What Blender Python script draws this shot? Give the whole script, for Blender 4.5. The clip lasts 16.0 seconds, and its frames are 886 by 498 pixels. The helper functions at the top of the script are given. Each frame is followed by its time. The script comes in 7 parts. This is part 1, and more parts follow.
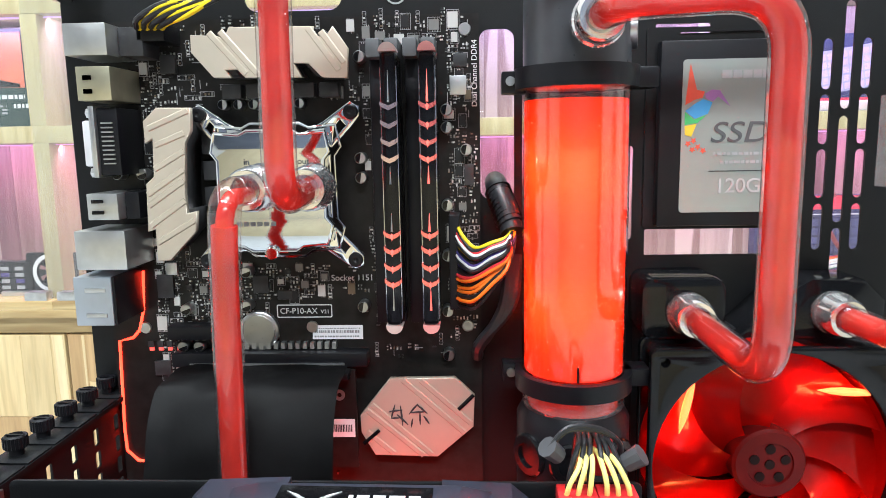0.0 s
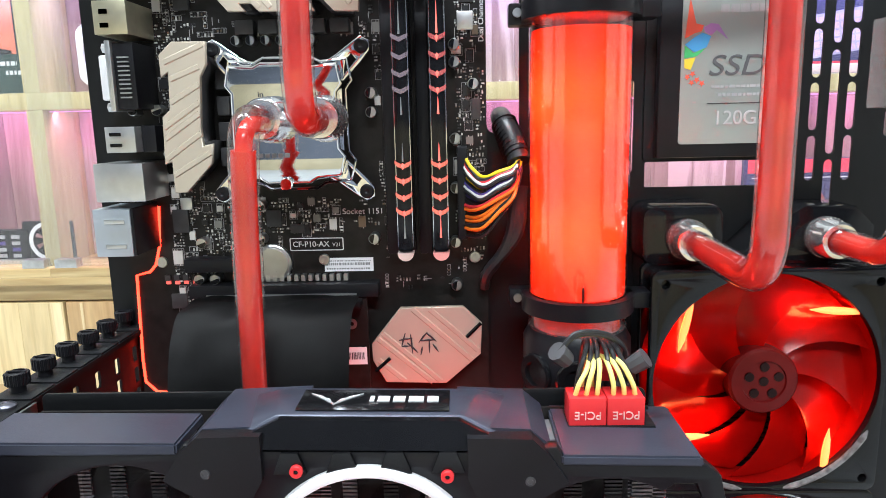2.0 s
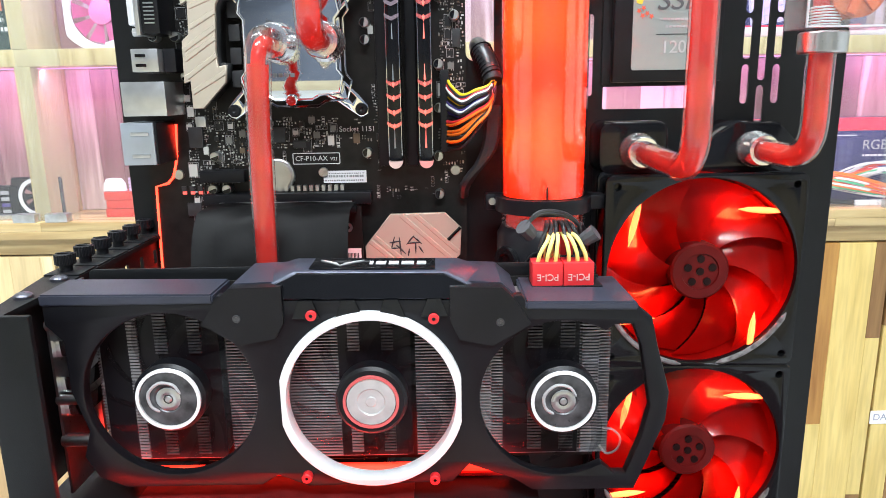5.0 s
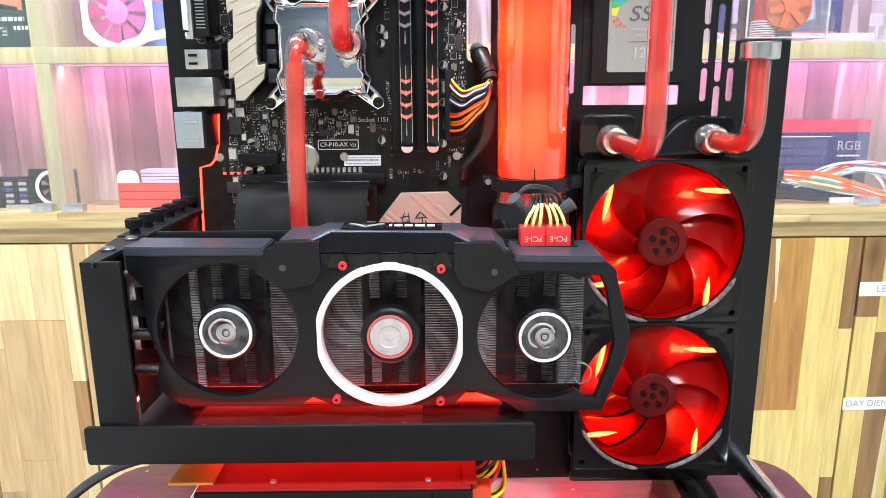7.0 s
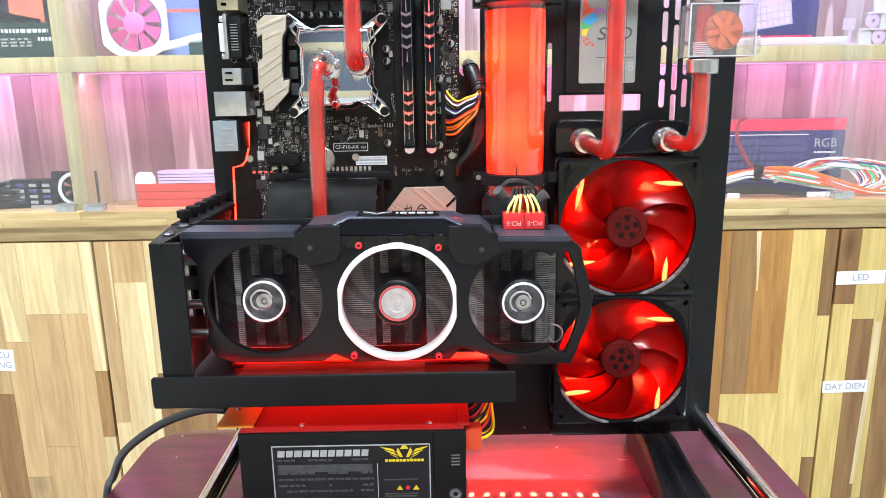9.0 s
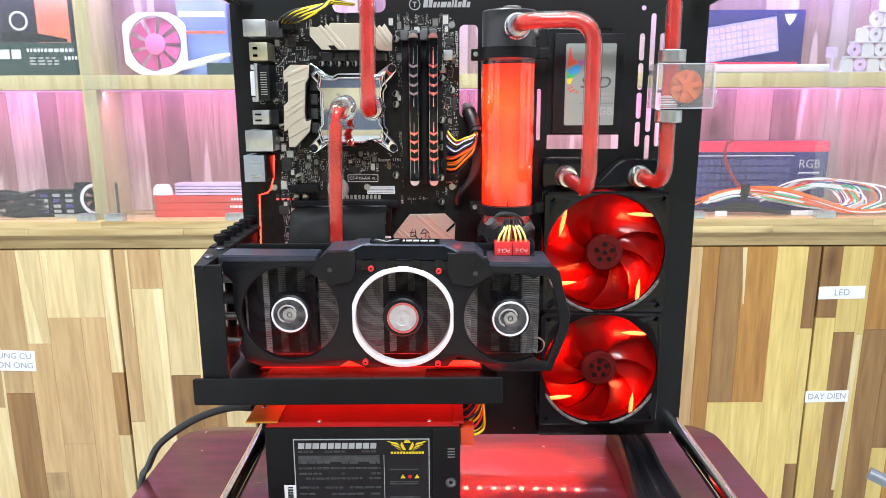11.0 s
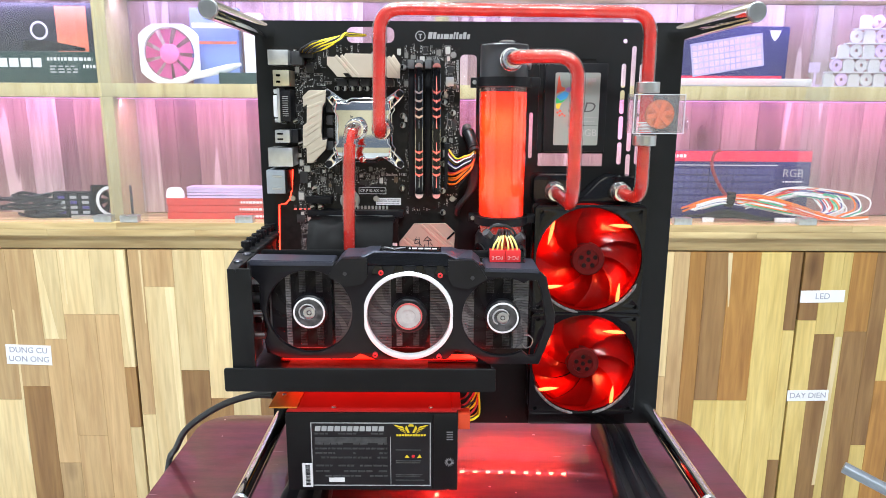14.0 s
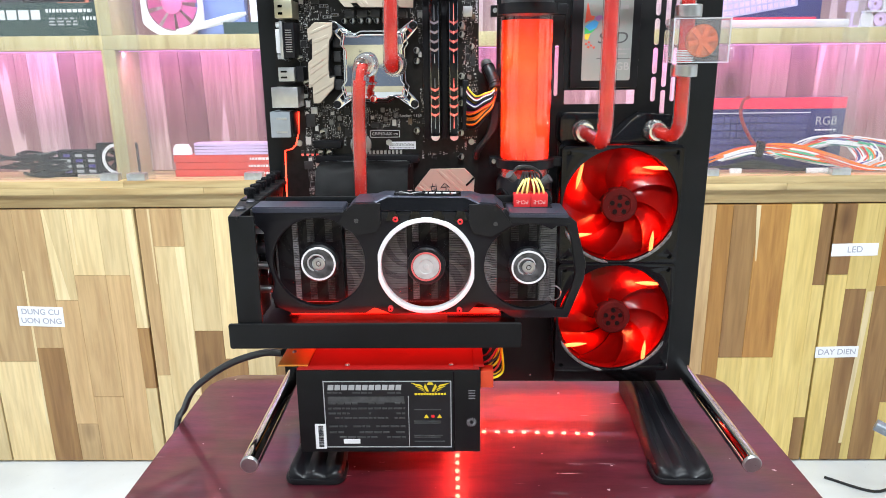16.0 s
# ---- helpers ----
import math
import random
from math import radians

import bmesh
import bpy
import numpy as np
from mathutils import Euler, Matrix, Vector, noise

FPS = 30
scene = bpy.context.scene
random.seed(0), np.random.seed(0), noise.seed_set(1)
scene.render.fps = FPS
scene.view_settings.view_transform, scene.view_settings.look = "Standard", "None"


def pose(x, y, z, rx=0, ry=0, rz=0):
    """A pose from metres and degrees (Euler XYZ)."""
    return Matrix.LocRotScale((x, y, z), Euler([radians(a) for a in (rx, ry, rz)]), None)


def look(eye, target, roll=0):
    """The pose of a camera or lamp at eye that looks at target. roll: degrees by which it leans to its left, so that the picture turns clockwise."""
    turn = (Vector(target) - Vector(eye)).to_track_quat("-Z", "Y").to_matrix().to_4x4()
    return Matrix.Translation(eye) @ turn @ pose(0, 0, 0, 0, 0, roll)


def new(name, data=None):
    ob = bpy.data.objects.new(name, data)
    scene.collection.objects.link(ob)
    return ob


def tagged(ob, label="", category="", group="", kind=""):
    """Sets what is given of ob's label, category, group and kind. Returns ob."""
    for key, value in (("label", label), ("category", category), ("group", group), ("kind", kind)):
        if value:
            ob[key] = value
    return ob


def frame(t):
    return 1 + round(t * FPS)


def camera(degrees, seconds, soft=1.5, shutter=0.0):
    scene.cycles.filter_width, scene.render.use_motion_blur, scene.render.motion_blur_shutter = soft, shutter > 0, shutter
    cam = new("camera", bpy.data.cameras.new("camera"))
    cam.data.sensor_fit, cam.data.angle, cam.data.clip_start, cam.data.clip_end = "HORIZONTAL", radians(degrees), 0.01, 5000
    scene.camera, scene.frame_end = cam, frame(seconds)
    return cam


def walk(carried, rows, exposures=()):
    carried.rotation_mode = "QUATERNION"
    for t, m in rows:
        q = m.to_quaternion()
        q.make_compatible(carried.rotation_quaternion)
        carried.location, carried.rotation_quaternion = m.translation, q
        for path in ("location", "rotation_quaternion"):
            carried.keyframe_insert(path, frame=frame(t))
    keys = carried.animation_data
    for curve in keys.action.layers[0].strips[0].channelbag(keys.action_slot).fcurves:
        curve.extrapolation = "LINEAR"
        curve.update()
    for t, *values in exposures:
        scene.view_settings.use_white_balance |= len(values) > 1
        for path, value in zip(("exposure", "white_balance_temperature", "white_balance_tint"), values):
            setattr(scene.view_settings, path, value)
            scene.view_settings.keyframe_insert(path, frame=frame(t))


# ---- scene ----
cam = camera(65.9, 16.0, soft=0.9)
PATH = [
    (0, (0.013, -0.023, 1.098), (-0.074, 1.952, 0.792), -1.0),
    (0.5, (0.012, -0.023, 1.095), (-0.077, 1.948, 0.765), -1.3),
    (1, (0.009, -0.025, 1.088), (-0.078, 1.942, 0.74), -1.5),
    (1.5, (0.006, -0.031, 1.083), (-0.066, 1.934, 0.717), -1.4),
    (2, (0.004, -0.04, 1.076), (-0.058, 1.925, 0.705), -1.3),
    (2.5, (0.004, -0.051, 1.07), (-0.042, 1.91, 0.684), -1.0),
    (3, (0.004, -0.061, 1.065), (-0.031, 1.897, 0.659), -1.2),
    (3.5, (0.002, -0.069, 1.058), (-0.027, 1.888, 0.644), -1.1),
    (4, (0.002, -0.077, 1.054), (-0.016, 1.874, 0.615), -1.1),
    (6.5, (-0.002, -0.16, 1.044), (0.0115, 1.79, 0.598), -0.6),
    (7, (-0.005, -0.181, 1.045), (0.01, 1.77, 0.604), -0.4),
    (7.5, (-0.004, -0.207, 1.048), (0.015, 1.746, 0.615), -0.6),
    (8, (-0.006, -0.229, 1.051), (0.019, 1.722, 0.609), -0.9),
    (8.5, (-0.003, -0.247, 1.05), (0.017, 1.703, 0.607), -1.0),
    (9, (-0.003, -0.27, 1.053), (0.009, 1.681, 0.611), -0.9),
    (11.5, (-0.001, -0.363, 1.092), (0.002, 1.594, 0.681), -0.1),
    (12, (-0.001, -0.38, 1.097), (-0.004, 1.58, 0.702), -0.1),
    (12.5, (-0.002, -0.398, 1.101), (0.005, 1.562, 0.699), -0.0),
    (13, (-0.002, -0.41, 1.105), (0.01, 1.548, 0.699), 0.1),
    (13.5, (-0.002, -0.417, 1.107), (0.007, 1.54, 0.693), -0.1),
    (14, (-0.004, -0.421, 1.108), (0.006, 1.533, 0.682), 0.3),
    (14.5, (-0.005, -0.412, 1.103), (-0.006, 1.538, 0.66), 0.0),
    (15, (-0.005, -0.402, 1.097), (-0.021, 1.543, 0.632), -0.4),
    (15.5, (-0.009, -0.391, 1.091), (-0.03, 1.547, 0.596), -0.5),
    (16, (-0.009, -0.373, 1.082), (-0.04, 1.554, 0.548), -0.6),
]
# the clip's camera opens up a little in the middle of the walk
EXPOSURES = [(0, 0.0), (2.5, 0.03), (4.0, 0.10), (6.5, 0.25), (7.5, 0.24), (9.0, 0.14), (11.5, 0.01), (16.0, 0.0)]
walk(cam, [(t, look(eye, target, roll)) for t, eye, target, roll in PATH], EXPOSURES)

# ---- world and lights ----
world = bpy.data.worlds.new("room_air")
scene.world = world
world.use_nodes = True
world.node_tree.nodes["Background"].inputs[0].default_value = (0.9, 0.95, 1.0, 1)
world.node_tree.nodes["Background"].inputs[1].default_value = 0.05


def area_lamp(name, place, target, sx, sy, watts, colour):
    d = bpy.data.lights.new(name, "AREA")
    d.shape, d.size, d.size_y, d.energy, d.color = "RECTANGLE", sx, sy, watts, colour
    ob = new(name, d)
    ob.matrix_world = look(place, target)
    return ob


COOL = (0.85, 0.935, 1.0)
PINK = (1.0, 0.37, 0.96)
VIOLET = (0.56, 0.45, 1.0)
RED = (1.0, 0.03, 0.02)
area_lamp("ceiling_lamp_front", (-0.5, 0.3, 2.75), (-0.5, 0.3, 0), 1.3, 0.25, 60, COOL)
area_lamp("ceiling_lamp_middle", (0.9, 0.2, 2.75), (0.9, 0.2, 0), 1.3, 0.25, 11, COOL)
area_lamp("ceiling_lamp_rear", (0.2, -1.5, 2.75), (0.2, -1.5, 0), 1.6, 0.25, 108, COOL)
# led strips under the display shelves
area_lamp("shelf_lamp_lower", (0.05, 1.285, 1.105), (0.05, 2.05, 0), 2.7, 0.015, 4.7, PINK)
area_lamp("shelf_lamp_upper", (0.05, 1.285, 1.340), (0.05, 2.20, 0), 2.7, 0.015, 5.8, VIOLET)
# red led strips of the computer
area_lamp("bracket_lamp_down", (-0.06, 0.262, 0.848), (-0.06, 0.262, 0), 0.20, 0.10, 0.12, RED)
area_lamp("bracket_lamp_up", (-0.06, 0.262, 0.858), (-0.06, 0.262, 2), 0.2, 0.04, 0.20, RED)
area_lamp("card_lamp_front", (-0.06, 0.2015, 0.8625), (-0.06, 0.2035, 2), 0.21, 0.006, 0.09, RED)
area_lamp("bracket_lamp_front", (-0.06, 0.172, 0.8595), (-0.06, 0.205, 0.90), 0.22, 0.006, 0.06, RED)
area_lamp("card_lamp_back", (-0.05, 0.285, 0.862), (-0.03, 0.32, 1.0), 0.22, 0.012, 0.05, RED)



# ---- materials ----
def nodes_of(name):
    m = bpy.data.materials.new(name)
    m.use_nodes = True
    return m, m.node_tree, m.node_tree.nodes["Principled BSDF"]


def mat(name, colour, rough=0.5, metal=0.0, vary=0.15, scale=60.0, bump=0.05, fine=400.0, coat=0.0, emit=None, power=0.0, trans=0.0, ior=1.45, per_object=0.0, stretch=(1, 1, 1), spec=0.5, coat_rough=0.06):
    """A painted, metal, plastic or glass surface with variation at two scales."""
    m, t, p = nodes_of(name)
    n, ln = t.nodes, t.links
    co = n.new("ShaderNodeTexCoord")
    mp = n.new("ShaderNodeMapping")
    mp.inputs["Scale"].default_value = stretch
    ln.new(co.outputs["Object"], mp.inputs["Vector"])
    big = n.new("ShaderNodeTexNoise")
    big.inputs["Scale"].default_value, big.inputs["Detail"].default_value = scale, 5
    ln.new(mp.outputs[0], big.inputs["Vector"])
    small = n.new("ShaderNodeTexNoise")
    small.inputs["Scale"].default_value, small.inputs["Detail"].default_value = fine, 3
    ln.new(mp.outputs[0], small.inputs["Vector"])
    ramp = n.new("ShaderNodeValToRGB")
    c = Vector(colour[:3])
    ramp.color_ramp.elements[0].position, ramp.color_ramp.elements[1].position = 0.3, 0.7
    ramp.color_ramp.elements[0].color = (*[max(0, v * (1 - vary)) for v in c], 1)
    ramp.color_ramp.elements[1].color = (*[min(1, v * (1 + vary)) for v in c], 1)
    ln.new(big.outputs["Fac"], ramp.inputs[0])
    out = ramp.outputs[0]
    if per_object:
        info = n.new("ShaderNodeObjectInfo")
        hsv = n.new("ShaderNodeHueSaturation")
        mr = n.new("ShaderNodeMapRange")
        mr.inputs["To Min"].default_value, mr.inputs["To Max"].default_value = 1 - per_object, 1 + per_object
        ln.new(info.outputs["Random"], mr.inputs["Value"])
        ln.new(mr.outputs[0], hsv.inputs["Value"])
        ln.new(out, hsv.inputs["Color"])
        out = hsv.outputs[0]
    ln.new(out, p.inputs["Base Color"])
    rr = n.new("ShaderNodeMapRange")
    rr.inputs["To Min"].default_value, rr.inputs["To Max"].default_value = max(0.02, rough * 0.8), min(1, rough * 1.2)
    ln.new(small.outputs["Fac"], rr.inputs["Value"])
    ln.new(rr.outputs[0], p.inputs["Roughness"])
    if bump:
        b = n.new("ShaderNodeBump")
        b.inputs["Strength"].default_value, b.inputs["Distance"].default_value = bump, 0.001
        ln.new(small.outputs["Fac"], b.inputs["Height"])
        ln.new(b.outputs[0], p.inputs["Normal"])
    p.inputs["Metallic"].default_value = metal
    p.inputs["Specular IOR Level"].default_value = spec
    p.inputs["Coat Weight"].default_value, p.inputs["Coat Roughness"].default_value = coat, coat_rough
    p.inputs["Transmission Weight"].default_value, p.inputs["IOR"].default_value = trans, ior
    if emit:
        p.inputs["Emission Color"].default_value = (*emit, 1)
        p.inputs["Emission Strength"].default_value = power
    return m


def wood(name, light, dark, vertical=True, gloss=0.35, knots=True, per_object=0.13, sap=None):
    """Sawn boards with long grain, knots and a thin varnish; each piece takes its own tone."""
    m, t, p = nodes_of(name)
    n, ln = t.nodes, t.links
    co = n.new("ShaderNodeTexCoord")
    info = n.new("ShaderNodeObjectInfo")
    add = n.new("ShaderNodeVectorMath")
    mul = n.new("ShaderNodeVectorMath")
    mul.operation = "SCALE"
    mul.inputs[0].default_value = (7.0, 3.0, 11.0)
    ln.new(info.outputs["Random"], mul.inputs["Scale"])
    ln.new(co.outputs["Object"], add.inputs[0])
    ln.new(mul.outputs[0], add.inputs[1])
    mp = n.new("ShaderNodeMapping")
    mp.inputs["Scale"].default_value = (14, 14, 1.1) if vertical else (1.1, 14, 14)
    ln.new(add.outputs[0], mp.inputs["Vector"])
    grain = n.new("ShaderNodeTexNoise")
    grain.inputs["Scale"].default_value, grain.inputs["Detail"].default_value, grain.inputs["Distortion"].default_value = 2.2, 8, 1.4
    ln.new(mp.outputs[0], grain.inputs["Vector"])
    fine = n.new("ShaderNodeTexNoise")
    fine.inputs["Scale"].default_value, fine.inputs["Detail"].default_value = 9, 5
    ln.new(mp.outputs[0], fine.inputs["Vector"])
    ramp = n.new("ShaderNodeValToRGB")
    ramp.color_ramp.elements[0].position, ramp.color_ramp.elements[1].position = 0.25, 0.68
    ramp.color_ramp.elements[0].color, ramp.color_ramp.elements[1].color = (*dark, 1), (*light, 1)
    ln.new(grain.outputs["Fac"], ramp.inputs[0])
    tone = n.new("ShaderNodeMix")
    tone.data_type, tone.blend_type = "RGBA", "MULTIPLY"
    tone.inputs["Factor"].default_value = 0.33
    streak = n.new("ShaderNodeValToRGB")
    streak.color_ramp.elements[0].position, streak.color_ramp.elements[1].position = 0.3, 0.6
    streak.color_ramp.elements[0].color, streak.color_ramp.elements[1].color = (0.5, 0.45, 0.4, 1), (1, 1, 1, 1)
    ln.new(fine.outputs["Fac"], streak.inputs[0])
    ln.new(ramp.outputs[0], tone.inputs["A"])
    ln.new(streak.outputs[0], tone.inputs["B"])
    hsv = n.new("ShaderNodeHueSaturation")
    mr = n.new("ShaderNodeMapRange")
    mr.inputs["To Min"].default_value, mr.inputs["To Max"].default_value = 1.02 - per_object, 1.02 + per_object
    ln.new(info.outputs["Random"], mr.inputs["Value"])
    ln.new(mr.outputs[0], hsv.inputs["Value"])
    ln.new(tone.outputs["Result"], hsv.inputs["Color"])
    out = hsv.outputs[0]
    if knots:
        vm = n.new("ShaderNodeMapping")
        vm.inputs["Scale"].default_value = (7, 7, 3.2) if vertical else (3.2, 7, 7)
        ln.new(add.outputs[0], vm.inputs["Vector"])
        vor = n.new("ShaderNodeTexVoronoi")
        vor.inputs["Scale"].default_value = 1.0
        ln.new(vm.outputs[0], vor.inputs["Vector"])
        kr = n.new("ShaderNodeValToRGB")
        kr.color_ramp.elements[0].position, kr.color_ramp.elements[1].position = 0.05, 0.17
        kr.color_ramp.elements[0].color, kr.color_ramp.elements[1].color = (0.16, 0.07, 0.03, 1), (1, 1, 1, 1)
        ln.new(vor.outputs["Distance"], kr.inputs[0])
        km = n.new("ShaderNodeMix")
        km.data_type, km.blend_type = "RGBA", "MULTIPLY"
        km.inputs["Factor"].default_value = 0.75
        ln.new(out, km.inputs["A"])
        ln.new(kr.outputs[0], km.inputs["B"])
        out = km.outputs["Result"]
    if sap:
        # pale sapwood slivers along the board
        sm = n.new("ShaderNodeMapping")
        sm.inputs["Scale"].default_value = (13, 13, 0.9)
        ln.new(add.outputs[0], sm.inputs["Vector"])
        sn = n.new("ShaderNodeTexNoise")
        sn.inputs["Scale"].default_value, sn.inputs["Detail"].default_value = 1.6, 1.5
        ln.new(sm.outputs[0], sn.inputs["Vector"])
        sr = n.new("ShaderNodeValToRGB")
        sr.color_ramp.elements[0].position, sr.color_ramp.elements[1].position = 0.60, 0.625
        ln.new(sn.outputs["Fac"], sr.inputs[0])
        sx = n.new("ShaderNodeMix")
        sx.data_type = "RGBA"
        ln.new(sr.outputs[0], sx.inputs["Factor"])
        ln.new(out, sx.inputs["A"])
        sx.inputs["B"].default_value = (*sap, 1)
        out = sx.outputs["Result"]
    ln.new(out, p.inputs["Base Color"])
    b = n.new("ShaderNodeBump")
    b.inputs["Strength"].default_value, b.inputs["Distance"].default_value = 0.08, 0.001
    ln.new(fine.outputs["Fac"], b.inputs["Height"])
    ln.new(b.outputs[0], p.inputs["Normal"])
    p.inputs["Roughness"].default_value = gloss
    return m


BLACK = mat("black_powder_coat", (0.0065, 0.0070, 0.0080), 0.45, spec=0.32, vary=0.25, scale=25, bump=0.12, fine=1800)
BLACK_PLASTIC = mat("black_plastic", (0.0075, 0.0075, 0.0095), 0.36, spec=0.32, vary=0.2, scale=50, bump=0.05, fine=900)
BLACK_GLOSS = mat("black_gloss", (0.006, 0.006, 0.007), 0.12, spec=0.35, vary=0.2, scale=40, bump=0.0)
SHROUD = mat("gunmetal_shroud", (0.046, 0.051, 0.074), 0.36, metal=0.4, vary=0.15, scale=40, bump=0.04, fine=1500)
CHROME = mat("chrome", (0.86, 0.87, 0.88), 0.06, metal=1.0, vary=0.04, scale=30, bump=0.0)
FITTING = mat("satin_chrome", (0.9, 0.9, 0.9), 0.12, metal=0.92, vary=0.06, scale=60, bump=0.0)
STEEL = mat("brushed_steel", (0.55, 0.56, 0.57), 0.3, metal=1.0, vary=0.12, scale=80, bump=0.05, fine=900)
NICKEL = mat("nickel_shield", (0.62, 0.63, 0.63), 0.32, metal=0.9, vary=0.12, scale=90, bump=0.04)
BRASS = mat("gilded_shield", (0.62, 0.58, 0.42), 0.32, metal=0.9, vary=0.12, scale=90, bump=0.04)
SILVER = mat("silver_aluminium", (0.60, 0.53, 0.43), 0.42, metal=0.5, vary=0.06, scale=40, bump=0.06, fine=1600)
PCB = mat("black_board", (0.0125, 0.0112, 0.0105), 0.36, spec=0.28, vary=0.35, scale=160, bump=0.06, fine=700)
CHIP = mat("chip_plastic", (0.034, 0.034, 0.036), 0.4, vary=0.2, scale=200, bump=0.03)
PRINT = mat("white_print", (0.75, 0.75, 0.75), 0.6, vary=0.05, bump=0)
GREY_PRINT = mat("grey_print", (0.40, 0.40, 0.41), 0.6, vary=0.1, bump=0)
PAPER = mat("paper_label", (0.82, 0.82, 0.84), 0.6, vary=0.03, scale=40, bump=0.02)
INK = mat("black_ink", (0.03, 0.03, 0.035), 0.6, vary=0.1, bump=0)
WHITE = mat("white_plastic", (0.8, 0.8, 0.82), 0.35, vary=0.04, bump=0.02)


def shiny_clear(name, tint, ior=1.49, rough=0.03, haze=0.0):
    """A thin clear wall: tinted see-through with a gloss that grows towards grazing angles."""
    m, t, p = nodes_of(name)
    out = t.nodes["Material Output"]
    t.nodes.remove(p)
    see = t.nodes.new("ShaderNodeBsdfTransparent")
    see.inputs["Color"].default_value = (*tint, 1)
    gloss = t.nodes.new("ShaderNodeBsdfGlossy")
    gloss.inputs["Roughness"].default_value = rough
    edge = t.nodes.new("ShaderNodeLayerWeight")
    edge.inputs["Blend"].default_value = 0.5
    power = t.nodes.new("ShaderNodeMath")
    power.operation = "POWER"
    power.inputs[1].default_value = 3.0
    t.links.new(edge.outputs["Facing"], power.inputs[0])
    fres = t.nodes.new("ShaderNodeMath")
    fres.operation = "MULTIPLY_ADD"
    fres.inputs[1].default_value = 0.85
    fres.inputs[2].default_value = ((ior - 1) / (ior + 1)) ** 2
    t.links.new(power.outputs[0], fres.inputs[0])
    mx = t.nodes.new("ShaderNodeMixShader")
    t.links.new(fres.outputs[0], mx.inputs[0])
    t.links.new(see.outputs[0], mx.inputs[1])
    t.links.new(gloss.outputs[0], mx.inputs[2])
    last = mx
    if haze:
        d = t.nodes.new("ShaderNodeBsdfDiffuse")
        d.inputs["Color"].default_value = (0.9, 0.9, 0.92, 1)
        last = t.nodes.new("ShaderNodeMixShader")
        last.inputs[0].default_value = haze
        t.links.new(mx.outputs[0], last.inputs[1])
        t.links.new(d.outputs[0], last.inputs[2])
    t.links.new(last.outputs[0], out.inputs["Surface"])
    return m


CLEAR = shiny_clear("clear_acrylic", (0.97, 0.97, 0.97), haze=0.05)
RES_WALL = shiny_clear("reservoir_wall", (1.0, 0.97, 0.96), 1.7, 0.06)
TUBE = shiny_clear("acrylic_tube", (1.0, 0.95, 0.94), 1.70, 0.04, haze=0.012)
RED_PLASTIC = mat("red_plastic", (0.72, 0.03, 0.035), 0.35, vary=0.08, bump=0.02)
RED_PAINT = mat("red_paint", (0.42, 0.02, 0.02), 0.32, metal=0.2, vary=0.1, scale=30, bump=0.03)
YELLOW_WIRE = mat("yellow_wire", (0.85, 0.66, 0.02), 0.4, vary=0.08, bump=0.02)
ORANGE_WIRE = mat("orange_wire", (0.85, 0.2, 0.02), 0.4, vary=0.08, bump=0.02)
RED_WIRE = mat("red_wire", (0.7, 0.04, 0.05), 0.4, vary=0.08, bump=0.02)
PURPLE_WIRE = mat("purple_wire", (0.08, 0.06, 0.25), 0.4, vary=0.08, bump=0.02)
GREEN_WIRE = mat("green_wire", (0.1, 0.5, 0.28), 0.4, vary=0.08, bump=0.02)
WHITE_WIRE = mat("white_wire", (0.8, 0.8, 0.8), 0.4, vary=0.05, bump=0.02)
BLACK_WIRE = mat("black_wire", (0.018, 0.018, 0.02), 0.35, vary=0.1, bump=0.02)
LED = mat("red_led", (0.9, 0.1, 0.05), 0.4, vary=0, bump=0, emit=(1.0, 0.022, 0.010), power=2.6)
LED_STREAK = mat("led_streak_glow", (0.9, 0.3, 0.1), 0.4, vary=0, bump=0, emit=(1.0, 0.13, 0.03), power=4.0)
LED_SOFT = mat("soft_red_led", (0.9, 0.2, 0.15), 0.4, vary=0, bump=0, emit=(1.0, 0.09, 0.08), power=0.7)


def glowing(name, colour, through_share, rough=0.2, scale=60.0, vary=0.2, clear=0.0, coat=0.4):
    """A tinted plastic or liquid that lets light through, with a glossy skin."""
    m = mat(name, colour, rough, vary=vary, scale=scale, bump=0.0, coat=coat)
    t = m.node_tree
    p = t.nodes["Principled BSDF"]
    out = t.nodes["Material Output"]
    tr = t.nodes.new("ShaderNodeBsdfTranslucent")
    tr.inputs["Color"].default_value = (*[min(1, c * 1.1) for c in colour], 1)
    mx = t.nodes.new("ShaderNodeMixShader")
    mx.inputs[0].default_value = through_share
    t.links.new(p.outputs[0], mx.inputs[1])
    t.links.new(tr.outputs[0], mx.inputs[2])
    last = mx
    if clear:
        gl = t.nodes.new("ShaderNodeBsdfTransparent")
        gl.inputs["Color"].default_value = (*[min(1, c * 1.0 + 0.02) for c in colour], 1)
        last = t.nodes.new("ShaderNodeMixShader")
        last.inputs[0].default_value = clear
        t.links.new(mx.outputs[0], last.inputs[1])
        t.links.new(gl.outputs[0], last.inputs[2])
    t.links.new(last.outputs[0], out.inputs["Surface"])
    return m


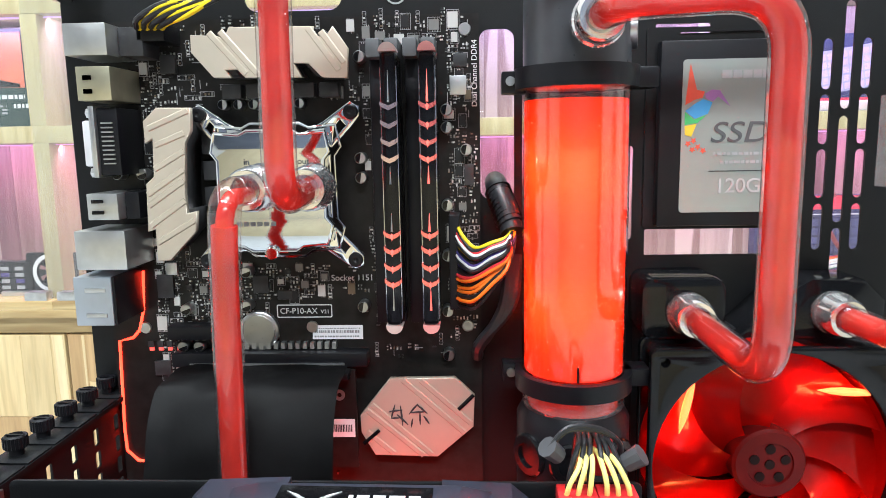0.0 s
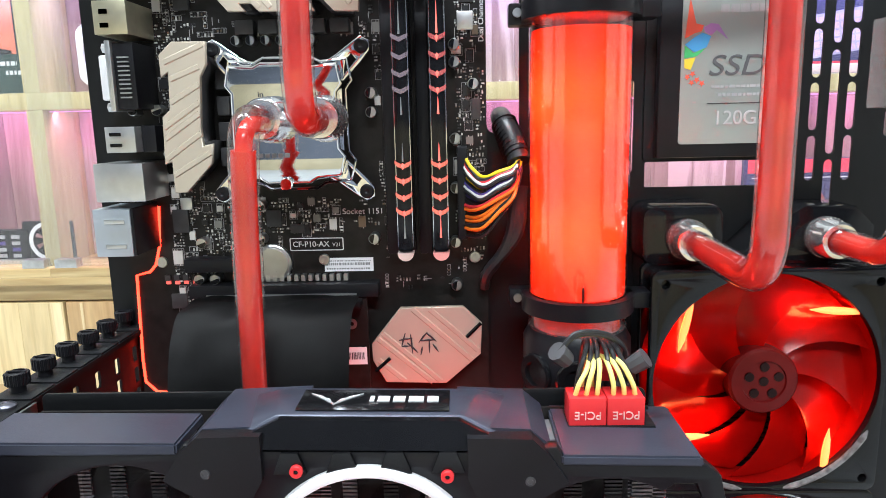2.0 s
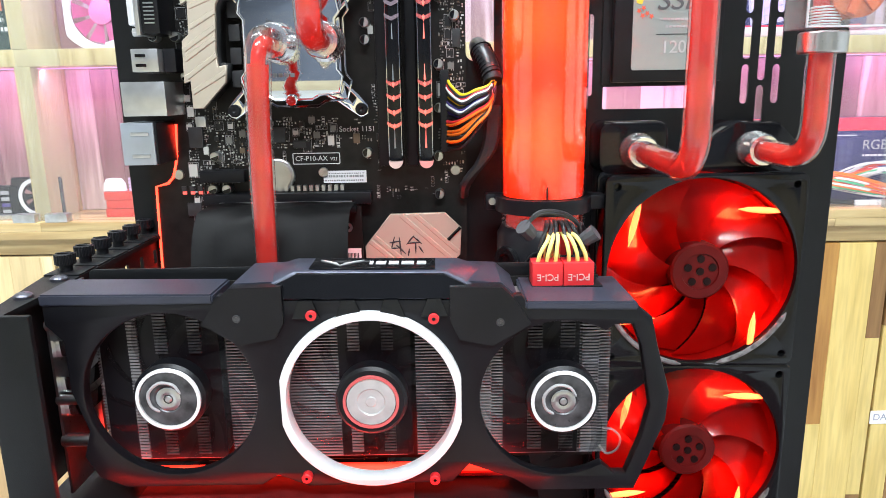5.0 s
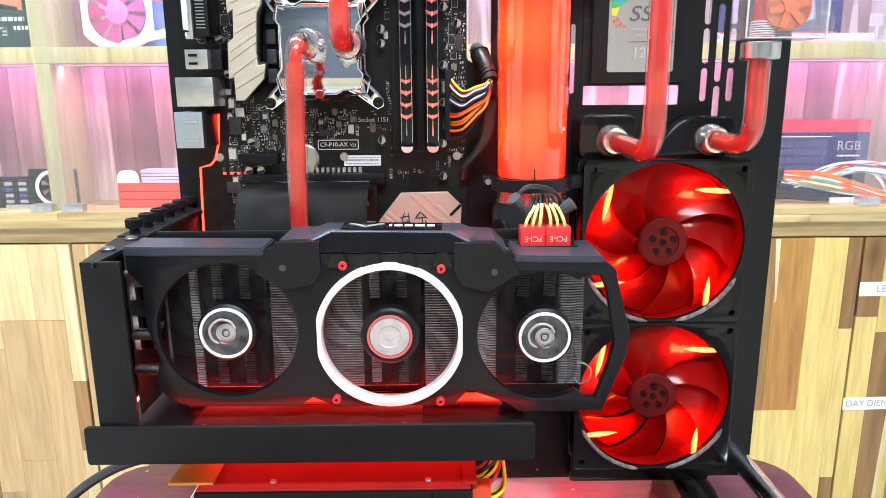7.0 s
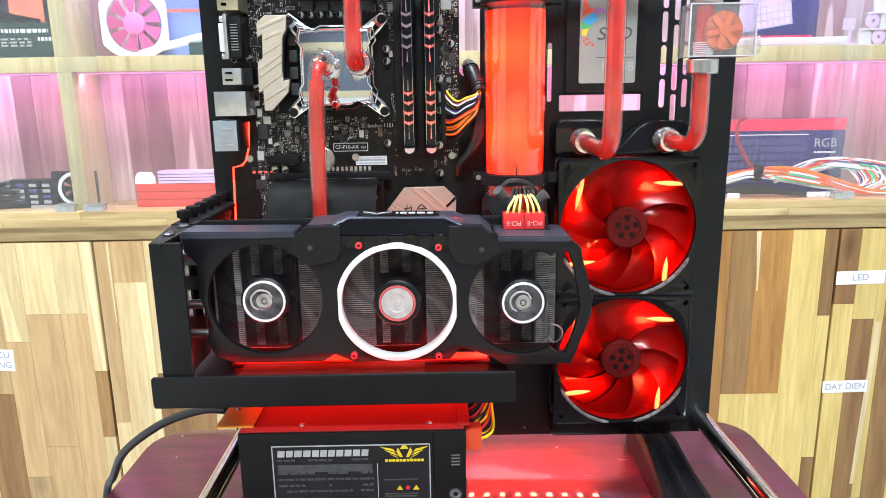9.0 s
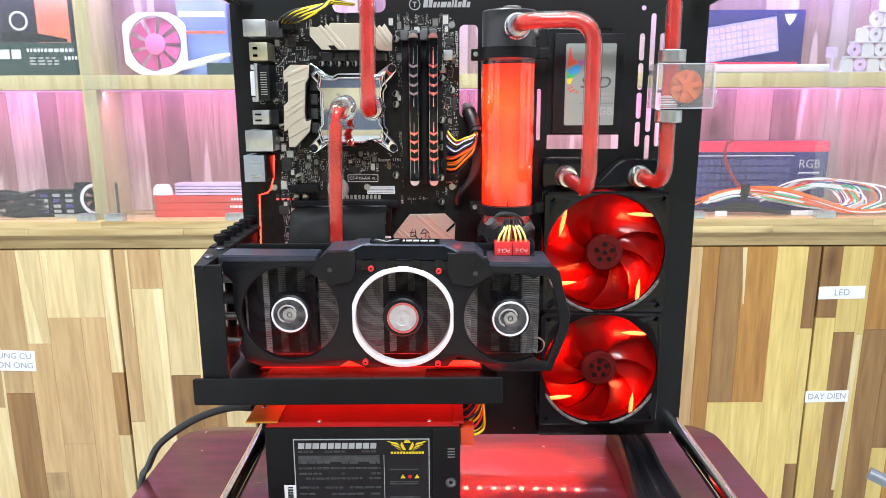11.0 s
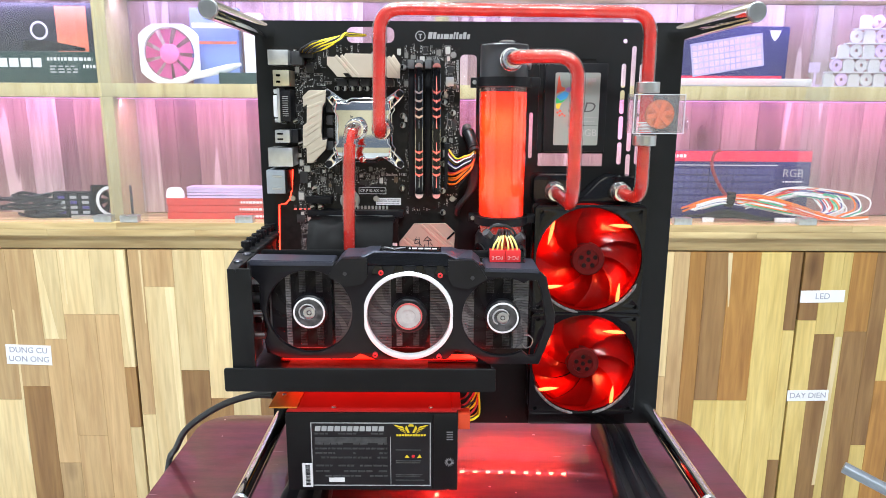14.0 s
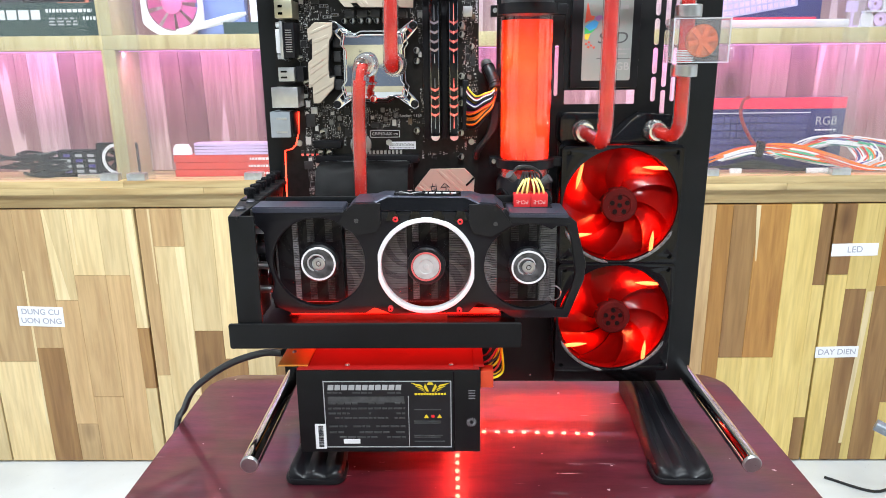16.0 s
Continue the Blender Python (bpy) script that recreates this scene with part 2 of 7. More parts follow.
COOLANT = glowing("red_coolant", (0.88, 0.050, 0.032), 0.34, scale=70, vary=0.40, clear=0.18, coat=0.8)
ORANGE_LIQUID = glowing("orange_liquid", (0.9, 0.19, 0.07), 0.12, scale=160, vary=0.5, clear=0.2)
GLOW = glowing("lit_coolant", (0.95, 0.085, 0.035), 0.7, scale=90, vary=0.2)
BLADE = glowing("red_translucent_blade", (0.60, 0.008, 0.006), 0.46, rough=0.16, clear=0.26, coat=0.6)
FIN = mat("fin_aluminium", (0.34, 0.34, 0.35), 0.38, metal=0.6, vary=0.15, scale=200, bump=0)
HAZY = shiny_clear("pale_acrylic", (0.96, 0.96, 0.96), 1.6, haze=0.11)
FROSTED = shiny_clear("frosted_acrylic", (0.9, 0.9, 0.93), haze=0.5)
LED_DOT = mat("led_chip", (0.9, 0.2, 0.1), 0.4, vary=0, bump=0, emit=(1.0, 0.05, 0.03), power=420.0)
TABLE = mat("dark_red_lacquer", (0.072, 0.0095, 0.017), 0.42, vary=0.4, scale=16, bump=0.01, fine=120, coat=0.7, stretch=(1, 5, 1), coat_rough=0.05)


def scuffs(m, tint, size, share, stretch):
    """Worn pale flecks and short scratches over a finished material."""
    t = m.node_tree
    p = t.nodes["Principled BSDF"]
    co, mp, n, r, x = (t.nodes.new("ShaderNode" + k) for k in ("TexCoord", "Mapping", "TexNoise", "ValToRGB", "Mix"))
    mp.inputs["Scale"].default_value, mp.inputs["Rotation"].default_value = stretch, (0, 0, 0.5)
    n.inputs["Scale"].default_value, n.inputs["Detail"].default_value = size, 2.0
    t.links.new(co.outputs["Object"], mp.inputs["Vector"])
    t.links.new(mp.outputs[0], n.inputs["Vector"])
    r.color_ramp.elements[0].position, r.color_ramp.elements[1].position = share, share + 0.02
    t.links.new(n.outputs["Fac"], r.inputs[0])
    x.data_type = "RGBA"
    x.inputs["B"].default_value = (*tint, 1)
    old = p.inputs["Base Color"].links[0].from_socket
    t.links.new(r.outputs[0], x.inputs["Factor"])
    t.links.new(old, x.inputs["A"])
    t.links.new(x.outputs["Result"], p.inputs["Base Color"])


scuffs(TABLE, (0.55, 0.42, 0.44), 120, 0.735, (1, 1, 1))
scuffs(TABLE, (0.42, 0.30, 0.33), 26, 0.725, (0.5, 7, 1))
FLOOR = mat("pale_floor_tile", (0.62, 0.64, 0.65), 0.3, vary=0.08, scale=6, bump=0.03, fine=120)
PLASTER = mat("white_plaster", (0.78, 0.78, 0.76), 0.8, vary=0.05, scale=4, bump=0.1, fine=200)
CREAM_WOOD = wood("cream_board", (0.76, 0.60, 0.33), (0.65, 0.47, 0.23), knots=False)
HONEY_WOOD = wood("honey_board", (0.60, 0.41, 0.205), (0.45, 0.275, 0.125))
BROWN_WOOD = wood("brown_board", (0.37, 0.21, 0.078), (0.22, 0.105, 0.038))
ORANGE_WOOD = wood("orange_board", (0.50, 0.255, 0.065), (0.31, 0.135, 0.035))
YELLOW_WOOD = wood("pale_yellow_board", (0.72, 0.55, 0.205), (0.60, 0.43, 0.135), knots=False)
SAP_WOOD = wood("sapwood_sliver", (0.80, 0.66, 0.40), (0.72, 0.56, 0.30), knots=False)
LEDGE_WOOD = wood("ledge_board", (0.64, 0.50, 0.26), (0.42, 0.28, 0.12), vertical=False)
FRAME_WOOD = wood("frame_board", (0.62, 0.52, 0.28), (0.46, 0.35, 0.16), knots=False)
PALE_WOOD = wood("pale_back_board", (0.60, 0.48, 0.44), (0.40, 0.29, 0.27), sap=(0.68, 0.58, 0.54))
ROSE_WOOD = wood("rosy_back_board", (0.42, 0.28, 0.25), (0.24, 0.14, 0.13), sap=(0.6, 0.48, 0.44))
PLUM_WOOD = wood("plum_back_board", (0.30, 0.17, 0.17), (0.16, 0.08, 0.085))
GLASS = shiny_clear("window_glass", (0.97, 0.985, 0.98), 1.45, 0.01, haze=0.03)


# ---- mesh helpers ----
def box(bm, x0, x1, y0, y1, z0, z1, bevel=0.0):
    m = Matrix.Translation(((x0 + x1) / 2, (y0 + y1) / 2, (z0 + z1) / 2)) @ Matrix.Diagonal((abs(x1 - x0), abs(y1 - y0), abs(z1 - z0), 1))
    made = bmesh.ops.create_cube(bm, size=1, matrix=m)["verts"]
    if bevel:
        edges = list({e for v in made for e in v.link_edges})
        bmesh.ops.bevel(bm, geom=edges, offset=bevel, segments=2, profile=0.6, affect="EDGES")
    return bm


def Box(*a, **k):
    return box(bmesh.new(), *a, **k)


def ring_frame(axis):
    axis = Vector(axis).normalized()
    side = axis.cross(Vector((0, 0, 1)))
    if side.length < 0.01:
        side = axis.cross(Vector((1, 0, 0)))
    side.normalize()
    return axis, side, axis.cross(side).normalized()


def lathe(bm, origin, axis, profile, seg=32, closed=False):
    """Turns a profile of (radius, height) round an axis."""
    axis, u, v = ring_frame(axis)
    o = Vector(origin)
    rings = []
    for r, h in profile:
        if r < 1e-6:
            rings.append([bm.verts.new(o + axis * h)])
        else:
            rings.append([bm.verts.new(o + axis * h + (u * math.cos(2 * math.pi * i / seg) + v * math.sin(2 * math.pi * i / seg)) * r) for i in range(seg)])
    pairs = list(zip(rings, rings[1:]))
    if closed:
        pairs.append((rings[-1], rings[0]))
    for a, b in pairs:
        for i in range(seg):
            j = (i + 1) % seg
            if len(a) == 1 and len(b) > 1:
                bm.faces.new((a[0], b[j], b[i]))
            elif len(b) == 1 and len(a) > 1:
                bm.faces.new((a[i], a[j], b[0]))
            elif len(a) > 1:
                bm.faces.new((a[i], a[j], b[j], b[i]))
    return bm


def cyl(bm, p0, p1, r, seg=20, r2=None, bevel=0.0):
    p0, p1 = Vector(p0), Vector(p1)
    h = (p1 - p0).length
    r2 = r if r2 is None else r2
    b = min(bevel, h / 3)
    prof = [(0, 0), (r - b, 0), (r, b), (r2, h - b), (r2 - b, h), (0, h)] if b else [(0, 0), (r, 0), (r2, h), (0, h)]
    return lathe(bm, p0, p1 - p0, prof, seg)


def Cyl(*a, **k):
    return cyl(bmesh.new(), *a, **k)


def rounded(points, radius, steps=8):
    """A polyline whose corners are turned into arcs."""
    pts = [Vector(p) for p in points]
    out = [pts[0]]
    for i in range(1, len(pts) - 1):
        a, b, c = pts[i - 1], pts[i], pts[i + 1]
        r = min(radius, (a - b).length * 0.49, (c - b).length * 0.49)
        s, e = b + (a - b).normalized() * r, b + (c - b).normalized() * r
        for k in range(steps + 1):
            f = k / steps
            out.append((1 - f) ** 2 * s + 2 * f * (1 - f) * b * 1.0 + f * f * e)
    out.append(pts[-1])
    return out


def spline(points, steps=6):
    """A smooth line through points."""
    p = [Vector(q) for q in points]
    p = [p[0] * 2 - p[1]] + p + [p[-1] * 2 - p[-2]]
    out = []
    for i in range(1, len(p) - 2):
        for k in range(steps):
            f = k / steps
            out.append(0.5 * (2 * p[i] + (p[i + 1] - p[i - 1]) * f + (2 * p[i - 1] - 5 * p[i] + 4 * p[i + 1] - p[i + 2]) * f * f + (3 * p[i] - p[i - 1] - 3 * p[i + 1] + p[i + 2]) * f ** 3))
    out.append(p[-2])
    return out


def sweep(bm, pts, r, seg=12, caps=True):
    """A round bar along a polyline."""
    pts = [Vector(p) for p in pts]
    rings, side = [], None
    for i, p in enumerate(pts):
        d = (pts[min(i + 1, len(pts) - 1)] - pts[max(i - 1, 0)]).normalized()
        if side is None:
            side = ring_frame(d)[1]
        side = (side - d * side.dot(d)).normalized()
        up = d.cross(side)
        rr = r[i] if isinstance(r, (list, tuple)) else r
        rings.append([bm.verts.new(p + (side * math.cos(2 * math.pi * k / seg) + up * math.sin(2 * math.pi * k / seg)) * rr) for k in range(seg)])
    for a, b in zip(rings, rings[1:]):
        for k in range(seg):
            j = (k + 1) % seg
            bm.faces.new((a[k], a[j], b[j], b[k]))
    if caps:
        bm.faces.new(rings[0][::-1])
        bm.faces.new(rings[-1])
    return bm


def Sweep(*a, **k):
    return sweep(bmesh.new(), *a, **k)


def prism(bm, pts, y0, y1):
    """A convex or simple outline in x and z, carried from y0 to y1."""
    a = [bm.verts.new((x, y0, z)) for x, z in pts]
    b = [bm.verts.new((x, y1, z)) for x, z in pts]
    bm.faces.new(a)
    bm.faces.new(b[::-1])
    for i in range(len(pts)):
        j = (i + 1) % len(pts)
        bm.faces.new((a[i], b[i], b[j], a[j]))
    return bm


def Prism(*a):
    return prism(bmesh.new(), *a)


def circle_pts(cx, cz, r, seg=40, a0=0.0, a1=360.0):
    full = abs(a1 - a0) >= 360
    return [(cx + r * math.cos(radians(a0 + (a1 - a0) * i / (seg if full else seg - 1))), cz + r * math.sin(radians(a0 + (a1 - a0) * i / (seg if full else seg - 1)))) for i in range(seg)]


def slot_pts(x, z0, z1, w):
    h = w / 2
    return circle_pts(x, z1 - h, h, 8, 0, 180) + circle_pts(x, z0 + h, h, 8, 180, 360)


def rect_pts(x0, x1, z0, z1, r=0.0):
    if not r:
        return [(x0, z0), (x1, z0), (x1, z1), (x0, z1)]
    return circle_pts(x1 - r, z1 - r, r, 6, 0, 90) + circle_pts(x0 + r, z1 - r, r, 6, 90, 180) + circle_pts(x0 + r, z0 + r, r, 6, 180, 270) + circle_pts(x1 - r, z0 + r, r, 6, 270, 360)


def baked(curve):
    """The mesh of a filled curve or a text."""
    ob = new("shape", curve)
    bpy.context.view_layer.update()
    me = bpy.data.meshes.new_from_object(ob.evaluated_get(bpy.context.evaluated_depsgraph_get()))
    bpy.data.objects.remove(ob)
    return me


def plate(outlines, y0, y1, bevel=0.0):
    """A sheet between y0 and y1 with the first outline as its edge and the others as holes."""
    c = bpy.data.curves.new("sheet", "CURVE")
    c.dimensions, c.fill_mode, c.extrude, c.bevel_depth, c.bevel_resolution = "2D", "BOTH", abs(y1 - y0) / 2 - bevel, bevel, 1
    c.offset = -bevel
    for pts in outlines:
        s = c.splines.new("POLY")
        s.points.add(len(pts) - 1)
        s.use_cyclic_u = True
        for q, (x, z) in zip(s.points, pts):
            q.co = (x, z, 0, 1)
    me = baked(c)
    me.transform(Matrix(((1, 0, 0, 0), (0, 0, -1, (y0 + y1) / 2), (0, 1, 0, 0), (0, 0, 0, 1))))
    bm = bmesh.new()
    bm.from_mesh(me)
    bmesh.ops.remove_doubles(bm, verts=bm.verts[:], dist=1e-6)
    bm.to_mesh(me)
    bm.free()
    return me


def lettering(body, size, m, depth=0.0002, width=1.0):
    """Raised letters, set by the pose m; they stand in x and z and face -y when m has no turn."""
    c = bpy.data.curves.new("letters", "FONT")
    c.body, c.size, c.extrude, c.align_x, c.align_y = body, size, depth, "CENTER", "CENTER"
    me = baked(c)
    me.transform(m @ pose(0, 0, 0, 90) @ Matrix.Diagonal((width, 1, 1, 1)))
    return me


FIT = None  # a squeeze that sets shelf goods into the shallow shelves


def shelf_fit(base):
    """Brings goods drawn at full depth onto a shelf whose top is at base."""
    return Matrix(((0.935, 0, 0, 0), (0, 0.42, 0, 1.264 - 0.42 * 1.33), (0, 0, 0.945, 0.055 * base), (0, 0, 0, 1)))


def finish(data, material, smooth=True, sharp=35):
    if isinstance(data, bmesh.types.BMesh):
        me = bpy.data.meshes.new("mesh")
        bmesh.ops.recalc_face_normals(data, faces=data.faces[:])
        data.to_mesh(me)
        data.free()
    else:
        me = data
    if FIT is not None:
        me.transform(FIT)
    me.materials.clear()
    me.materials.append(material)
    if smooth:
        me.shade_smooth()
        me.set_sharp_from_angle(angle=radians(sharp))
    return me


def thing(name, label, category, base=(0, 0, 0), group="", kind=""):
    ob = new(name)
    ob.empty_display_size = 0.02
    ob.location = base if FIT is None else FIT @ Vector(base)
    return tagged(ob, label, category, group, kind)


def part(name, data, material, parent, label="", smooth=True):
    ob = new(name, finish(data, material, smooth))
    ob.parent = parent
    if parent.type == "EMPTY":
        ob.matrix_parent_inverse = Matrix.Translation(parent.location).inverted()
    return tagged(ob, label)


def solid(name, data, material, label, category, group="", kind="", smooth=True):
    return tagged(new(name, finish(data, material, smooth)), label, category, group, kind)


def join(*makers):
    bm = bmesh.new()
    for f in makers:
        f(bm)
    return bm


# ---- room ----
FLOOR_Z, TABLE_Z = 0.045, 0.692
solid("floor", Box(-3, 3, -3, 2.2, -0.1, FLOOR_Z), FLOOR, "pale grey tiled shop floor", "floor", kind="structure")
solid("ceiling", Box(-3, 3, -3, 2.2, 2.8, 2.9), PLASTER, "white plaster ceiling", "ceiling", kind="structure")
solid("wall_north", Box(-3, 3, 1.43, 1.55, FLOOR_Z, 2.8), PLASTER, "white plaster wall behind the cabinets", "wall", kind="structure")
# unseen south wall: cream band and slate colour are added for the chrome's reflections
solid("wall_south_dado", Box(-3, 3, -3.0, -2.985, FLOOR_Z, 1.05), mat("cream_reflection", (0.66, 0.56, 0.36), 0.6, vary=0.08, scale=3, bump=0.1, fine=150), "unseen cream band added for the water block to mirror", "wall", kind="structure")
solid("wall_south", Box(-3, 3, -3.1, -3, FLOOR_Z, 2.8), mat("slate_reflection", (0.12, 0.135, 0.17), 0.7, vary=0.1, scale=3, bump=0.1, fine=150), "unseen wall, slate blue for the water block to mirror", "wall", kind="structure")
solid("wall_west", Box(-3.1, -3, -3, 2.2, FLOOR_Z, 2.8), PLASTER, "white plaster wall", "wall", kind="structure")
solid("wall_east", Box(3, 3.1, -3, 2.2, FLOOR_Z, 2.8), PLASTER, "white plaster wall", "wall", kind="structure")

# ---- cabinet along the back wall ----
DOOR_Y = 1.238
cabinet = thing("base_cabinet", "low wooden wall cabinet with varnished finger-jointed board doors", "cabinet", (0, 1.5, FLOOR_Z))
part("carcass", Box(-1.7, 1.7, 1.262, 1.42, FLOOR_Z, 0.776), BROWN_WOOD, cabinet)
part("rail", Box(-1.7, 1.7, 1.244, 1.262, 0.744, 0.779), LEDGE_WOOD, cabinet)
ledge = thing("ledge", "thick pale wooden ledge of joined boards on the cabinet", "ledge", (0, 1.3, 0.779))
lr = random.Random(3)
for row, (z0, z1) in enumerate(((0.779, 0.7945), (0.7946, 0.812))):
    x = -1.7
    while x < 1.7:
        w = min(lr.uniform(0.22, 0.6), 1.7 - x)
        w = 1.7 - x if 1.7 - x - w < 0.08 else w
        part("board", Box(x, x + w - 0.0004, 1.222 + 0.0006 * row, 1.42, z0, z1, bevel=0.0012), LEDGE_WOOD, ledge)
        x += w
DOORS = []
for x0, x1 in ((-1.62, -1.205), (-1.2, -0.786), (-0.780, -0.20), (-0.194, 0.29), (0.296, 0.904), (0.910, 1.44)):
    door = part("door", Box(x0, x1, DOOR_Y + 0.012, DOOR_Y + 0.022, 0.05, 0.741), BROWN_WOOD, cabinet, "varnished finger-jointed board door")
    DOORS.append((door, x0, x1))

# ---- glazed display shelves on the cabinet ----
shelf = thing("display_shelf", "glazed wooden display shelving lit by pink and violet led strips", "shelf", (0, 1.5, 0.812))
part("shelf_board", Box(-1.7, 1.7, 1.25, 1.39, 1.111, 1.143, bevel=0.0015), FRAME_WOOD, shelf)
part("shelf_board", Box(-1.7, 1.7, 1.25, 1.39, 1.346, 1.376, bevel=0.0015), FRAME_WOOD, shelf)
part("shelf_board", Box(-1.7, 1.7, 1.25, 1.39, 1.60, 1.63, bevel=0.0015), FRAME_WOOD, shelf)
for x in (-1.45, -0.80, 0.0, 1.30):
    for z0, z1 in ((0.812, 1.111), (1.143, 1.346), (1.376, 1.60)):
        part("divider", Box(x - 0.016, x + 0.016, 1.25, 1.372, z0, z1, bevel=0.0015), FRAME_WOOD, shelf)
for z in (1.109, 1.3445):
    part("led_strip", Box(-1.3, 1.4, 1.272, 1.280, z - 0.002, z), mat("shelf_led", (0.9, 0.6, 0.9), 0.5, vary=0, bump=0, emit=PINK if z < 1.2 else VIOLET, power=0.8), shelf)
BACKS = []
for z0, z1 in ((0.812, 1.111), (1.143, 1.346), (1.376, 1.60)):
    BACKS.append((part("back_panel", Box(-1.7, 1.7, 1.389, 1.40, z0, z1), PALE_WOOD, shelf), z0, z1))
for x0, x1, y in ((-1.62, -0.72, 1.236), (-0.80, 0.02, 1.230), (0.0, 0.92, 1.236), (0.86, 1.6, 1.230)):
    pane = part("glass_pane", Box(x0, x1, y, y + 0.004, 0.815, 1.60), GLASS, shelf, "clear sliding glass pane")
    pane.visible_shadow = False
for x in (-0.826, -0.762, -0.482, 0.592, 0.898):
    solid("glass_clip", Box(x - 0.022, x + 0.022, 1.224, 1.246, 0.812, 0.829, bevel=0.002), NICKEL, "small grey metal clip holding the glass", "clip", group="glass clips")


# ---- table ----
table = thing("table", "dark red lacquered wooden table with rounded corners", "table", (0, 0.06, FLOOR_Z))
part("tabletop", plate([rect_pts(-0.318, 0.329, -0.30, 0.434, 0.04)], -0.015, 0.015, 0.003), TABLE, table)
table.children[0].data.transform(Matrix(((1, 0, 0, 0), (0, 0, 1, 0), (0, -1, 0, TABLE_Z - 0.015), (0, 0, 0, 1))))
for x in (-0.27, 0.28):
    for y in (-0.25, 0.385):
        part("leg", Box(x - 0.022, x + 0.022, y - 0.022, y + 0.022, FLOOR_Z, TABLE_Z - 0.03, bevel=0.003), TABLE, table)
    part("apron", Box(x - 0.01, x + 0.01, -0.22, 0.36, TABLE_Z - 0.09, TABLE_Z - 0.031), TABLE, table)

# ---- open computer case ----
PANEL_Y = 0.345
case = thing("computer_case", "black open-frame computer case standing on two feet on the table", "computer case", (0.03, 0.36, TABLE_Z))
PX0, PX1, PZ0, PZ1 = -0.2035, 0.2585, 0.7252, 1.1902
holes = [rect_pts(0.0175, 0.0355, 1.068, 1.156, 0.005), rect_pts(-0.105, -0.0535, 1.1675, 1.184, 0.007), rect_pts(0.105, 0.177, 1.0365, 1.0505, 0.001), rect_pts(0.108, 0.136, 1.1515, 1.1565, 0.001), slot_pts(0.0962, 1.045, 1.095, 0.004)]
for x, runs in ((0.1955, ((1.122, 1.1475), (1.094, 1.1195), (1.066, 1.0915), (1.0385, 1.063))), (0.2057, ((1.112, 1.166), (1.053, 1.1085), (1.018, 1.050))), (0.2152, ((1.122, 1.1475), (1.094, 1.1195), (1.066, 1.0915), (1.0385, 1.063)))):
    holes += [slot_pts(x, a, b, 0.0052) for a, b in runs]
holes += [circle_pts(0.1955, 1.171, 0.0024, 12)]
holes += [circle_pts(x, 0.7325, 0.0011, 8) for x in (-0.01, 0.078, 0.108, 0.123, 0.152, 0.160, 0.168, 0.180, 0.195)]
panel = part("back_panel", plate([rect_pts(PX0, PX1, PZ0, PZ1, 0.004)] + holes, PANEL_Y, PANEL_Y + 0.0016), BLACK, case, "black steel back panel with slots")
for a in ((PX0, PX0 + 0.0014, PZ0 + 0.004, PZ1 - 0.004), (PX1 - 0.0014, PX1, PZ0 + 0.004, PZ1 - 0.004)):
    part("side_flange", Box(a[0], a[1], PANEL_Y + 0.0016, PANEL_Y + 0.034, a[2], a[3]), BLACK, case)
part("edge_flange", Box(PX0 + 0.004, PX1 - 0.004, PANEL_Y + 0.0016, PANEL_Y + 0.034, PZ1 - 0.0014, PZ1), BLACK, case)
part("edge_flange", Box(PX0 + 0.004, PX1 - 0.004, PANEL_Y + 0.0125, PANEL_Y + 0.034, PZ0, PZ0 + 0.0014), BLACK, case)
# four chromed rods
for x in (-0.189, 0.2485):
    for z in (0.742, 1.178):
        rod = part("rod", Cyl((x, PANEL_Y, z), (x, 0.152, z), 0.0082, 28), CHROME, case, "chromed tube rod")
        part("rod_cap", Cyl((x, 0.152, z), (x, 0.1495, z), 0.0078, 28, bevel=0.0008), STEEL, rod)
# feet: swept beams that widen and drop towards the table
for x in (-0.143, 0.209):
    bm = bmesh.new()
    rows = ((0.385, 0.0185, 0.718), (0.36, 0.0185, 0.722), (0.33, 0.0190, 0.722), (0.30, 0.0205, 0.715), (0.26, 0.0235, 0.7105), (0.222, 0.0262, 0.7085), (0.206, 0.0268, 0.7070), (0.200, 0.0262, 0.7055), (0.1965, 0.0240, 0.7030), (0.1948, 0.0205, 0.7000))
    lay = ((-1, 0.0), (-1, 0.55), (-0.93, 0.86), (-0.80, 1.0), (-0.66, 1.0), (-0.50, 0.80), (-0.30, 0.74), (-0.13, 0.90), (0.0, 0.96), (0.13, 0.90), (0.30, 0.74), (0.50, 0.80), (0.66, 1.0), (0.80, 1.0), (0.93, 0.86), (1, 0.55), (1, 0.0))
    base = TABLE_Z + 0.0005
    rings = [[bm.verts.new((x + sx * w, y, base + (top - base) * h)) for sx, h in lay] for y, w, top in rows]
    for a, b in zip(rings, rings[1:]):
        for k in range(len(lay)):
            bm.faces.new((a[k], a[(k + 1) % len(lay)], b[(k + 1) % len(lay)], b[k]))
    bm.faces.new(rings[0])
    bm.faces.new(rings[-1][::-1])
    foot = part("foot", bm, BLACK_PLASTIC, case, "black moulded foot with two grooves")
    skirt = plate([rect_pts(x - 0.0290, x + 0.0290, 0.1925, 0.232, 0.012)], -0.0028, 0.0028, 0.0008)
    skirt.transform(Matrix(((1, 0, 0, 0), (0, 0, 1, 0), (0, -1, 0, TABLE_Z + 0.0031), (0, 0, 0, 1))))
    part("skirt", skirt, BLACK_PLASTIC, foot)
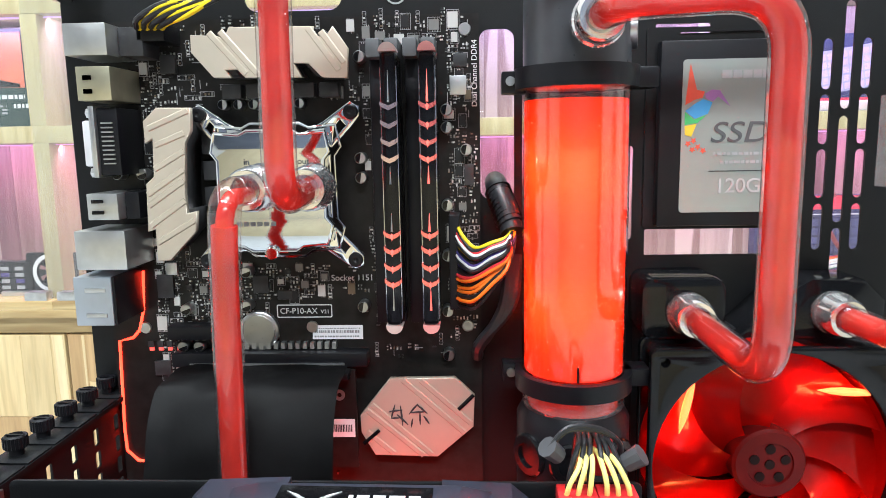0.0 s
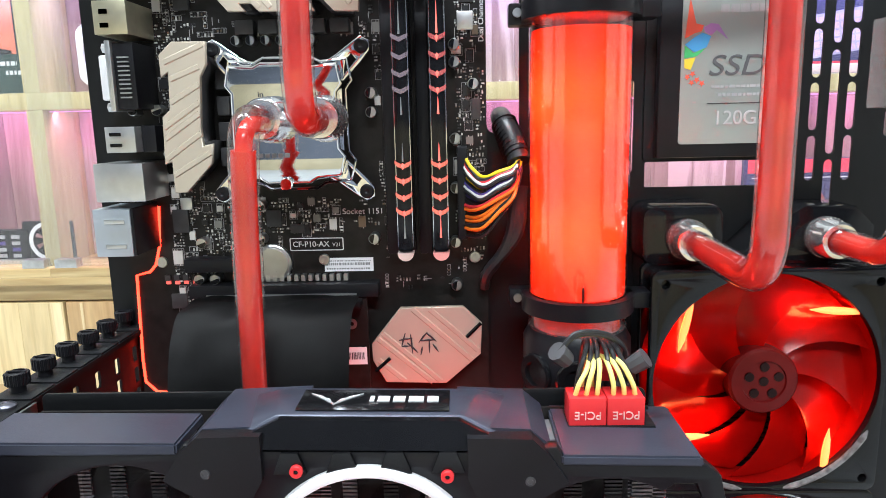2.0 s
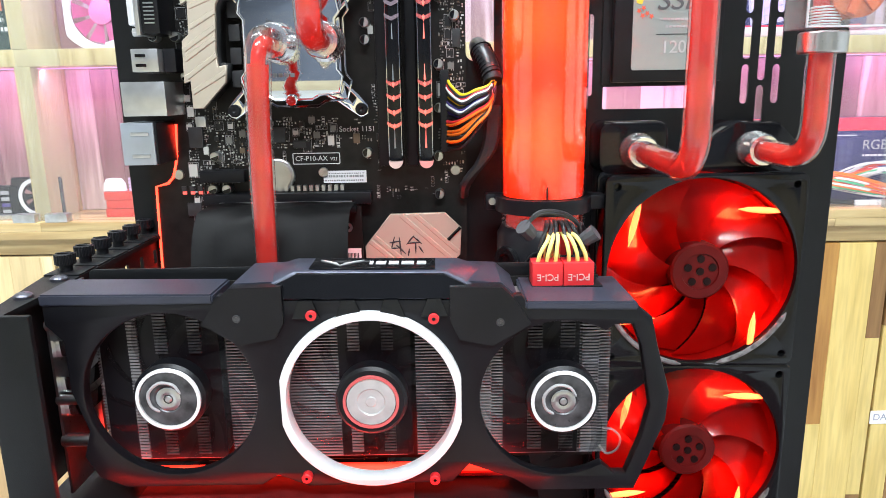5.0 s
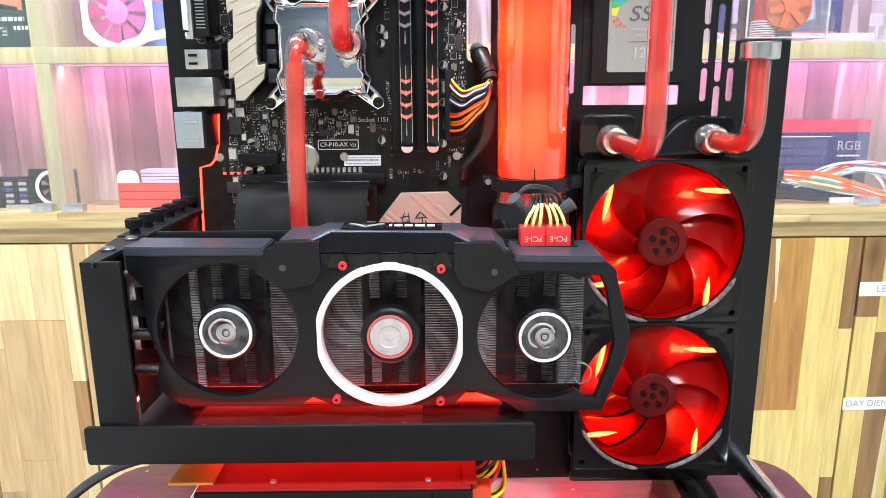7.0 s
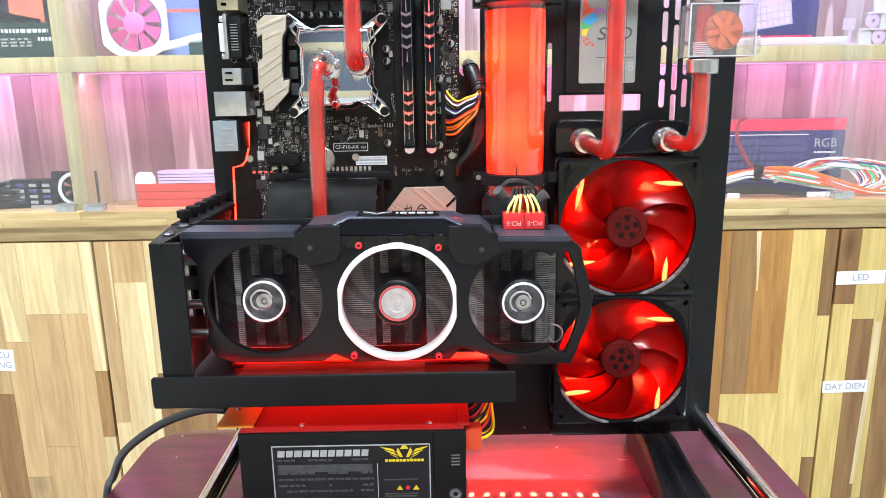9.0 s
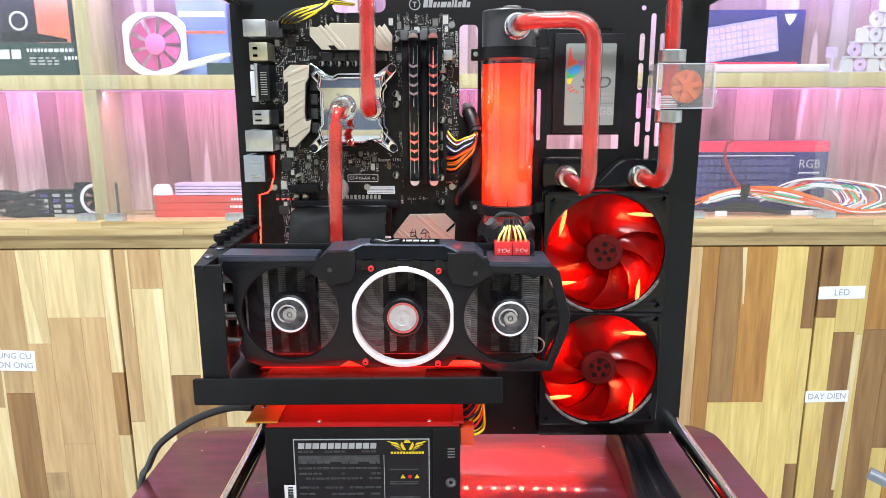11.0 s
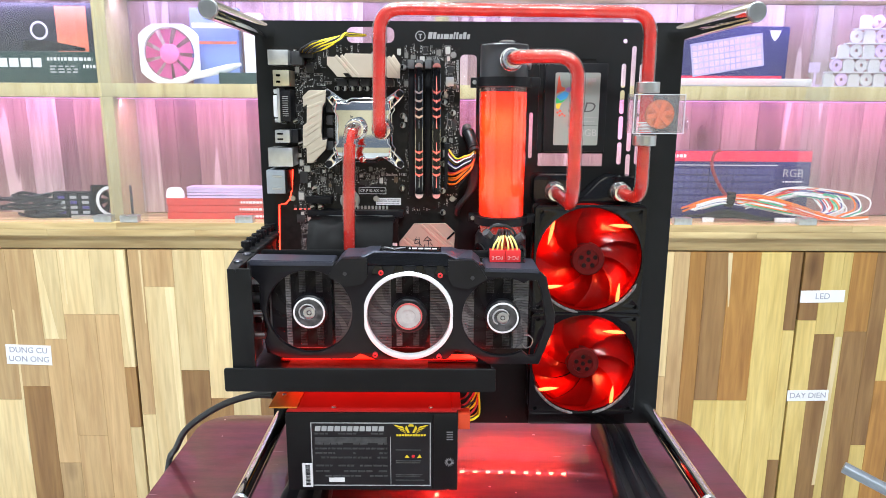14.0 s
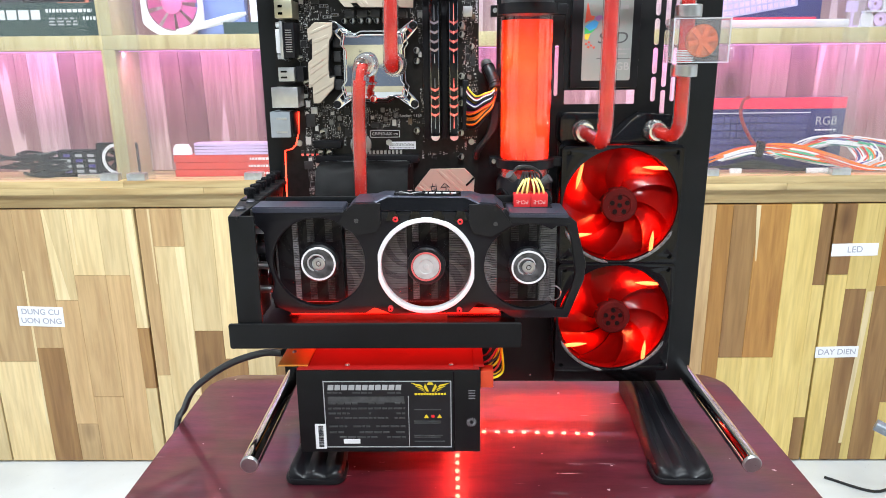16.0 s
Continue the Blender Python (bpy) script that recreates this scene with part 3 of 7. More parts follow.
# slot plate and the graphics card bracket
vents = []
for k in range(6):
    yy = 0.333 - 0.0203 * k
    vents += [rect_pts(yy - 0.003, yy + 0.0015, 0.905 + 0.0125 * j, 0.914 + 0.0125 * j, 0.001) for j in range(4)]
sp = plate([rect_pts(0.176, PANEL_Y, 0.868, 0.958)] + vents, -0.0006, 0.0006)
sp.transform(Matrix(((0, -1, 0, -0.188), (1, 0, 0, 0), (0, 0, 1, 0), (0, 0, 0, 1))))
part("slot_plate", sp, BLACK, case, "vented black slot plate")
rail = Prism([(-0.203, 0.235), (-0.1930, 0.172), (-0.184, 0.165), (-0.184, PANEL_Y - 0.0005), (-0.203, PANEL_Y - 0.0005)], 0, 0.0025)
rail.transform(Matrix(((1, 0, 0, 0), (0, 0, 1, 0), (0, 1, 0, 0.9580), (0, 0, 0, 1))))
bmesh.ops.recalc_face_normals(rail, faces=rail.faces[:])
part("slot_rail", rail, BLACK, case)
part("bracket_post", Box(-0.1925, -0.1715, 0.1670, 0.1700, 0.8480, 0.9608, bevel=0.0006), BLACK, case)
part("bracket_side", Box(-0.1925, -0.1905, 0.1701, 0.190, 0.853, 0.9575), BLACK, case)
part("bracket_lip", plate([rect_pts(-0.2000, 0.0478, 0.8458, 0.8682, 0.002)], 0.1640, 0.1667, 0.0004), BLACK, case, "black steel lip under the graphics card")
part("bracket_floor", Box(-0.197, 0.046, 0.1668, PANEL_Y - 0.0005, 0.8535, 0.8555), BLACK, case)
for k in range(6):
    y = 0.3405 - 0.0196 * k
    sc = part("thumb_screw", lathe(bmesh.new(), (-0.1955, y, 0.9605), (0, 0, 1), [(0, 0), (0.0032, 0), (0.0032, 0.004), (0.0047, 0.0042), (0.0049, 0.0068), (0.0047, 0.0098), (0.0035, 0.0103), (0.0033, 0.0090), (0, 0.0090)], 24), BLACK_PLASTIC, case, "black knurled thumb screw")
    kn = bmesh.new()
    for i in range(20):
        a = i * math.pi / 10
        c, s = math.cos(a), math.sin(a)
        cyl(kn, (-0.1955 + c * 0.0048, y + s * 0.0048, 0.9652), (-0.1955 + c * 0.0048, y + s * 0.0048, 0.9702), 0.00045, 6)
    box(kn, -0.1998, -0.1912, y - 0.0006, y + 0.0006, 0.9700, 0.9709)
    part("knurling", kn, BLACK_PLASTIC, sc)
    part("slot_tab", Box(-0.2028, -0.1845, y - 0.0088, y + 0.0088, 0.9606, 0.9614, bevel=0.0003), BLACK, case)
GUN_SCREW = mat("gunmetal_screw", (0.10, 0.10, 0.12), 0.3, metal=0.7, vary=0.1, bump=0)
for y in (0.226, 0.196):
    part("screw", lathe(bmesh.new(), (-0.1905, y, 0.9605), (0, 0, 1), [(0, 0), (0.0042, 0), (0.0042, 0.0012), (0.003, 0.0022), (0.0012, 0.0024), (0, 0.0016)], 16), GUN_SCREW, case)
# maker's mark: a ring and a row of bars
part("mark_ring", plate([circle_pts(-0.0255, 1.1749, 0.0055, 24), circle_pts(-0.0255, 1.1749, 0.0046, 24)], PANEL_Y - 0.0006, PANEL_Y - 0.0001), GREY_PRINT, case)
bm = bmesh.new()
box(bm, -0.0275, -0.0238, PANEL_Y - 0.0006, PANEL_Y - 0.0001, 1.1762, 1.1772)
box(bm, -0.0262, -0.0250, PANEL_Y - 0.0006, PANEL_Y - 0.0001, 1.1722, 1.1763)
xx = -0.0175
for w, h in ((0.0042, 0.007), (0.0034, 0.007), (0.003, 0.005), (0.0024, 0.005), (0.0054, 0.005), (0.0034, 0.005), (0.0018, 0.007), (0.0022, 0.007), (0.0034, 0.005), (0.0034, 0.007), (0.003, 0.005)):
    prism(bm, [(xx, 1.1720), (xx + w, 1.1720), (xx + w + 0.001, 1.1720 + h), (xx + 0.001, 1.1720 + h)], PANEL_Y - 0.0006, PANEL_Y - 0.0001)
    xx += w + 0.0009
part("mark_bars", bm, GREY_PRINT, case)

# ---- radiator and its two red fans ----
radiator = thing("radiator", "black aluminium water-cooling radiator fixed to the case panel", "radiator", (0.157, 0.34, 0.755))
part("core", Box(0.100, 0.214, 0.3215, PANEL_Y - 0.0005, 0.762, 1.002), BLACK, radiator)
bm = bmesh.new()
for k in range(78):
    z = 0.765 + 0.003 * k
    box(bm, 0.103, 0.211, 0.3195, 0.3214, z, z + 0.0007)
tagged(part("fin_stack", bm, BLACK_GLOSS, radiator), kind="stuff")
part("end_tank", plate([rect_pts(0.097, 0.139, 0.998, 1.030, 0.007)], 0.314, PANEL_Y - 0.0005, 0.002), BLACK_GLOSS, radiator)
part("end_tank", plate([[(0.142, 0.998), (0.216, 0.998), (0.216, 1.018), (0.206, 1.028), (0.180, 1.029), (0.168, 1.022), (0.152, 1.006)]], 0.314, PANEL_Y - 0.0005, 0.002), BLACK_GLOSS, radiator)
part("end_tank", Box(0.100, 0.214, 0.318, PANEL_Y - 0.0005, 0.7365, 0.7615, bevel=0.004), BLACK_GLOSS, radiator)


RIM_GREY = mat("pale_rim", (0.16, 0.15, 0.15), 0.15, vary=0.5, scale=300, bump=0.1)


def red_fan(cz, first):
    """A 120 mm fan: square frame, hub and nine swept translucent blades, four leds whose streaks are glowing bars."""
    cx, y0, y1 = 0.1565, 0.2935, 0.3190
    fan = thing("case_fan", "black 120 mm fan with translucent red blades glowing with red leds", "fan", (cx, 0.306, cz - 0.06), group="radiator fans")
    edge = rect_pts(cx - 0.0595, cx + 0.0595, cz - 0.0595, cz + 0.0595, 0.005)
    bolts = [circle_pts(cx + sx * 0.0525, cz + sz * 0.0525, 0.0022, 10) for sx in (-1, 1) for sz in (-1, 1)]
    fr = part("frame", plate([edge, circle_pts(cx, cz, 0.0572, 64)] + bolts, y0, y0 + 0.004, 0.0005), BLACK_GLOSS, fan)
    part("rear_frame", plate([edge, circle_pts(cx, cz, 0.0572, 64)] + bolts, y1 - 0.004, y1, 0.0005), BLACK_GLOSS, fan)
    part("barrel", lathe(bmesh.new(), (cx, y0 + 0.004, cz), (0, 1, 0), [(0.0572, 0), (0.0590, 0), (0.0590, 0.0175), (0.0572, 0.0175)], 64, closed=True), BLADE, fan)
    for sx in (-1, 1):
        for sz in (-1, 1):
            part("corner_post", Cyl((cx + sx * 0.0525, y0 + 0.004, cz + sz * 0.0525), (cx + sx * 0.0525, y1 - 0.004, cz + sz * 0.0525), 0.0042, 12), BLACK_GLOSS, fan)
    hub = part("hub", lathe(bmesh.new(), (cx, y0 + 0.002, cz), (0, 1, 0), [(0, 0.0012), (0.0110, 0.0012), (0.0113, 0), (0.0165, 0.0004), (0.0178, 0.002), (0.0178, 0.018), (0, 0.018)], 40), mat("dark_red_hub", (0.10, 0.004, 0.004), 0.4, spec=0.2, vary=0.2, bump=0.03), fan, "dark red hub")
    # near-black discs paint the shade of the hub's dimples; nothing is sunk
    dimple_dark = mat("dimple_shade", (0.010, 0.002, 0.002), 0.4, spec=0.2, vary=0.1, bump=0)
    for k in range(6):
        a, q = radians(90 + 72 * k), 0.0078 if k < 5 else 0.0
        x, z = cx + q * math.cos(a), cz + q * math.sin(a)
        part("hub_mark", Cyl((x, y0 + 0.0034, z), (x, y0 + 0.0024, z), 0.0024, 12), dimple_dark, hub)
    for a0, a1 in ((205, 262), (282, 335)):
        arc = [(cx + q * math.cos(radians(a)), y0 - 0.0002, cz + q * math.sin(radians(a))) for q in (0.0590,) for a in range(a0, a1, 4)]
        part("clear_rim", Sweep(arc, [0.0004] + [0.0016] * (len(arc) - 2) + [0.0004], 8), RIM_GREY, fan, "pale grey translucent rim")
    for k in range(9):
        a0 = radians(40 * k + first)
        bm = bmesh.new()
        grid = []
        for i in range(8):
            f = i / 7
            r = 0.0175 + f * 0.0385
            row = []
            for j in range(5):
                g = j / 4
                a = a0 + radians(-34 * f + (48 - 2 * f) * g)
                row.append(bm.verts.new((cx + r * math.cos(a), y0 + 0.0060 + 0.0100 * g + 0.0012 * math.sin(g * math.pi), cz + r * math.sin(a))))
            grid.append(row)
        for i in range(7):
            for j in range(4):
                bm.faces.new((grid[i][j], grid[i + 1][j], grid[i + 1][j + 1], grid[i][j + 1]))
        bmesh.ops.solidify(bm, geom=bm.faces[:], thickness=0.0010)
        part("blade", bm, BLADE, fan)
    for dx, dz, ux, uz in ((0.0440, 0.0365, -1.0, 0.06), (-0.0390, 0.0400, -0.22, -1.0), (-0.0500, -0.0315, 1.0, 0.10), (0.0335, -0.0500, 0.06, 1.0)):
        # tapered glowing bar painted in for the led's reflection on the blades
        led = bmesh.new()
        sweep(led, [(cx + dx + ux * d, y0 + 0.0026, cz + dz + uz * d) for d in (-0.004, 0.0, 0.006, 0.012, 0.018, 0.024)], [0.0005, 0.0014, 0.0019, 0.0020, 0.0015, 0.0002], 10)
        part("led", led, LED_STREAK, fan, "glowing bar drawn as an led's streak on the blades")
        at = (cx + dx + ux * 0.017, y0 + 0.0030, cz + dz + uz * 0.017)
        flat = abs(ux) > abs(uz)
        area_lamp("fan_led_lamp", at, (at[0], at[1] + 1, at[2]), 0.030 if flat else 0.0050, 0.0050 if flat else 0.030, 0.062, (1.0, 0.17, 0.05))
    return fan


red_fan(0.9405, 10)
red_fan(0.8215, 27)

# ---- water loop ----
def hose(name, pts, bend, label, r=0.0070, air=None):
    path = rounded(pts, bend, 10)
    t = thing(name, label, "tube", pts[0], group="coolant tubes")
    sh = part("tube_wall", Sweep(path, r, 20), TUBE, t, "clear acrylic tube")
    if air:
        # an air bubble sits in the bend; a thin red run paints in the coolant's reflection there
        part("coolant", Sweep([p - Vector((0, 0, 0.0022)) for p in path if p.z > air - 0.002], r * 0.55, 14), COOLANT, t, "thin red run drawn as coolant mirrored in the clear bend")
        path = [p for p in path if p.z < air]
    part("coolant", Sweep(path, r - 0.0013, 16), COOLANT, t, "red coolant")
    return t


def collar(place, axis, r, length, label="knurled chrome compression fitting"):
    axis = Vector(axis).normalized()
    f = thing("fitting", label, "fitting", place, group="tube fittings")
    p = Vector(place)
    part("body", lathe(bmesh.new(), p, axis, [(r * 0.55, 0), (r, 0), (r, length * 0.35), (r * 0.93, length * 0.42), (r * 0.93, length * 0.85), (r * 0.82, length), (r * 0.62, length)], 36), FITTING, f)
    kn = bmesh.new()
    _, u, v = ring_frame(axis)
    for i in range(32):
        a = 2 * math.pi * i / 32
        d = (u * math.cos(a) + v * math.sin(a)) * r
        cyl(kn, p + d + axis * 0.0006, p + d + axis * length * 0.33, r * 0.03, 6)
    part("knurled_ring", kn, FITTING, f)
    return f


B1, B2 = (-0.0915, 0.308, 1.0780), (-0.0640, 0.308, 1.0780)
collar(B1, (0, -1, 0), 0.0112, 0.020)
collar(B2, (0, -1, 0), 0.0112, 0.020)
hose("coolant_tube", [(B1[0], 0.292, B1[2]), (-0.0925, 0.2635, 1.0785), (-0.0955, 0.2665, 1.04), (-0.0975, 0.2655, 0.91)], 0.020, "bent acrylic tube of red coolant below the processor block", air=1.0665)
hose("coolant_tube", [(B2[0], 0.292, B2[2]), (-0.0625, 0.243, 1.0755), (-0.0605, 0.2425, 1.1905), (0.197, 0.262, 1.1905), (0.1975, 0.262, 1.122)], 0.022, "long acrylic tube of red coolant over the case top")
R1, R2 = (0.1195, 0.3135, 1.0125), (0.1900, 0.3135, 1.0125)
collar(R1, (0.0, -1, 0), 0.0105, 0.016)
collar(R2, (0.0, -1, 0), 0.0105, 0.016)
F0 = (0.0655, 0.2745, 1.1470)
collar(F0, (0, -1, 0), 0.0112, 0.014)
hose("coolant_tube", [(F0[0], 0.262, F0[2]), (0.0675, 0.236, 1.1475), (0.1222, 0.2235, 1.1475), (0.1222, 0.2235, 1.009), (0.1195, 0.304, 1.0125)], 0.022, "bent acrylic tube of red coolant from the reservoir to the radiator")
hose("coolant_tube", [(0.1980, 0.262, 1.068), (0.1985, 0.2625, 1.010), (0.1900, 0.304, 1.0125)], 0.022, "short bent acrylic tube of red coolant below the flow meter")

# flow meter
flow = thing("flow_meter", "clear acrylic block flow meter with an orange rotor", "flow meter", (0.2075, 0.262, 1.0765))
part("block", Box(0.1825, 0.2320, 0.2500, 0.2740, 1.0770, 1.1145, bevel=0.0008), HAZY, flow, "clear acrylic block")
# thin whitish bars drawn as the bright glints along the block's front edges
for x0, x1, z0, z1 in ((0.1823, 0.1834, 1.0769, 1.1146), (0.2311, 0.2322, 1.0769, 1.1146), (0.1835, 0.2310, 1.0769, 1.0778), (0.1835, 0.2310, 1.1137, 1.1146)):
    part("polished_edge", Box(x0, x1, 0.2494, 0.2504, z0, z1, bevel=0.0002), FROSTED, flow)
part("chamber", Cyl((0.209, 0.2530, 1.0955), (0.209, 0.2710, 1.0955), 0.0140, 32), ORANGE_LIQUID, flow, "chamber of orange-red coolant")
rot = bmesh.new()
for k in range(6):
    a = radians(60 * k + 12)
    c, s = math.cos(a), math.sin(a)
    prism(rot, [(0.209 + 0.002 * -s, 1.0955 + 0.002 * c), (0.209 + 0.0125 * c - 0.0022 * s, 1.0955 + 0.0125 * s + 0.0022 * c), (0.209 + 0.0125 * c + 0.0022 * s, 1.0955 + 0.0125 * s - 0.0022 * c), (0.209 + 0.002 * s, 1.0955 - 0.002 * c)], 0.2512, 0.2529)
cyl(rot, (0.209, 0.2529, 1.0955), (0.209, 0.2507, 1.0955), 0.004, 16)
part("rotor", rot, mat("orange_rotor", (0.80, 0.17, 0.05), 0.3, vary=0.1, bump=0), flow, "orange paddle rotor")
part("bore", Cyl((0.1980, 0.262, 1.0775), (0.1980, 0.262, 1.1140), 0.0062, 20), COOLANT, flow)
th = bmesh.new()
for k in range(7):
    lathe(th, (0.1980, 0.262, 1.0785 + 0.0014 * k), (0, 0, 1), [(0.0067, 0), (0.0078, 0.0005), (0.0067, 0.001)], 24)
part("thread", th, WHITE, flow)
part("plug", lathe(bmesh.new(), (0.2320, 0.262, 1.0855), (1, 0, 0), [(0, 0), (0.0078, 0), (0.0082, 0.001), (0.0082, 0.0055), (0.007, 0.0068), (0, 0.0068)], 28), CLEAR, flow, "clear screw plug")
for z in (1.0650, 1.1155):
    nut = part("nut", lathe(bmesh.new(), (0.1980, 0.262, z), (0, 0, 1), [(0.0071, 0), (0.0112, 0), (0.0118, 0.0008), (0.0118, 0.0098), (0.0112, 0.0106), (0.0071, 0.0106)], 12), STEEL, flow, "faceted steel nut")

# reservoir
res = thing("reservoir", "tall acrylic reservoir of glowing red coolant in black clamps", "reservoir", (0.0615, 0.302, 0.925))
RX, RY = 0.0615, 0.3025
part("coolant", Cyl((RX, RY, 0.9885), (RX, RY, 1.1165), 0.0238, 48), GLOW, res, "red coolant lit from within")
part("tube", lathe(bmesh.new(), (RX, RY, 0.986), (0, 0, 1), [(0.0240, 0), (0.0248, 0), (0.0248, 0.136), (0.0240, 0.136)], 48, closed=True), RES_WALL, res, "clear acrylic cylinder")
part("cap", lathe(bmesh.new(), (RX, RY, 1.1220), (0, 0, 1), [(0, 0), (0.0245, 0), (0.0245, 0.0400), (0.0235, 0.0412), (0.016, 0.0412), (0.0155, 0.0425), (0, 0.0425)], 48), mat("black_acetal", (0.05, 0.052, 0.058), 0.3, vary=0.1, bump=0.02), res)
part("cap_screw", lathe(bmesh.new(), (RX + 0.002, RY - 0.004, 1.1645), (0, 0, 1), [(0, 0), (0.008, 0), (0.008, 0.002), (0.005, 0.0028), (0, 0.0015)], 20), STEEL, res)
part("plug", lathe(bmesh.new(), (RX + 0.0235, RY - 0.004, 1.147), (1, -0.25, 0), [(0, 0), (0.0085, 0), (0.0085, 0.003), (0, 0.003)], 24), STEEL, res)
for z, h in ((1.1215, 0.0095), (0.9795, 0.0085)):
    cl = part("clamp", lathe(bmesh.new(), (RX, RY, z), (0, 0, 1), [(0.0246, 0), (0.0283, 0), (0.0283, h), (0.0246, h)], 48, closed=True), BLACK_PLASTIC, res, "black plastic clamp")
    part("clamp_arm", Box(RX + 0.022, RX + 0.037, RY - 0.004, RY + 0.010, z, z + h, bevel=0.001), BLACK_PLASTIC, cl)
    part("clamp_arm", Box(RX - 0.034, RX - 0.022, RY + 0.006, RY + 0.016, z - 0.001, z + h, bevel=0.001), BLACK_PLASTIC, cl)
    part("clamp_bolt", Cyl((RX - 0.030, RY + 0.0062, z + h / 2), (RX - 0.030, RY + 0.0040, z + h / 2), 0.0022, 12), STEEL, cl)
    part("clamp_stem", Box(RX - 0.008, RX + 0.008, RY + 0.026, PANEL_Y - 0.0005, z, z + h), BLACK_PLASTIC, cl)
part("clear_band", lathe(bmesh.new(), (RX, RY, 0.9705), (0, 0, 1), [(0.0225, 0), (0.0245, 0), (0.0250, 0.0015), (0.0245, 0.003), (0.0250, 0.0045), (0.0245, 0.006), (0.0245, 0.009), (0.0225, 0.009)], 48, closed=True), CLEAR, res)
part("band_core", Cyl((RX, RY, 0.9705), (RX, RY, 0.9795), 0.0220, 32), GLOW, res)
pump = part("pump", lathe(bmesh.new(), (RX, RY, 0.925), (0, 0, 1), [(0, 0), (0.026, 0), (0.0275, 0.002), (0.0275, 0.040), (0.0245, 0.0455), (0, 0.0455)], 40), BLACK_PLASTIC, res, "black pump housing")
for a in (215, 262, 310):
    d = Vector((math.cos(radians(a)), math.sin(radians(a)), 0))
    p = Vector((RX, RY, 0.950)) + d * 0.0265
    part("port_plug", lathe(bmesh.new(), p, d, [(0, 0), (0.0105, 0), (0.0105, 0.0022), (0.0095, 0.003), (0.006, 0.003), (0.006, 0.0016), (0, 0.0016)], 28), BLACK_GLOSS, pump)
for z, watts in ((1.022, 0.16), (1.085, 0.20)):
    lamp = bpy.data.lights.new("reservoir_led", "POINT")
    lamp.energy, lamp.color, lamp.shadow_soft_size = watts, (1.0, 0.26, 0.065), 0.006
    new("reservoir_led", lamp).location = (RX - 0.005, RY, z)
br = random.Random(8)
bm = bmesh.new()
for k in range(170):
    a = radians(br.choice((br.uniform(285, 345), br.uniform(285, 345), br.uniform(190, 345))))
    z = 0.990 + 0.118 * br.random() ** 1.5
    bmesh.ops.create_icosphere(bm, subdivisions=1, radius=br.uniform(0.0002, 0.0005), matrix=Matrix.Translation((RX + 0.0239 * math.cos(a), RY + 0.0239 * math.sin(a), z)))
tagged(part("bubbles", bm, mat("bubble_skin", (0.95, 0.35, 0.25), 0.08, vary=0.05, bump=0), res, "tiny bubbles on the wall"), kind="stuff")
part("bubble_pin", Cyl((RX - 0.001, RY - 0.0228, 0.9885), (RX - 0.001, RY - 0.0228, 0.996), 0.0011, 8), BLACK_PLASTIC, res)

# ---- graphics card ----
card = thing("graphics_card", "large black triple-fan graphics card with a white middle ring", "graphics card", (-0.037, 0.21, 0.8615))
GY = 0.187
FANS = ((-0.1242, 0.9153, 0.0394), (-0.0325, 0.9122, 0.0392), (0.0548, 0.9110, 0.0380))
OUT = [(-0.1775, 0.9600), (-0.102, 0.9600), (-0.099, 0.9625), (-0.072, 0.9600), (0.008, 0.9590), (0.036, 0.9605), (0.039, 0.9560), (0.0875, 0.9550), (0.0945, 0.9490), (0.0975, 0.9360), (0.1040, 0.9130), (0.1030, 0.8990), (0.0960, 0.8800), (0.0900, 0.8640), (0.0420, 0.8640), (0.0330, 0.8700), (0.0120, 0.8780), (0.0040, 0.8690), (-0.0640, 0.8680), (-0.0780, 0.8740), (-0.0860, 0.8690), (-0.1500, 0.8690), (-0.1620, 0.8740), (-0.1680, 0.8850), (-0.1640, 0.8980), (-0.1700, 0.9180), (-0.1700, 0.9420), (-0.1775, 0.9500)]
hole1 = circle_pts(-0.1245, 0.9150, 0.0396, 40)
hole3 = circle_pts(0.0550, 0.9102, 0.0380, 26, 60, 300) + [(0.0800, 0.8720), (0.0855, 0.8720), (0.0920, 0.8900), (0.0955, 0.9060), (0.0900, 0.9360), (0.0860, 0.9460), (0.0780, 0.9460)]
part("shroud", plate([OUT, hole1, circle_pts(-0.0325, 0.9122, 0.0400, 48), hole3], GY, GY + 0.006, 0.0008), BLACK_PLASTIC, card, "angular black shroud")
NICKEL_DARK = mat("dark_screw", (0.08, 0.08, 0.085), 0.35, metal=0.6, vary=0.1, bump=0)
# metal covers along the top edge
for pts, y0, y1 in (([(-0.1780, 0.9590), (-0.1010, 0.9590), (-0.1010, 0.9635), (-0.1780, 0.9645)], GY - 0.0012, 0.2130), ([(0.0375, 0.9540), (0.0880, 0.9530), (0.0870, 0.9570), (0.0375, 0.9580)], GY - 0.0012, 0.2300)):
    cover = Prism(pts, y0, y1)
    bmesh.ops.bevel(cover, geom=cover.edges[:], offset=0.0008, segments=2, affect="EDGES")
    part("top_cover", cover, SHROUD, card, "gunmetal top cover")
part("shoulder", Prism([(-0.1065, 0.9500), (-0.0990, 0.9610), (-0.0930, 0.9665), (-0.0700, 0.9670), (-0.0700, 0.9500), (-0.0740, 0.9430), (-0.0900, 0.9400)], GY - 0.0028, GY + 0.004), BLACK_PLASTIC, card)
part("shoulder", Prism([(0.0040, 0.9500), (0.0040, 0.9655), (0.0270, 0.9650), (0.0330, 0.9590), (0.0400, 0.9480), (0.0230, 0.9380), (0.0080, 0.9410)], GY - 0.0028, GY + 0.004), BLACK_PLASTIC, card)
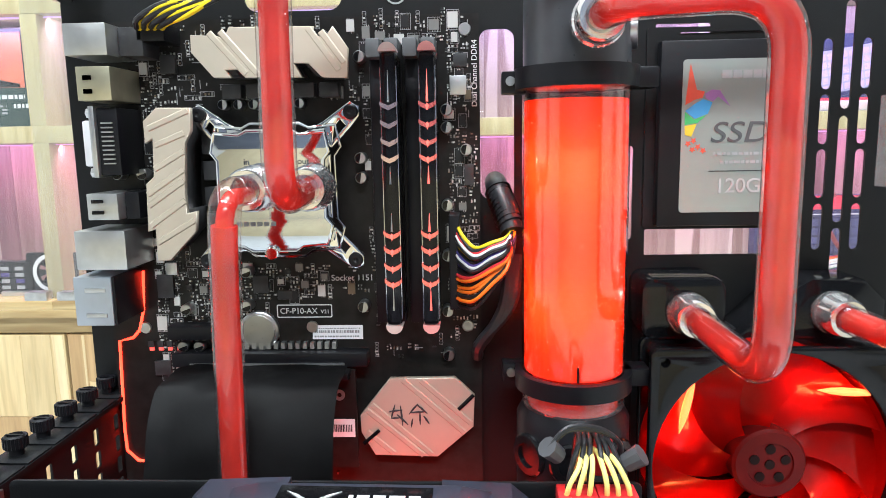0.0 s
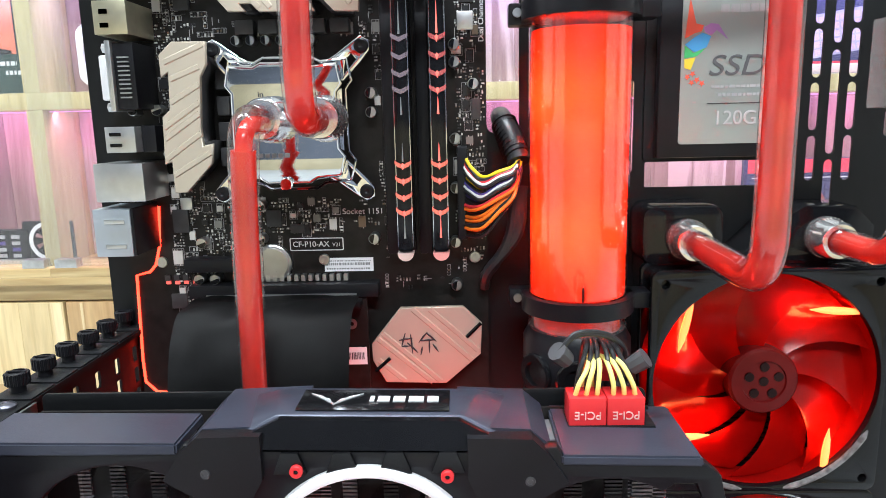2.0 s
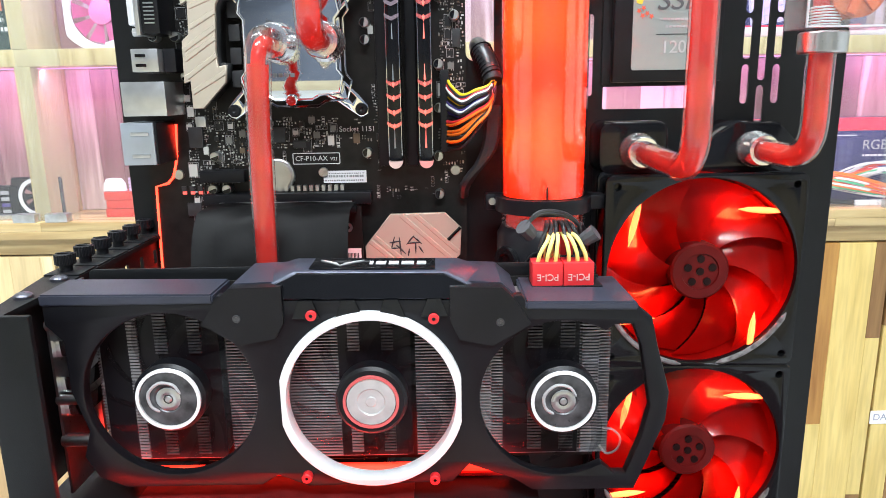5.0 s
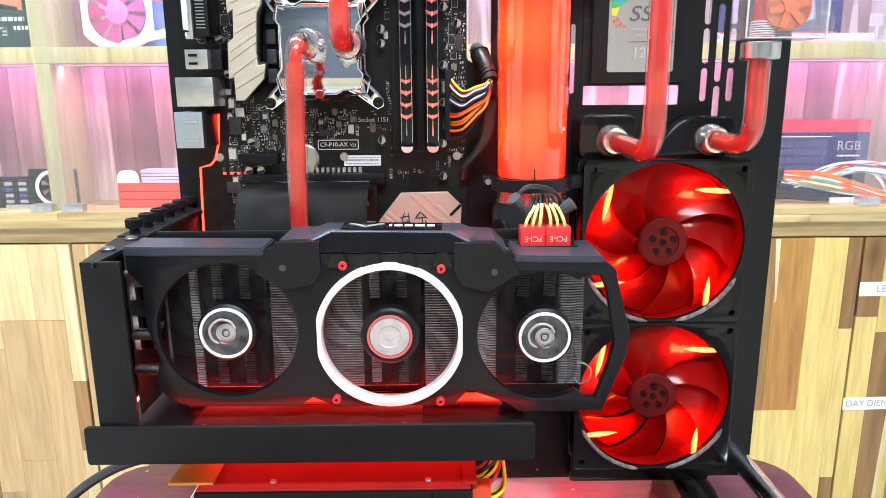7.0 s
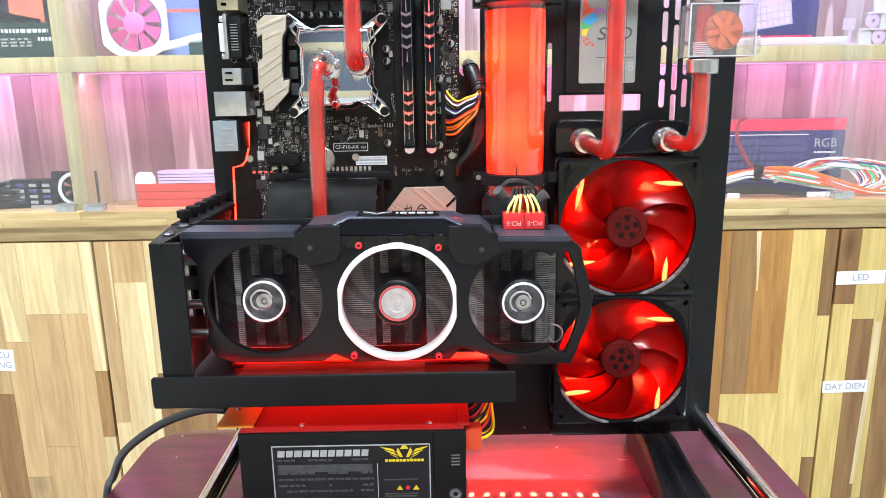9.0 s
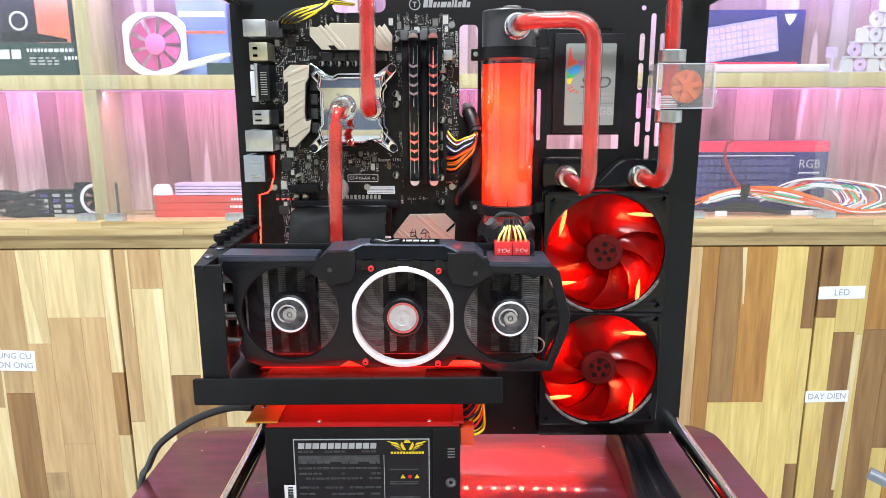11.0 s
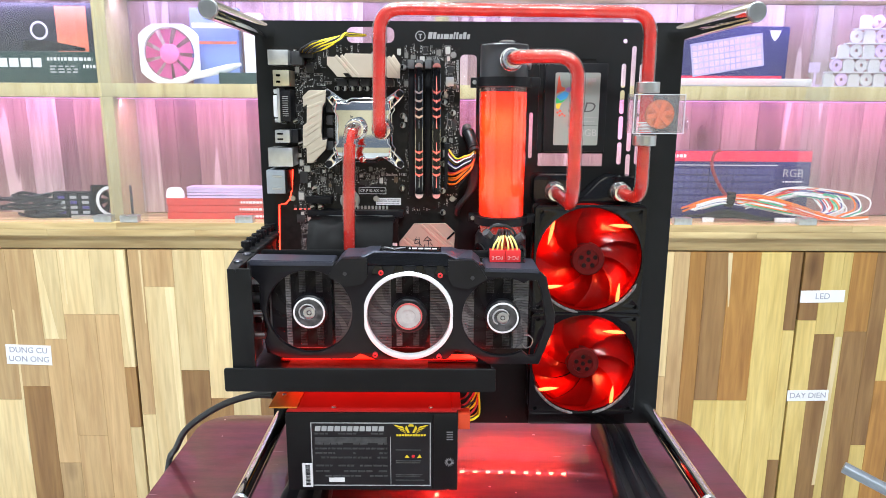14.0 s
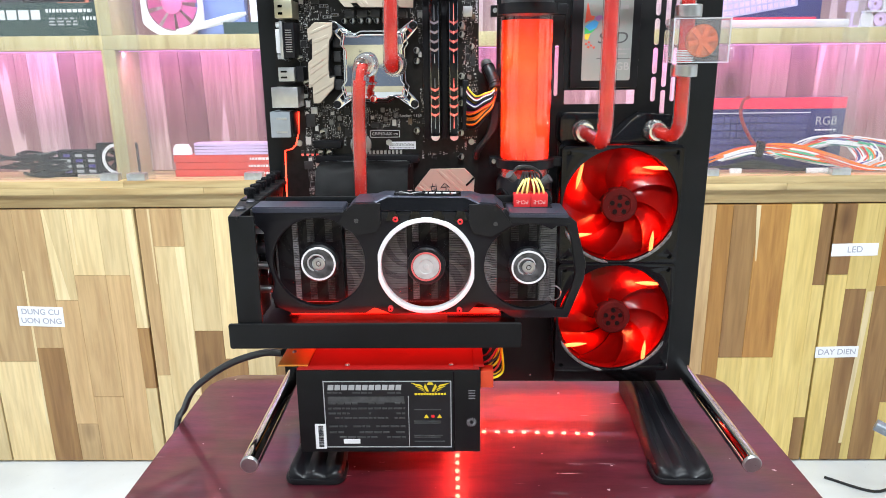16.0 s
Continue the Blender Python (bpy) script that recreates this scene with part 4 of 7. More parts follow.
part("shoulder_top", Prism([(-0.0990, 0.9612), (-0.0930, 0.9668), (-0.0600, 0.9680), (-0.0600, 0.9600)], GY + 0.0042, 0.2290), SHROUD, card)
part("shoulder_top", Prism([(0.0000, 0.9600), (0.0000, 0.9670), (0.0270, 0.9655), (0.0345, 0.9590)], GY + 0.0042, 0.2290), SHROUD, card)
# raised crest on the top with a sloping front
bm = bmesh.new()
lo = [(-0.0900, 0.1865, 0.9605), (0.0270, 0.1865, 0.9590), (0.0330, 0.2280, 0.9600), (-0.0950, 0.2280, 0.9620)]
hi = [(-0.0660, 0.1925, 0.9715), (0.0030, 0.1925, 0.9705), (0.0080, 0.2170, 0.9710), (-0.0690, 0.2170, 0.9720)]
a = [bm.verts.new(p) for p in lo]
b = [bm.verts.new(p) for p in hi]
bm.faces.new(a[::-1])
bm.faces.new(b)
for k in range(4):
    bm.faces.new((a[k], a[(k + 1) % 4], b[(k + 1) % 4], b[k]))
bmesh.ops.bevel(bm, geom=bm.edges[:], offset=0.0007, segments=1, affect="EDGES")
crest = part("crest", bm, SHROUD, card, "gunmetal crest with a dark name plate")
NP = pose(-0.0310, 0.2045, 0.97145, 0.9, 0.85, 0)
np_ = Box(-0.0285, 0.0285, -0.0092, 0.0092, 0, 0.0005, bevel=0.0002)
np_.transform(NP)
fr_ = bmesh.new()
fa = [fr_.verts.new(p) for p in ((-0.0865, 0.1858, 0.9612), (0.0235, 0.1858, 0.9598), (0.0015, 0.1890, 0.9700), (-0.0645, 0.1890, 0.9710), (-0.0865, 0.1880, 0.9612), (0.0235, 0.1880, 0.9598), (0.0015, 0.1935, 0.9700), (-0.0645, 0.1935, 0.9710))]
for f in ((0, 1, 2, 3), (4, 7, 6, 5), (0, 4, 5, 1), (1, 5, 6, 2), (2, 6, 7, 3), (3, 7, 4, 0)):
    fr_.faces.new([fa[i] for i in f])
part("crest_front", fr_, BLACK_GLOSS, crest, "black sloping front panel", smooth=False)
part("name_plate", np_, BLACK_GLOSS, crest, "black name plate with pale emblem bars")
nb = bmesh.new()
xx = -0.0015
for w in (0.0014, 0.0038, 0.0038, 0.0048, 0.0036):
    prism(nb, [(xx, -0.0018), (xx + w, -0.0018), (xx + w, 0.0018), (xx, 0.0018)], -0.0009, -0.0005)
    xx += w + 0.0011
for s in (-1, 1):
    for out, top in ((0.0085, 0.0036), (0.0060, 0.0018), (0.0034, 0.0006)):
        prism(nb, [(-0.0125, -0.0042 + top * 0.3), (-0.0125 + s * out * 0.35, -0.0028 + top * 0.5), (-0.0125 + s * out, top), (-0.0125 + s * out * 0.5, top * 0.6 - 0.0006)][::s], -0.0009, -0.0005)
nb.transform(NP @ pose(0, 0, 0, -90) @ Matrix.Diagonal((1.2, 1, 1.35, 1)))
part("emblem", nb, mat("dull_emblem", (0.45, 0.455, 0.46), 0.4, vary=0.1, bump=0), crest)
for k in range(4):
    x = -0.066 + 0.019 * k
    part("top_notch", Prism([(x, 0.9520), (x + 0.012, 0.9520), (x + 0.009, 0.9600), (x + 0.003, 0.9600)], GY - 0.0022, GY - 0.0002), BLACK_GLOSS, card)
# white ring with its cut corners
rp = []
for k in range(72):
    a = radians(5 * k)
    r = 0.0425
    x, z = r * math.cos(a), r * math.sin(a)
    x = max(-0.0411, min(0.0411, x))
    rp.append((-0.0325 + x, 0.9122 + z))
part("fan_ring", plate([rp, circle_pts(-0.0325, 0.9122, 0.0386, 72)], GY - 0.0035, GY + 0.0045, 0.0005), WHITE, card, "white trim ring")
for x, z in ((-0.0575, 0.9535), (-0.0033, 0.9512), (-0.0640, 0.8740), (-0.0042, 0.8722)):
    dot = part("bolt_cover", lathe(bmesh.new(), (x, GY - 0.0030, z), (0, -1, 0), [(0.0009, -0.003), (0.0024, -0.003), (0.0024, 0.0006), (0.0021, 0.0009), (0.0009, 0.0009)], 24, closed=True), RED_PLASTIC, card, "red bolt ring")
    part("bolt", Cyl((x, GY, z), (x, GY - 0.0034, z), 0.0008, 10), BLACK_GLOSS, dot)
for x, z in ((-0.0905, 0.9525), (0.0262, 0.9490)):
    part("screw", lathe(bmesh.new(), (x, GY - 0.0028, z), (0, -1, 0), [(0, 0.0003), (0.0009, 0.0003), (0.0010, 0.0005), (0.0017, 0.0005), (0.0019, 0)], 16), NICKEL_DARK, card)

DARK_BLADE = glowing("smoke_blade", (0.010, 0.010, 0.012), 0.05, rough=0.5, clear=0.84, coat=0.0)
bpy.data.materials["smoke_blade"].node_tree.nodes["Transparent BSDF"].inputs["Color"].default_value = (0.78, 0.78, 0.80, 1)


def card_fan(cx, cz, r, hub_material, ring_material, first, q=1.0):
    f = part("fan", lathe(bmesh.new(), (cx, GY - 0.0030, cz), (0, 1, 0), [(0, 0), (0.0150, 0), (0.0165, 0.0012), (0.0165, 0.009), (0, 0.009)], 40), BLACK_PLASTIC, card, "black nine-blade fan")
    part("hub_ring", lathe(bmesh.new(), (cx, GY - 0.0030, cz), (0, -1, 0), [(0.0132 * q, 0), (0.0147 * q, 0), (0.0147 * q, 0.0012), (0.0132 * q, 0.0012)], 48, closed=True), ring_material, f)
    part("hub_disc", lathe(bmesh.new(), (cx, GY - 0.0031, cz), (0, -1, 0), [(0, 0.0006), (0.0022, 0.0006), (0.0026, 0.0002), (0.006, 0.0003), (0.0065, 0.0007), (0.0128 * q, 0.0005), (0.0129 * q, 0)], 40), hub_material, f)
    for k in range(11):
        a0 = radians(360 / 11 * k + first)
        bm = bmesh.new()
        grid = []
        for i in range(7):
            u = i / 6
            rr = 0.0162 + u * (r - 0.0182)
            row = []
            for j in range(4):
                g = j / 3
                a = a0 + radians(-30 * u + (20 - 4 * u) * g)
                row.append(bm.verts.new((cx + rr * math.cos(a), GY + 0.0050 + 0.0065 * g, cz + rr * math.sin(a))))
            grid.append(row)
        for i in range(6):
            for j in range(3):
                bm.faces.new((grid[i][j], grid[i + 1][j], grid[i + 1][j + 1], grid[i][j + 1]))
        bmesh.ops.solidify(bm, geom=bm.faces[:], thickness=0.0007)
        part("blade", bm, DARK_BLADE, f)


HUB_GREY = mat("hub_sticker", (0.07, 0.07, 0.075), 0.3, metal=0.3, vary=0.8, scale=130, bump=0)
HUB_PALE = mat("pale_hub_sticker", (0.50, 0.49, 0.49), 0.35, metal=0.2, vary=0.12, scale=160, bump=0)
card_fan(*FANS[0], HUB_GREY, WHITE, 5)
card_fan(*FANS[1], HUB_PALE, mat("faded_red_ring", (0.62, 0.12, 0.12), 0.4, vary=0.1, bump=0), 17, 0.87)
card_fan(*FANS[2], HUB_GREY, WHITE, 26)
for cx, cz, r in (FANS[0], FANS[2]):
    part("hub_swirl", lathe(bmesh.new(), (cx, GY - 0.0036, cz), (0, -1, 0), [(0.0020, 0), (0.0030, 0.0003), (0.0050, 0.0003), (0.0056, 0)], 32), STEEL, card)
    part("hub_swirl", Sweep(spline([(cx + q * math.cos(a), GY - 0.0038, cz + q * math.sin(a)) for q, a in ((0.0062, 0.4), (0.0074, 1.2), (0.0086, 2.0), (0.0092, 2.8), (0.0086, 3.5), (0.0074, 4.1))], 5), [0.0003] + [0.0008] * 24 + [0.0003], 6), GREY_PRINT, card)
    part("hub_cap", lathe(bmesh.new(), (cx, GY - 0.0036, cz), (0, -1, 0), [(0, 0.0006), (0.0012, 0.0006), (0.0017, 0)], 16), STEEL, card)
# shaded and lit copies of the fin metal, with the light in the colour
FIN_SHADED = mat("shaded_fin_edge", (0.10, 0.10, 0.105), 0.4, metal=0.5, vary=0.15, scale=200, bump=0)
BRIDGE_LIT = mat("lit_bridge", (0.32, 0.32, 0.33), 0.4, metal=0.4, vary=0.15, scale=120, bump=0.02)
# fin stack, heat pipes and board behind the fans
bm = bmesh.new()
for k in range(52):
    z = 0.8730 + 0.00158 * k
    for x0, x1 in ((-0.1660, -0.1090), (-0.1040, -0.0180), (-0.0130, 0.0810)):
        box(bm, x0, x1, 0.2060, 0.2240, z, z + 0.0006)
tagged(part("fin_stack", bm, FIN, card, "thin aluminium fins"), kind="stuff")
# black sheets put in as the shade behind the hubs, between the open runs of fins
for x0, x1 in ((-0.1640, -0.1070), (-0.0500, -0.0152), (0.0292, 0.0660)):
    part("fin_cover", Box(x0, x1, 0.2056, 0.2059, 0.8735, 0.9535), BLACK_PLASTIC, card, "black sheet added as shade between the open fins")
# folded fin edges that show as ribbed columns, coloured as lit or shaded
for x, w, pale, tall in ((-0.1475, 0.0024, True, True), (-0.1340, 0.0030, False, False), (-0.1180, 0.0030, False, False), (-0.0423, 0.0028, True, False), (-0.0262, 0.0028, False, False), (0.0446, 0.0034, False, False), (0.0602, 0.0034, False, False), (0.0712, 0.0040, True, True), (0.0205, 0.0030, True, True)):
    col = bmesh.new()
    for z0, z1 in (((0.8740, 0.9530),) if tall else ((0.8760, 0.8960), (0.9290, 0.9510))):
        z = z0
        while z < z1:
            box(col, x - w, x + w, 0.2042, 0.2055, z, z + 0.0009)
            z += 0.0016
    tagged(part("fin_bridge", col, BRIDGE_LIT if pale else FIN_SHADED, card), kind="stuff")
part("wire_hook", Sweep(spline([(0.0765, 0.2030, 0.8780), (0.0790, 0.1990, 0.8760), (0.0835, 0.1970, 0.8790), (0.0850, 0.1970, 0.8850), (0.0815, 0.1980, 0.8890), (0.0770, 0.2000, 0.8890)], 5), 0.0006, 6), STEEL, card, "bent steel wire hook")
part("circuit_board", Box(-0.1760, 0.0785, 0.2260, 0.2276, 0.8600, 0.9585), PCB, card)
part("backplate", plate([rect_pts(-0.1790, 0.0790, 0.8600, 0.9640, 0.003)], 0.2325, 0.2340, 0.0003), BLACK, card, "black backplate")
part("edge_connector", Box(-0.1250, -0.0350, 0.2258, 0.2274, 0.8565, 0.8601), BRASS, card)
part("power_socket", Box(0.0430, 0.0770, 0.2090, 0.2258, 0.9480, 0.9580, bevel=0.0005), BLACK_PLASTIC, card)
bm = bmesh.new()
box(bm, -0.1830, -0.1818, 0.1970, 0.2330, 0.8600, 0.9600)
box(bm, -0.1830, -0.1700, 0.2320, 0.2332, 0.9000, 0.9500)
part("slot_bracket", bm, STEEL, card, "steel slot bracket")
for z in (0.900, 0.912, 0.930):
    part("port", Box(-0.1835, -0.1720, 0.2000, 0.2250, z, z + 0.008, bevel=0.0006), CHROME, card)
for z, r in ((0.9465, 0.0030), (0.9090, 0.0026), (0.8880, 0.0034)):
    part("port_shell", Cyl((-0.1835, 0.1985, z), (-0.1690, 0.1985, z), r, 14, bevel=0.0005), STEEL, card)
riser = thing("riser_socket", "riser socket on the bracket floor under the card", "socket", (-0.08, 0.228, 0.8556))
part("socket", Box(-0.1300, -0.0300, 0.2220, 0.2310, 0.8557, 0.8599, bevel=0.0006), BLACK_PLASTIC, riser)
part("board", Box(-0.1500, -0.0150, 0.1750, 0.2218, 0.8557, 0.8572), mat("dark_red_board", (0.10, 0.012, 0.012), 0.4, vary=0.3, scale=120, bump=0.03), riser)
for x in (-0.1420, -0.0250):
    part("screw", lathe(bmesh.new(), (x, 0.182, 0.8572), (0, 0, 1), [(0, 0.0016), (0.0015, 0.002), (0.0035, 0.0016), (0.0038, 0)], 16), STEEL, riser)
part("contact_strip", Box(-0.1290, -0.0400, 0.1762, 0.1790, 0.8572, 0.8600), mat("pin_strip", (0.75, 0.45, 0.25), 0.4, metal=0.6, vary=0.3, scale=900, bump=0.1), riser)

glow = thing("led_strip", "red led strip glowing under the graphics card", "led strip", (-0.06, 0.216, 0.8557), group="led strips")
part("tape", Box(-0.160, 0.034, 0.2140, 0.2200, 0.8557, 0.8575), RED_PAINT, glow)
part("light_bar", Sweep([(-0.158, 0.2165, 0.8602), (-0.10, 0.2160, 0.8604), (0.032, 0.2165, 0.8600)], 0.0026, 8), LED, glow)
for x in (-0.15, -0.06, 0.025):
    part("stand", Cyl((x, 0.2165, 0.8570), (x, 0.2165, 0.8590), 0.0012, 8), RED_PAINT, glow)

# ---- power supply ----
psu = thing("power_supply", "black and red power supply with a printed rating label", "power supply", (-0.068, 0.255, 0.736))
SX0, SX1, SY0, SY1, SZ0, SZ1 = -0.1500, 0.0142, 0.180, 0.330, 0.7362, 0.8172
part("body", Box(SX0, SX1, SY0, SY1, SZ0, SZ1, bevel=0.0012), BLACK, psu)
part("top_cover", Box(SX0 + 0.001, SX1 - 0.001, SY0 + 0.0015, SY1, SZ1 + 0.0001, SZ1 + 0.0014, bevel=0.0004), RED_PAINT, psu, "red top cover")
part("flange", Box(-0.1670, SX0 + 0.010, 0.1865, 0.3300, SZ1 + 0.0015, SZ1 + 0.0030, bevel=0.0004), mat("orange_flange", (0.8, 0.34, 0.05), 0.35, metal=0.2, vary=0.08, bump=0.02), psu, "orange mounting flange")
part("flange", Box(SX1 - 0.006, SX1 + 0.0030, 0.1840, 0.3300, SZ1 + 0.0015, SZ1 + 0.0030, bevel=0.0004), RED_PAINT, psu)
for x, y in ((-0.158, 0.215), (-0.105, 0.190), (-0.012, 0.190), (-0.158, 0.30)):
    part("screw", lathe(bmesh.new(), (x, y, SZ1 + 0.0014 + (0.0016 if x < -0.15 else 0)), (0, 0, 1), [(0, 0.0008), (0.0016, 0.001), (0.0022, 0)], 12), STEEL, psu)
LBL = mat("rating_label", (0.014, 0.015, 0.017), 0.40, vary=0.2, scale=60, bump=0.02)
part("rating_label", plate([rect_pts(-0.1262, -0.0118, 0.7415, 0.8078, 0.001)], SY0 - 0.0006, SY0 - 0.0001), LBL, psu, "dark rating label with pale bars and yellow emblem")
lab = psu.children[-1]
y0, y1 = SY0 - 0.0010, SY0 - 0.0006
bm = bmesh.new()
for a in ((-0.1262, -0.0118, 0.8070, 0.8078), (-0.1262, -0.0118, 0.7415, 0.7423), (-0.1262, -0.1254, 0.7424, 0.8069), (-0.0126, -0.0118, 0.7424, 0.8069), (-0.0505, -0.0500, 0.7424, 0.7930)):
    box(bm, a[0], a[1], y0, y1, a[2], a[3])
xx = -0.1222
for w in (0.0062, 0.0058, 0.0066, 0.0064, 0.0058, 0.0058, 0.0058, 0.0060, 0.0060, 0.0062, 0.0060):
    prism(bm, [(xx, 0.7990), (xx + w * 0.82, 0.7990), (xx + w * 0.82 + 0.0005, 0.8040), (xx + 0.0005, 0.8040)], y0, y1)
    xx += w
part("title_print", bm, mat("pale_label_print", (0.42, 0.43, 0.44), 0.5, vary=0.1, bump=0), lab)
bm = bmesh.new()
rng = random.Random(4)
for z in (0.7955, 0.7850, 0.7800, 0.7750, 0.7705, 0.7620, 0.7560, 0.7510):
    xx = -0.1225
    while xx < -0.054:
        w = rng.uniform(0.002, 0.008)
        if rng.random() < 0.75:
            box(bm, xx, min(xx + w, -0.0535), y0, y1, z, z + 0.0016)
        xx += w + 0.0012
for z in (0.7790, 0.7675, 0.7655, 0.7530, 0.7512, 0.7470):
    box(bm, -0.0455, -0.0165 - rng.uniform(0, 0.006), y0, y1, z, z + 0.0009)
box(bm, -0.1225, -0.0540, y0, y1, 0.7868, 0.7925)
part("fine_print", bm, mat("grey_label_print", (0.065, 0.068, 0.07), 0.5, vary=0.25, scale=200, bump=0), lab)
YEL = mat("yellow_print", (0.78, 0.58, 0.03), 0.45, vary=0.1, bump=0)
bm = bmesh.new()
for s in (-1, 1):
    for k in range(3):
        # feathers: slanted bars that shorten downwards and turn up at the tip
        z, reach = 0.8058 - 0.0029 * k, 0.0172 - 0.0034 * k
        pts = [(0.0062 - 0.0012 * k, z - 0.0042), (reach - 0.0045, z - 0.0024), (reach, z), (0.0085 - 0.0012 * k, z - 0.0018)]
        prism(bm, [(-0.0305 + s * px, pz) for px, pz in pts][::s], y0, y1)
    prism(bm, [(-0.0305 + s * px, pz) for px, pz in ((0.0012, 0.7975), (0.0034, 0.7975), (0.0058, 0.8018), (0.0046, 0.8050), (0.0030, 0.8018))][::s], y0, y1)
prism(bm, [(-0.0335, 0.8040), (-0.0275, 0.8040), (-0.0290, 0.8066), (-0.0320, 0.8066)], y0, y1)
for k in range(11):
    box(bm, -0.0445 + 0.0026 * k, -0.0445 + 0.0026 * k + 0.0020, y0, y1, 0.7940, 0.7958)
for x in (-0.0345, -0.0225):
    prism(bm, [(x - 0.0022, 0.7712), (x + 0.0022, 0.7712), (x, 0.7748)], y0, y1)
part("yellow_emblem", bm, YEL, lab)
part("red_mark", Cyl((-0.0285, y1, 0.7728), (-0.0285, y0, 0.7728), 0.0016, 16), RED_PLASTIC, lab)
sticker = part("barcode_sticker", plate([rect_pts(-0.1355, -0.1258, 0.7405, 0.7655)], SY0 - 0.0014, SY0 - 0.0010), PAPER, psu, "white barcode sticker")
bm = bmesh.new()
zz = 0.7425
while zz < 0.7635:
    h = rng.uniform(0.0003, 0.0010)
    box(bm, -0.1325, -0.1280, SY0 - 0.0018, SY0 - 0.0014, zz, zz + h)
    zz += h + rng.uniform(0.0003, 0.0008)
part("barcode", bm, INK, sticker)
bm = bmesh.new()
box(bm, -0.1100, -0.0950, y0, y1, 0.7455, 0.7500)
part("pale_block", bm, PAPER, lab)
bm = bmesh.new()
for k in range(4):
    box(bm, 0.0035, 0.0095, SY0 - 0.0008, SY0 - 0.0001, 0.7900 + 0.0025 * k, 0.7908 + 0.0025 * k)
for k in range(14):
    a = 2 * math.pi * k / 14
    sweep(bm, [(0.0062 + 0.002 * math.cos(a), SY0 - 0.0003, 0.7665 + 0.002 * math.sin(a)), (0.0062 + 0.0046 * math.cos(a + 0.5), SY0 - 0.0003, 0.7665 + 0.0046 * math.sin(a + 0.5))], 0.0004, 5)
part("vent_marks", bm, mat("vent_grey", (0.18, 0.18, 0.19), 0.4, vary=0.1, bump=0), psu)
part("shadow_seam", Box(-0.0100, -0.0090, SY0 - 0.0004, SY0 + 0.0006, 0.7375, 0.8160), BLACK_GLOSS, psu)
part("socket", Box(-0.1545, SX0, 0.225, 0.255, 0.800, 0.815, bevel=0.001), BLACK_PLASTIC, psu)

# led strips
strip = thing("led_strip", "red led strip under the case panel, mirrored in the table", "led strip", (0.085, 0.352, 0.7268), group="led strips")
part("tape", Box(0.020, 0.164, 0.3470, 0.3550, 0.7282, 0.7290), RED_PAINT, strip)
for k in range(9):
    part("led", Box(0.0240 + 0.0165 * k, 0.0290 + 0.0165 * k, 0.3474, 0.3548, 0.7264, 0.7281), LED_DOT, strip)
strip = thing("led_strip", "red led strip under the power supply, mirrored in the table", "led strip", (-0.007, 0.25, 0.734), group="led strips")
part("tape", Box(-0.0110, -0.0030, 0.184, 0.326, 0.7352, 0.7360), RED_PAINT, strip)
for k in range(9):
    part("led", Box(-0.0093, -0.0047, 0.1900 + 0.0152 * k, 0.1946 + 0.0152 * k, 0.7338, 0.7351), LED_DOT, strip)

# ---- motherboard ----
BY = 0.3370
board = thing("motherboard", "black desktop motherboard crowded with small parts", "motherboard", (-0.08, BY, 0.862))
part("board", Box(-0.1868, 0.0172, BY, BY + 0.0016, 0.8620, 1.1628), PCB, board, "black circuit board")
for x in (-0.168, -0.075, 0.010):
    for z in (0.870, 1.000, 1.155):
        part("standoff", Cyl((x, BY + 0.0016, z), (x, PANEL_Y - 0.0002, z), 0.0028, 6), BRASS, board)
        part("screw", lathe(bmesh.new(), (x, BY, z), (0, -1, 0), [(0, 0.0010), (0.0015, 0.0013), (0.0030, 0.0012), (0.0033, 0)], 16), STEEL, board)


def shell(x0, x1, z0, z1, y, material, label):
    """A folded metal connector shell with its open end to the left."""
    p = part("connector", Box(x0, x1, y, BY, z0, z1, bevel=0.0005), material, board, label)
    part("mouth", Box(x0 - 0.0003, x0 + 0.0001, y + 0.003, BY - 0.003, z0 + 0.002, z1 - 0.002), BLACK_GLOSS, p)
    return p


shell(-0.1815, -0.1605, 1.1425, 1.1575, 0.307, NICKEL, "grey metal shielded stacked connector")
s = shell(-0.1770, -0.1602, 1.1212, 1.1374, 0.307, BRASS, "gilded metal usb shell")
for x in (-0.1735, -0.1735):
    for z in (1.1245, 1.1310):
        part("spring", Box(x, x + 0.004, 0.3062, 0.3070, z, z + 0.0022), BLACK_GLOSS, s)
d = part("video_connector", Box(-0.1715, -0.1610, 0.3120, BY, 1.0850, 1.1180, bevel=0.0006), BLACK_PLASTIC, board, "black video connector with white face")
part("face", Box(-0.1790, -0.1745, 0.3115, BY - 0.004, 1.0895, 1.1120, bevel=0.0012), WHITE, d)
part("flange", Box(-0.1745, -0.1716, 0.3100, BY, 1.0840, 1.1190, bevel=0.0006), NICKEL, d)
for z in (1.0862, 1.1158):
    part("nut", Cyl((-0.1790, 0.318, z), (-0.1745, 0.318, z), 0.0026, 6), NICKEL, d)
for k in range(10):
    part("pin", Box(-0.1692, -0.1634, 0.3110, 0.3122, 1.0905 + 0.0022 * k, 1.0912 + 0.0022 * k), NICKEL, d)
s = shell(-0.1775, -0.1620, 1.0632, 1.0762, 0.307, NICKEL, "grey metal usb shell")
for z in (1.0660, 1.0715):
    part("spring", Box(-0.1750, -0.1690, 0.3062, 0.3070, z, z + 0.0018, bevel=0.0003), BLACK_GLOSS, s)
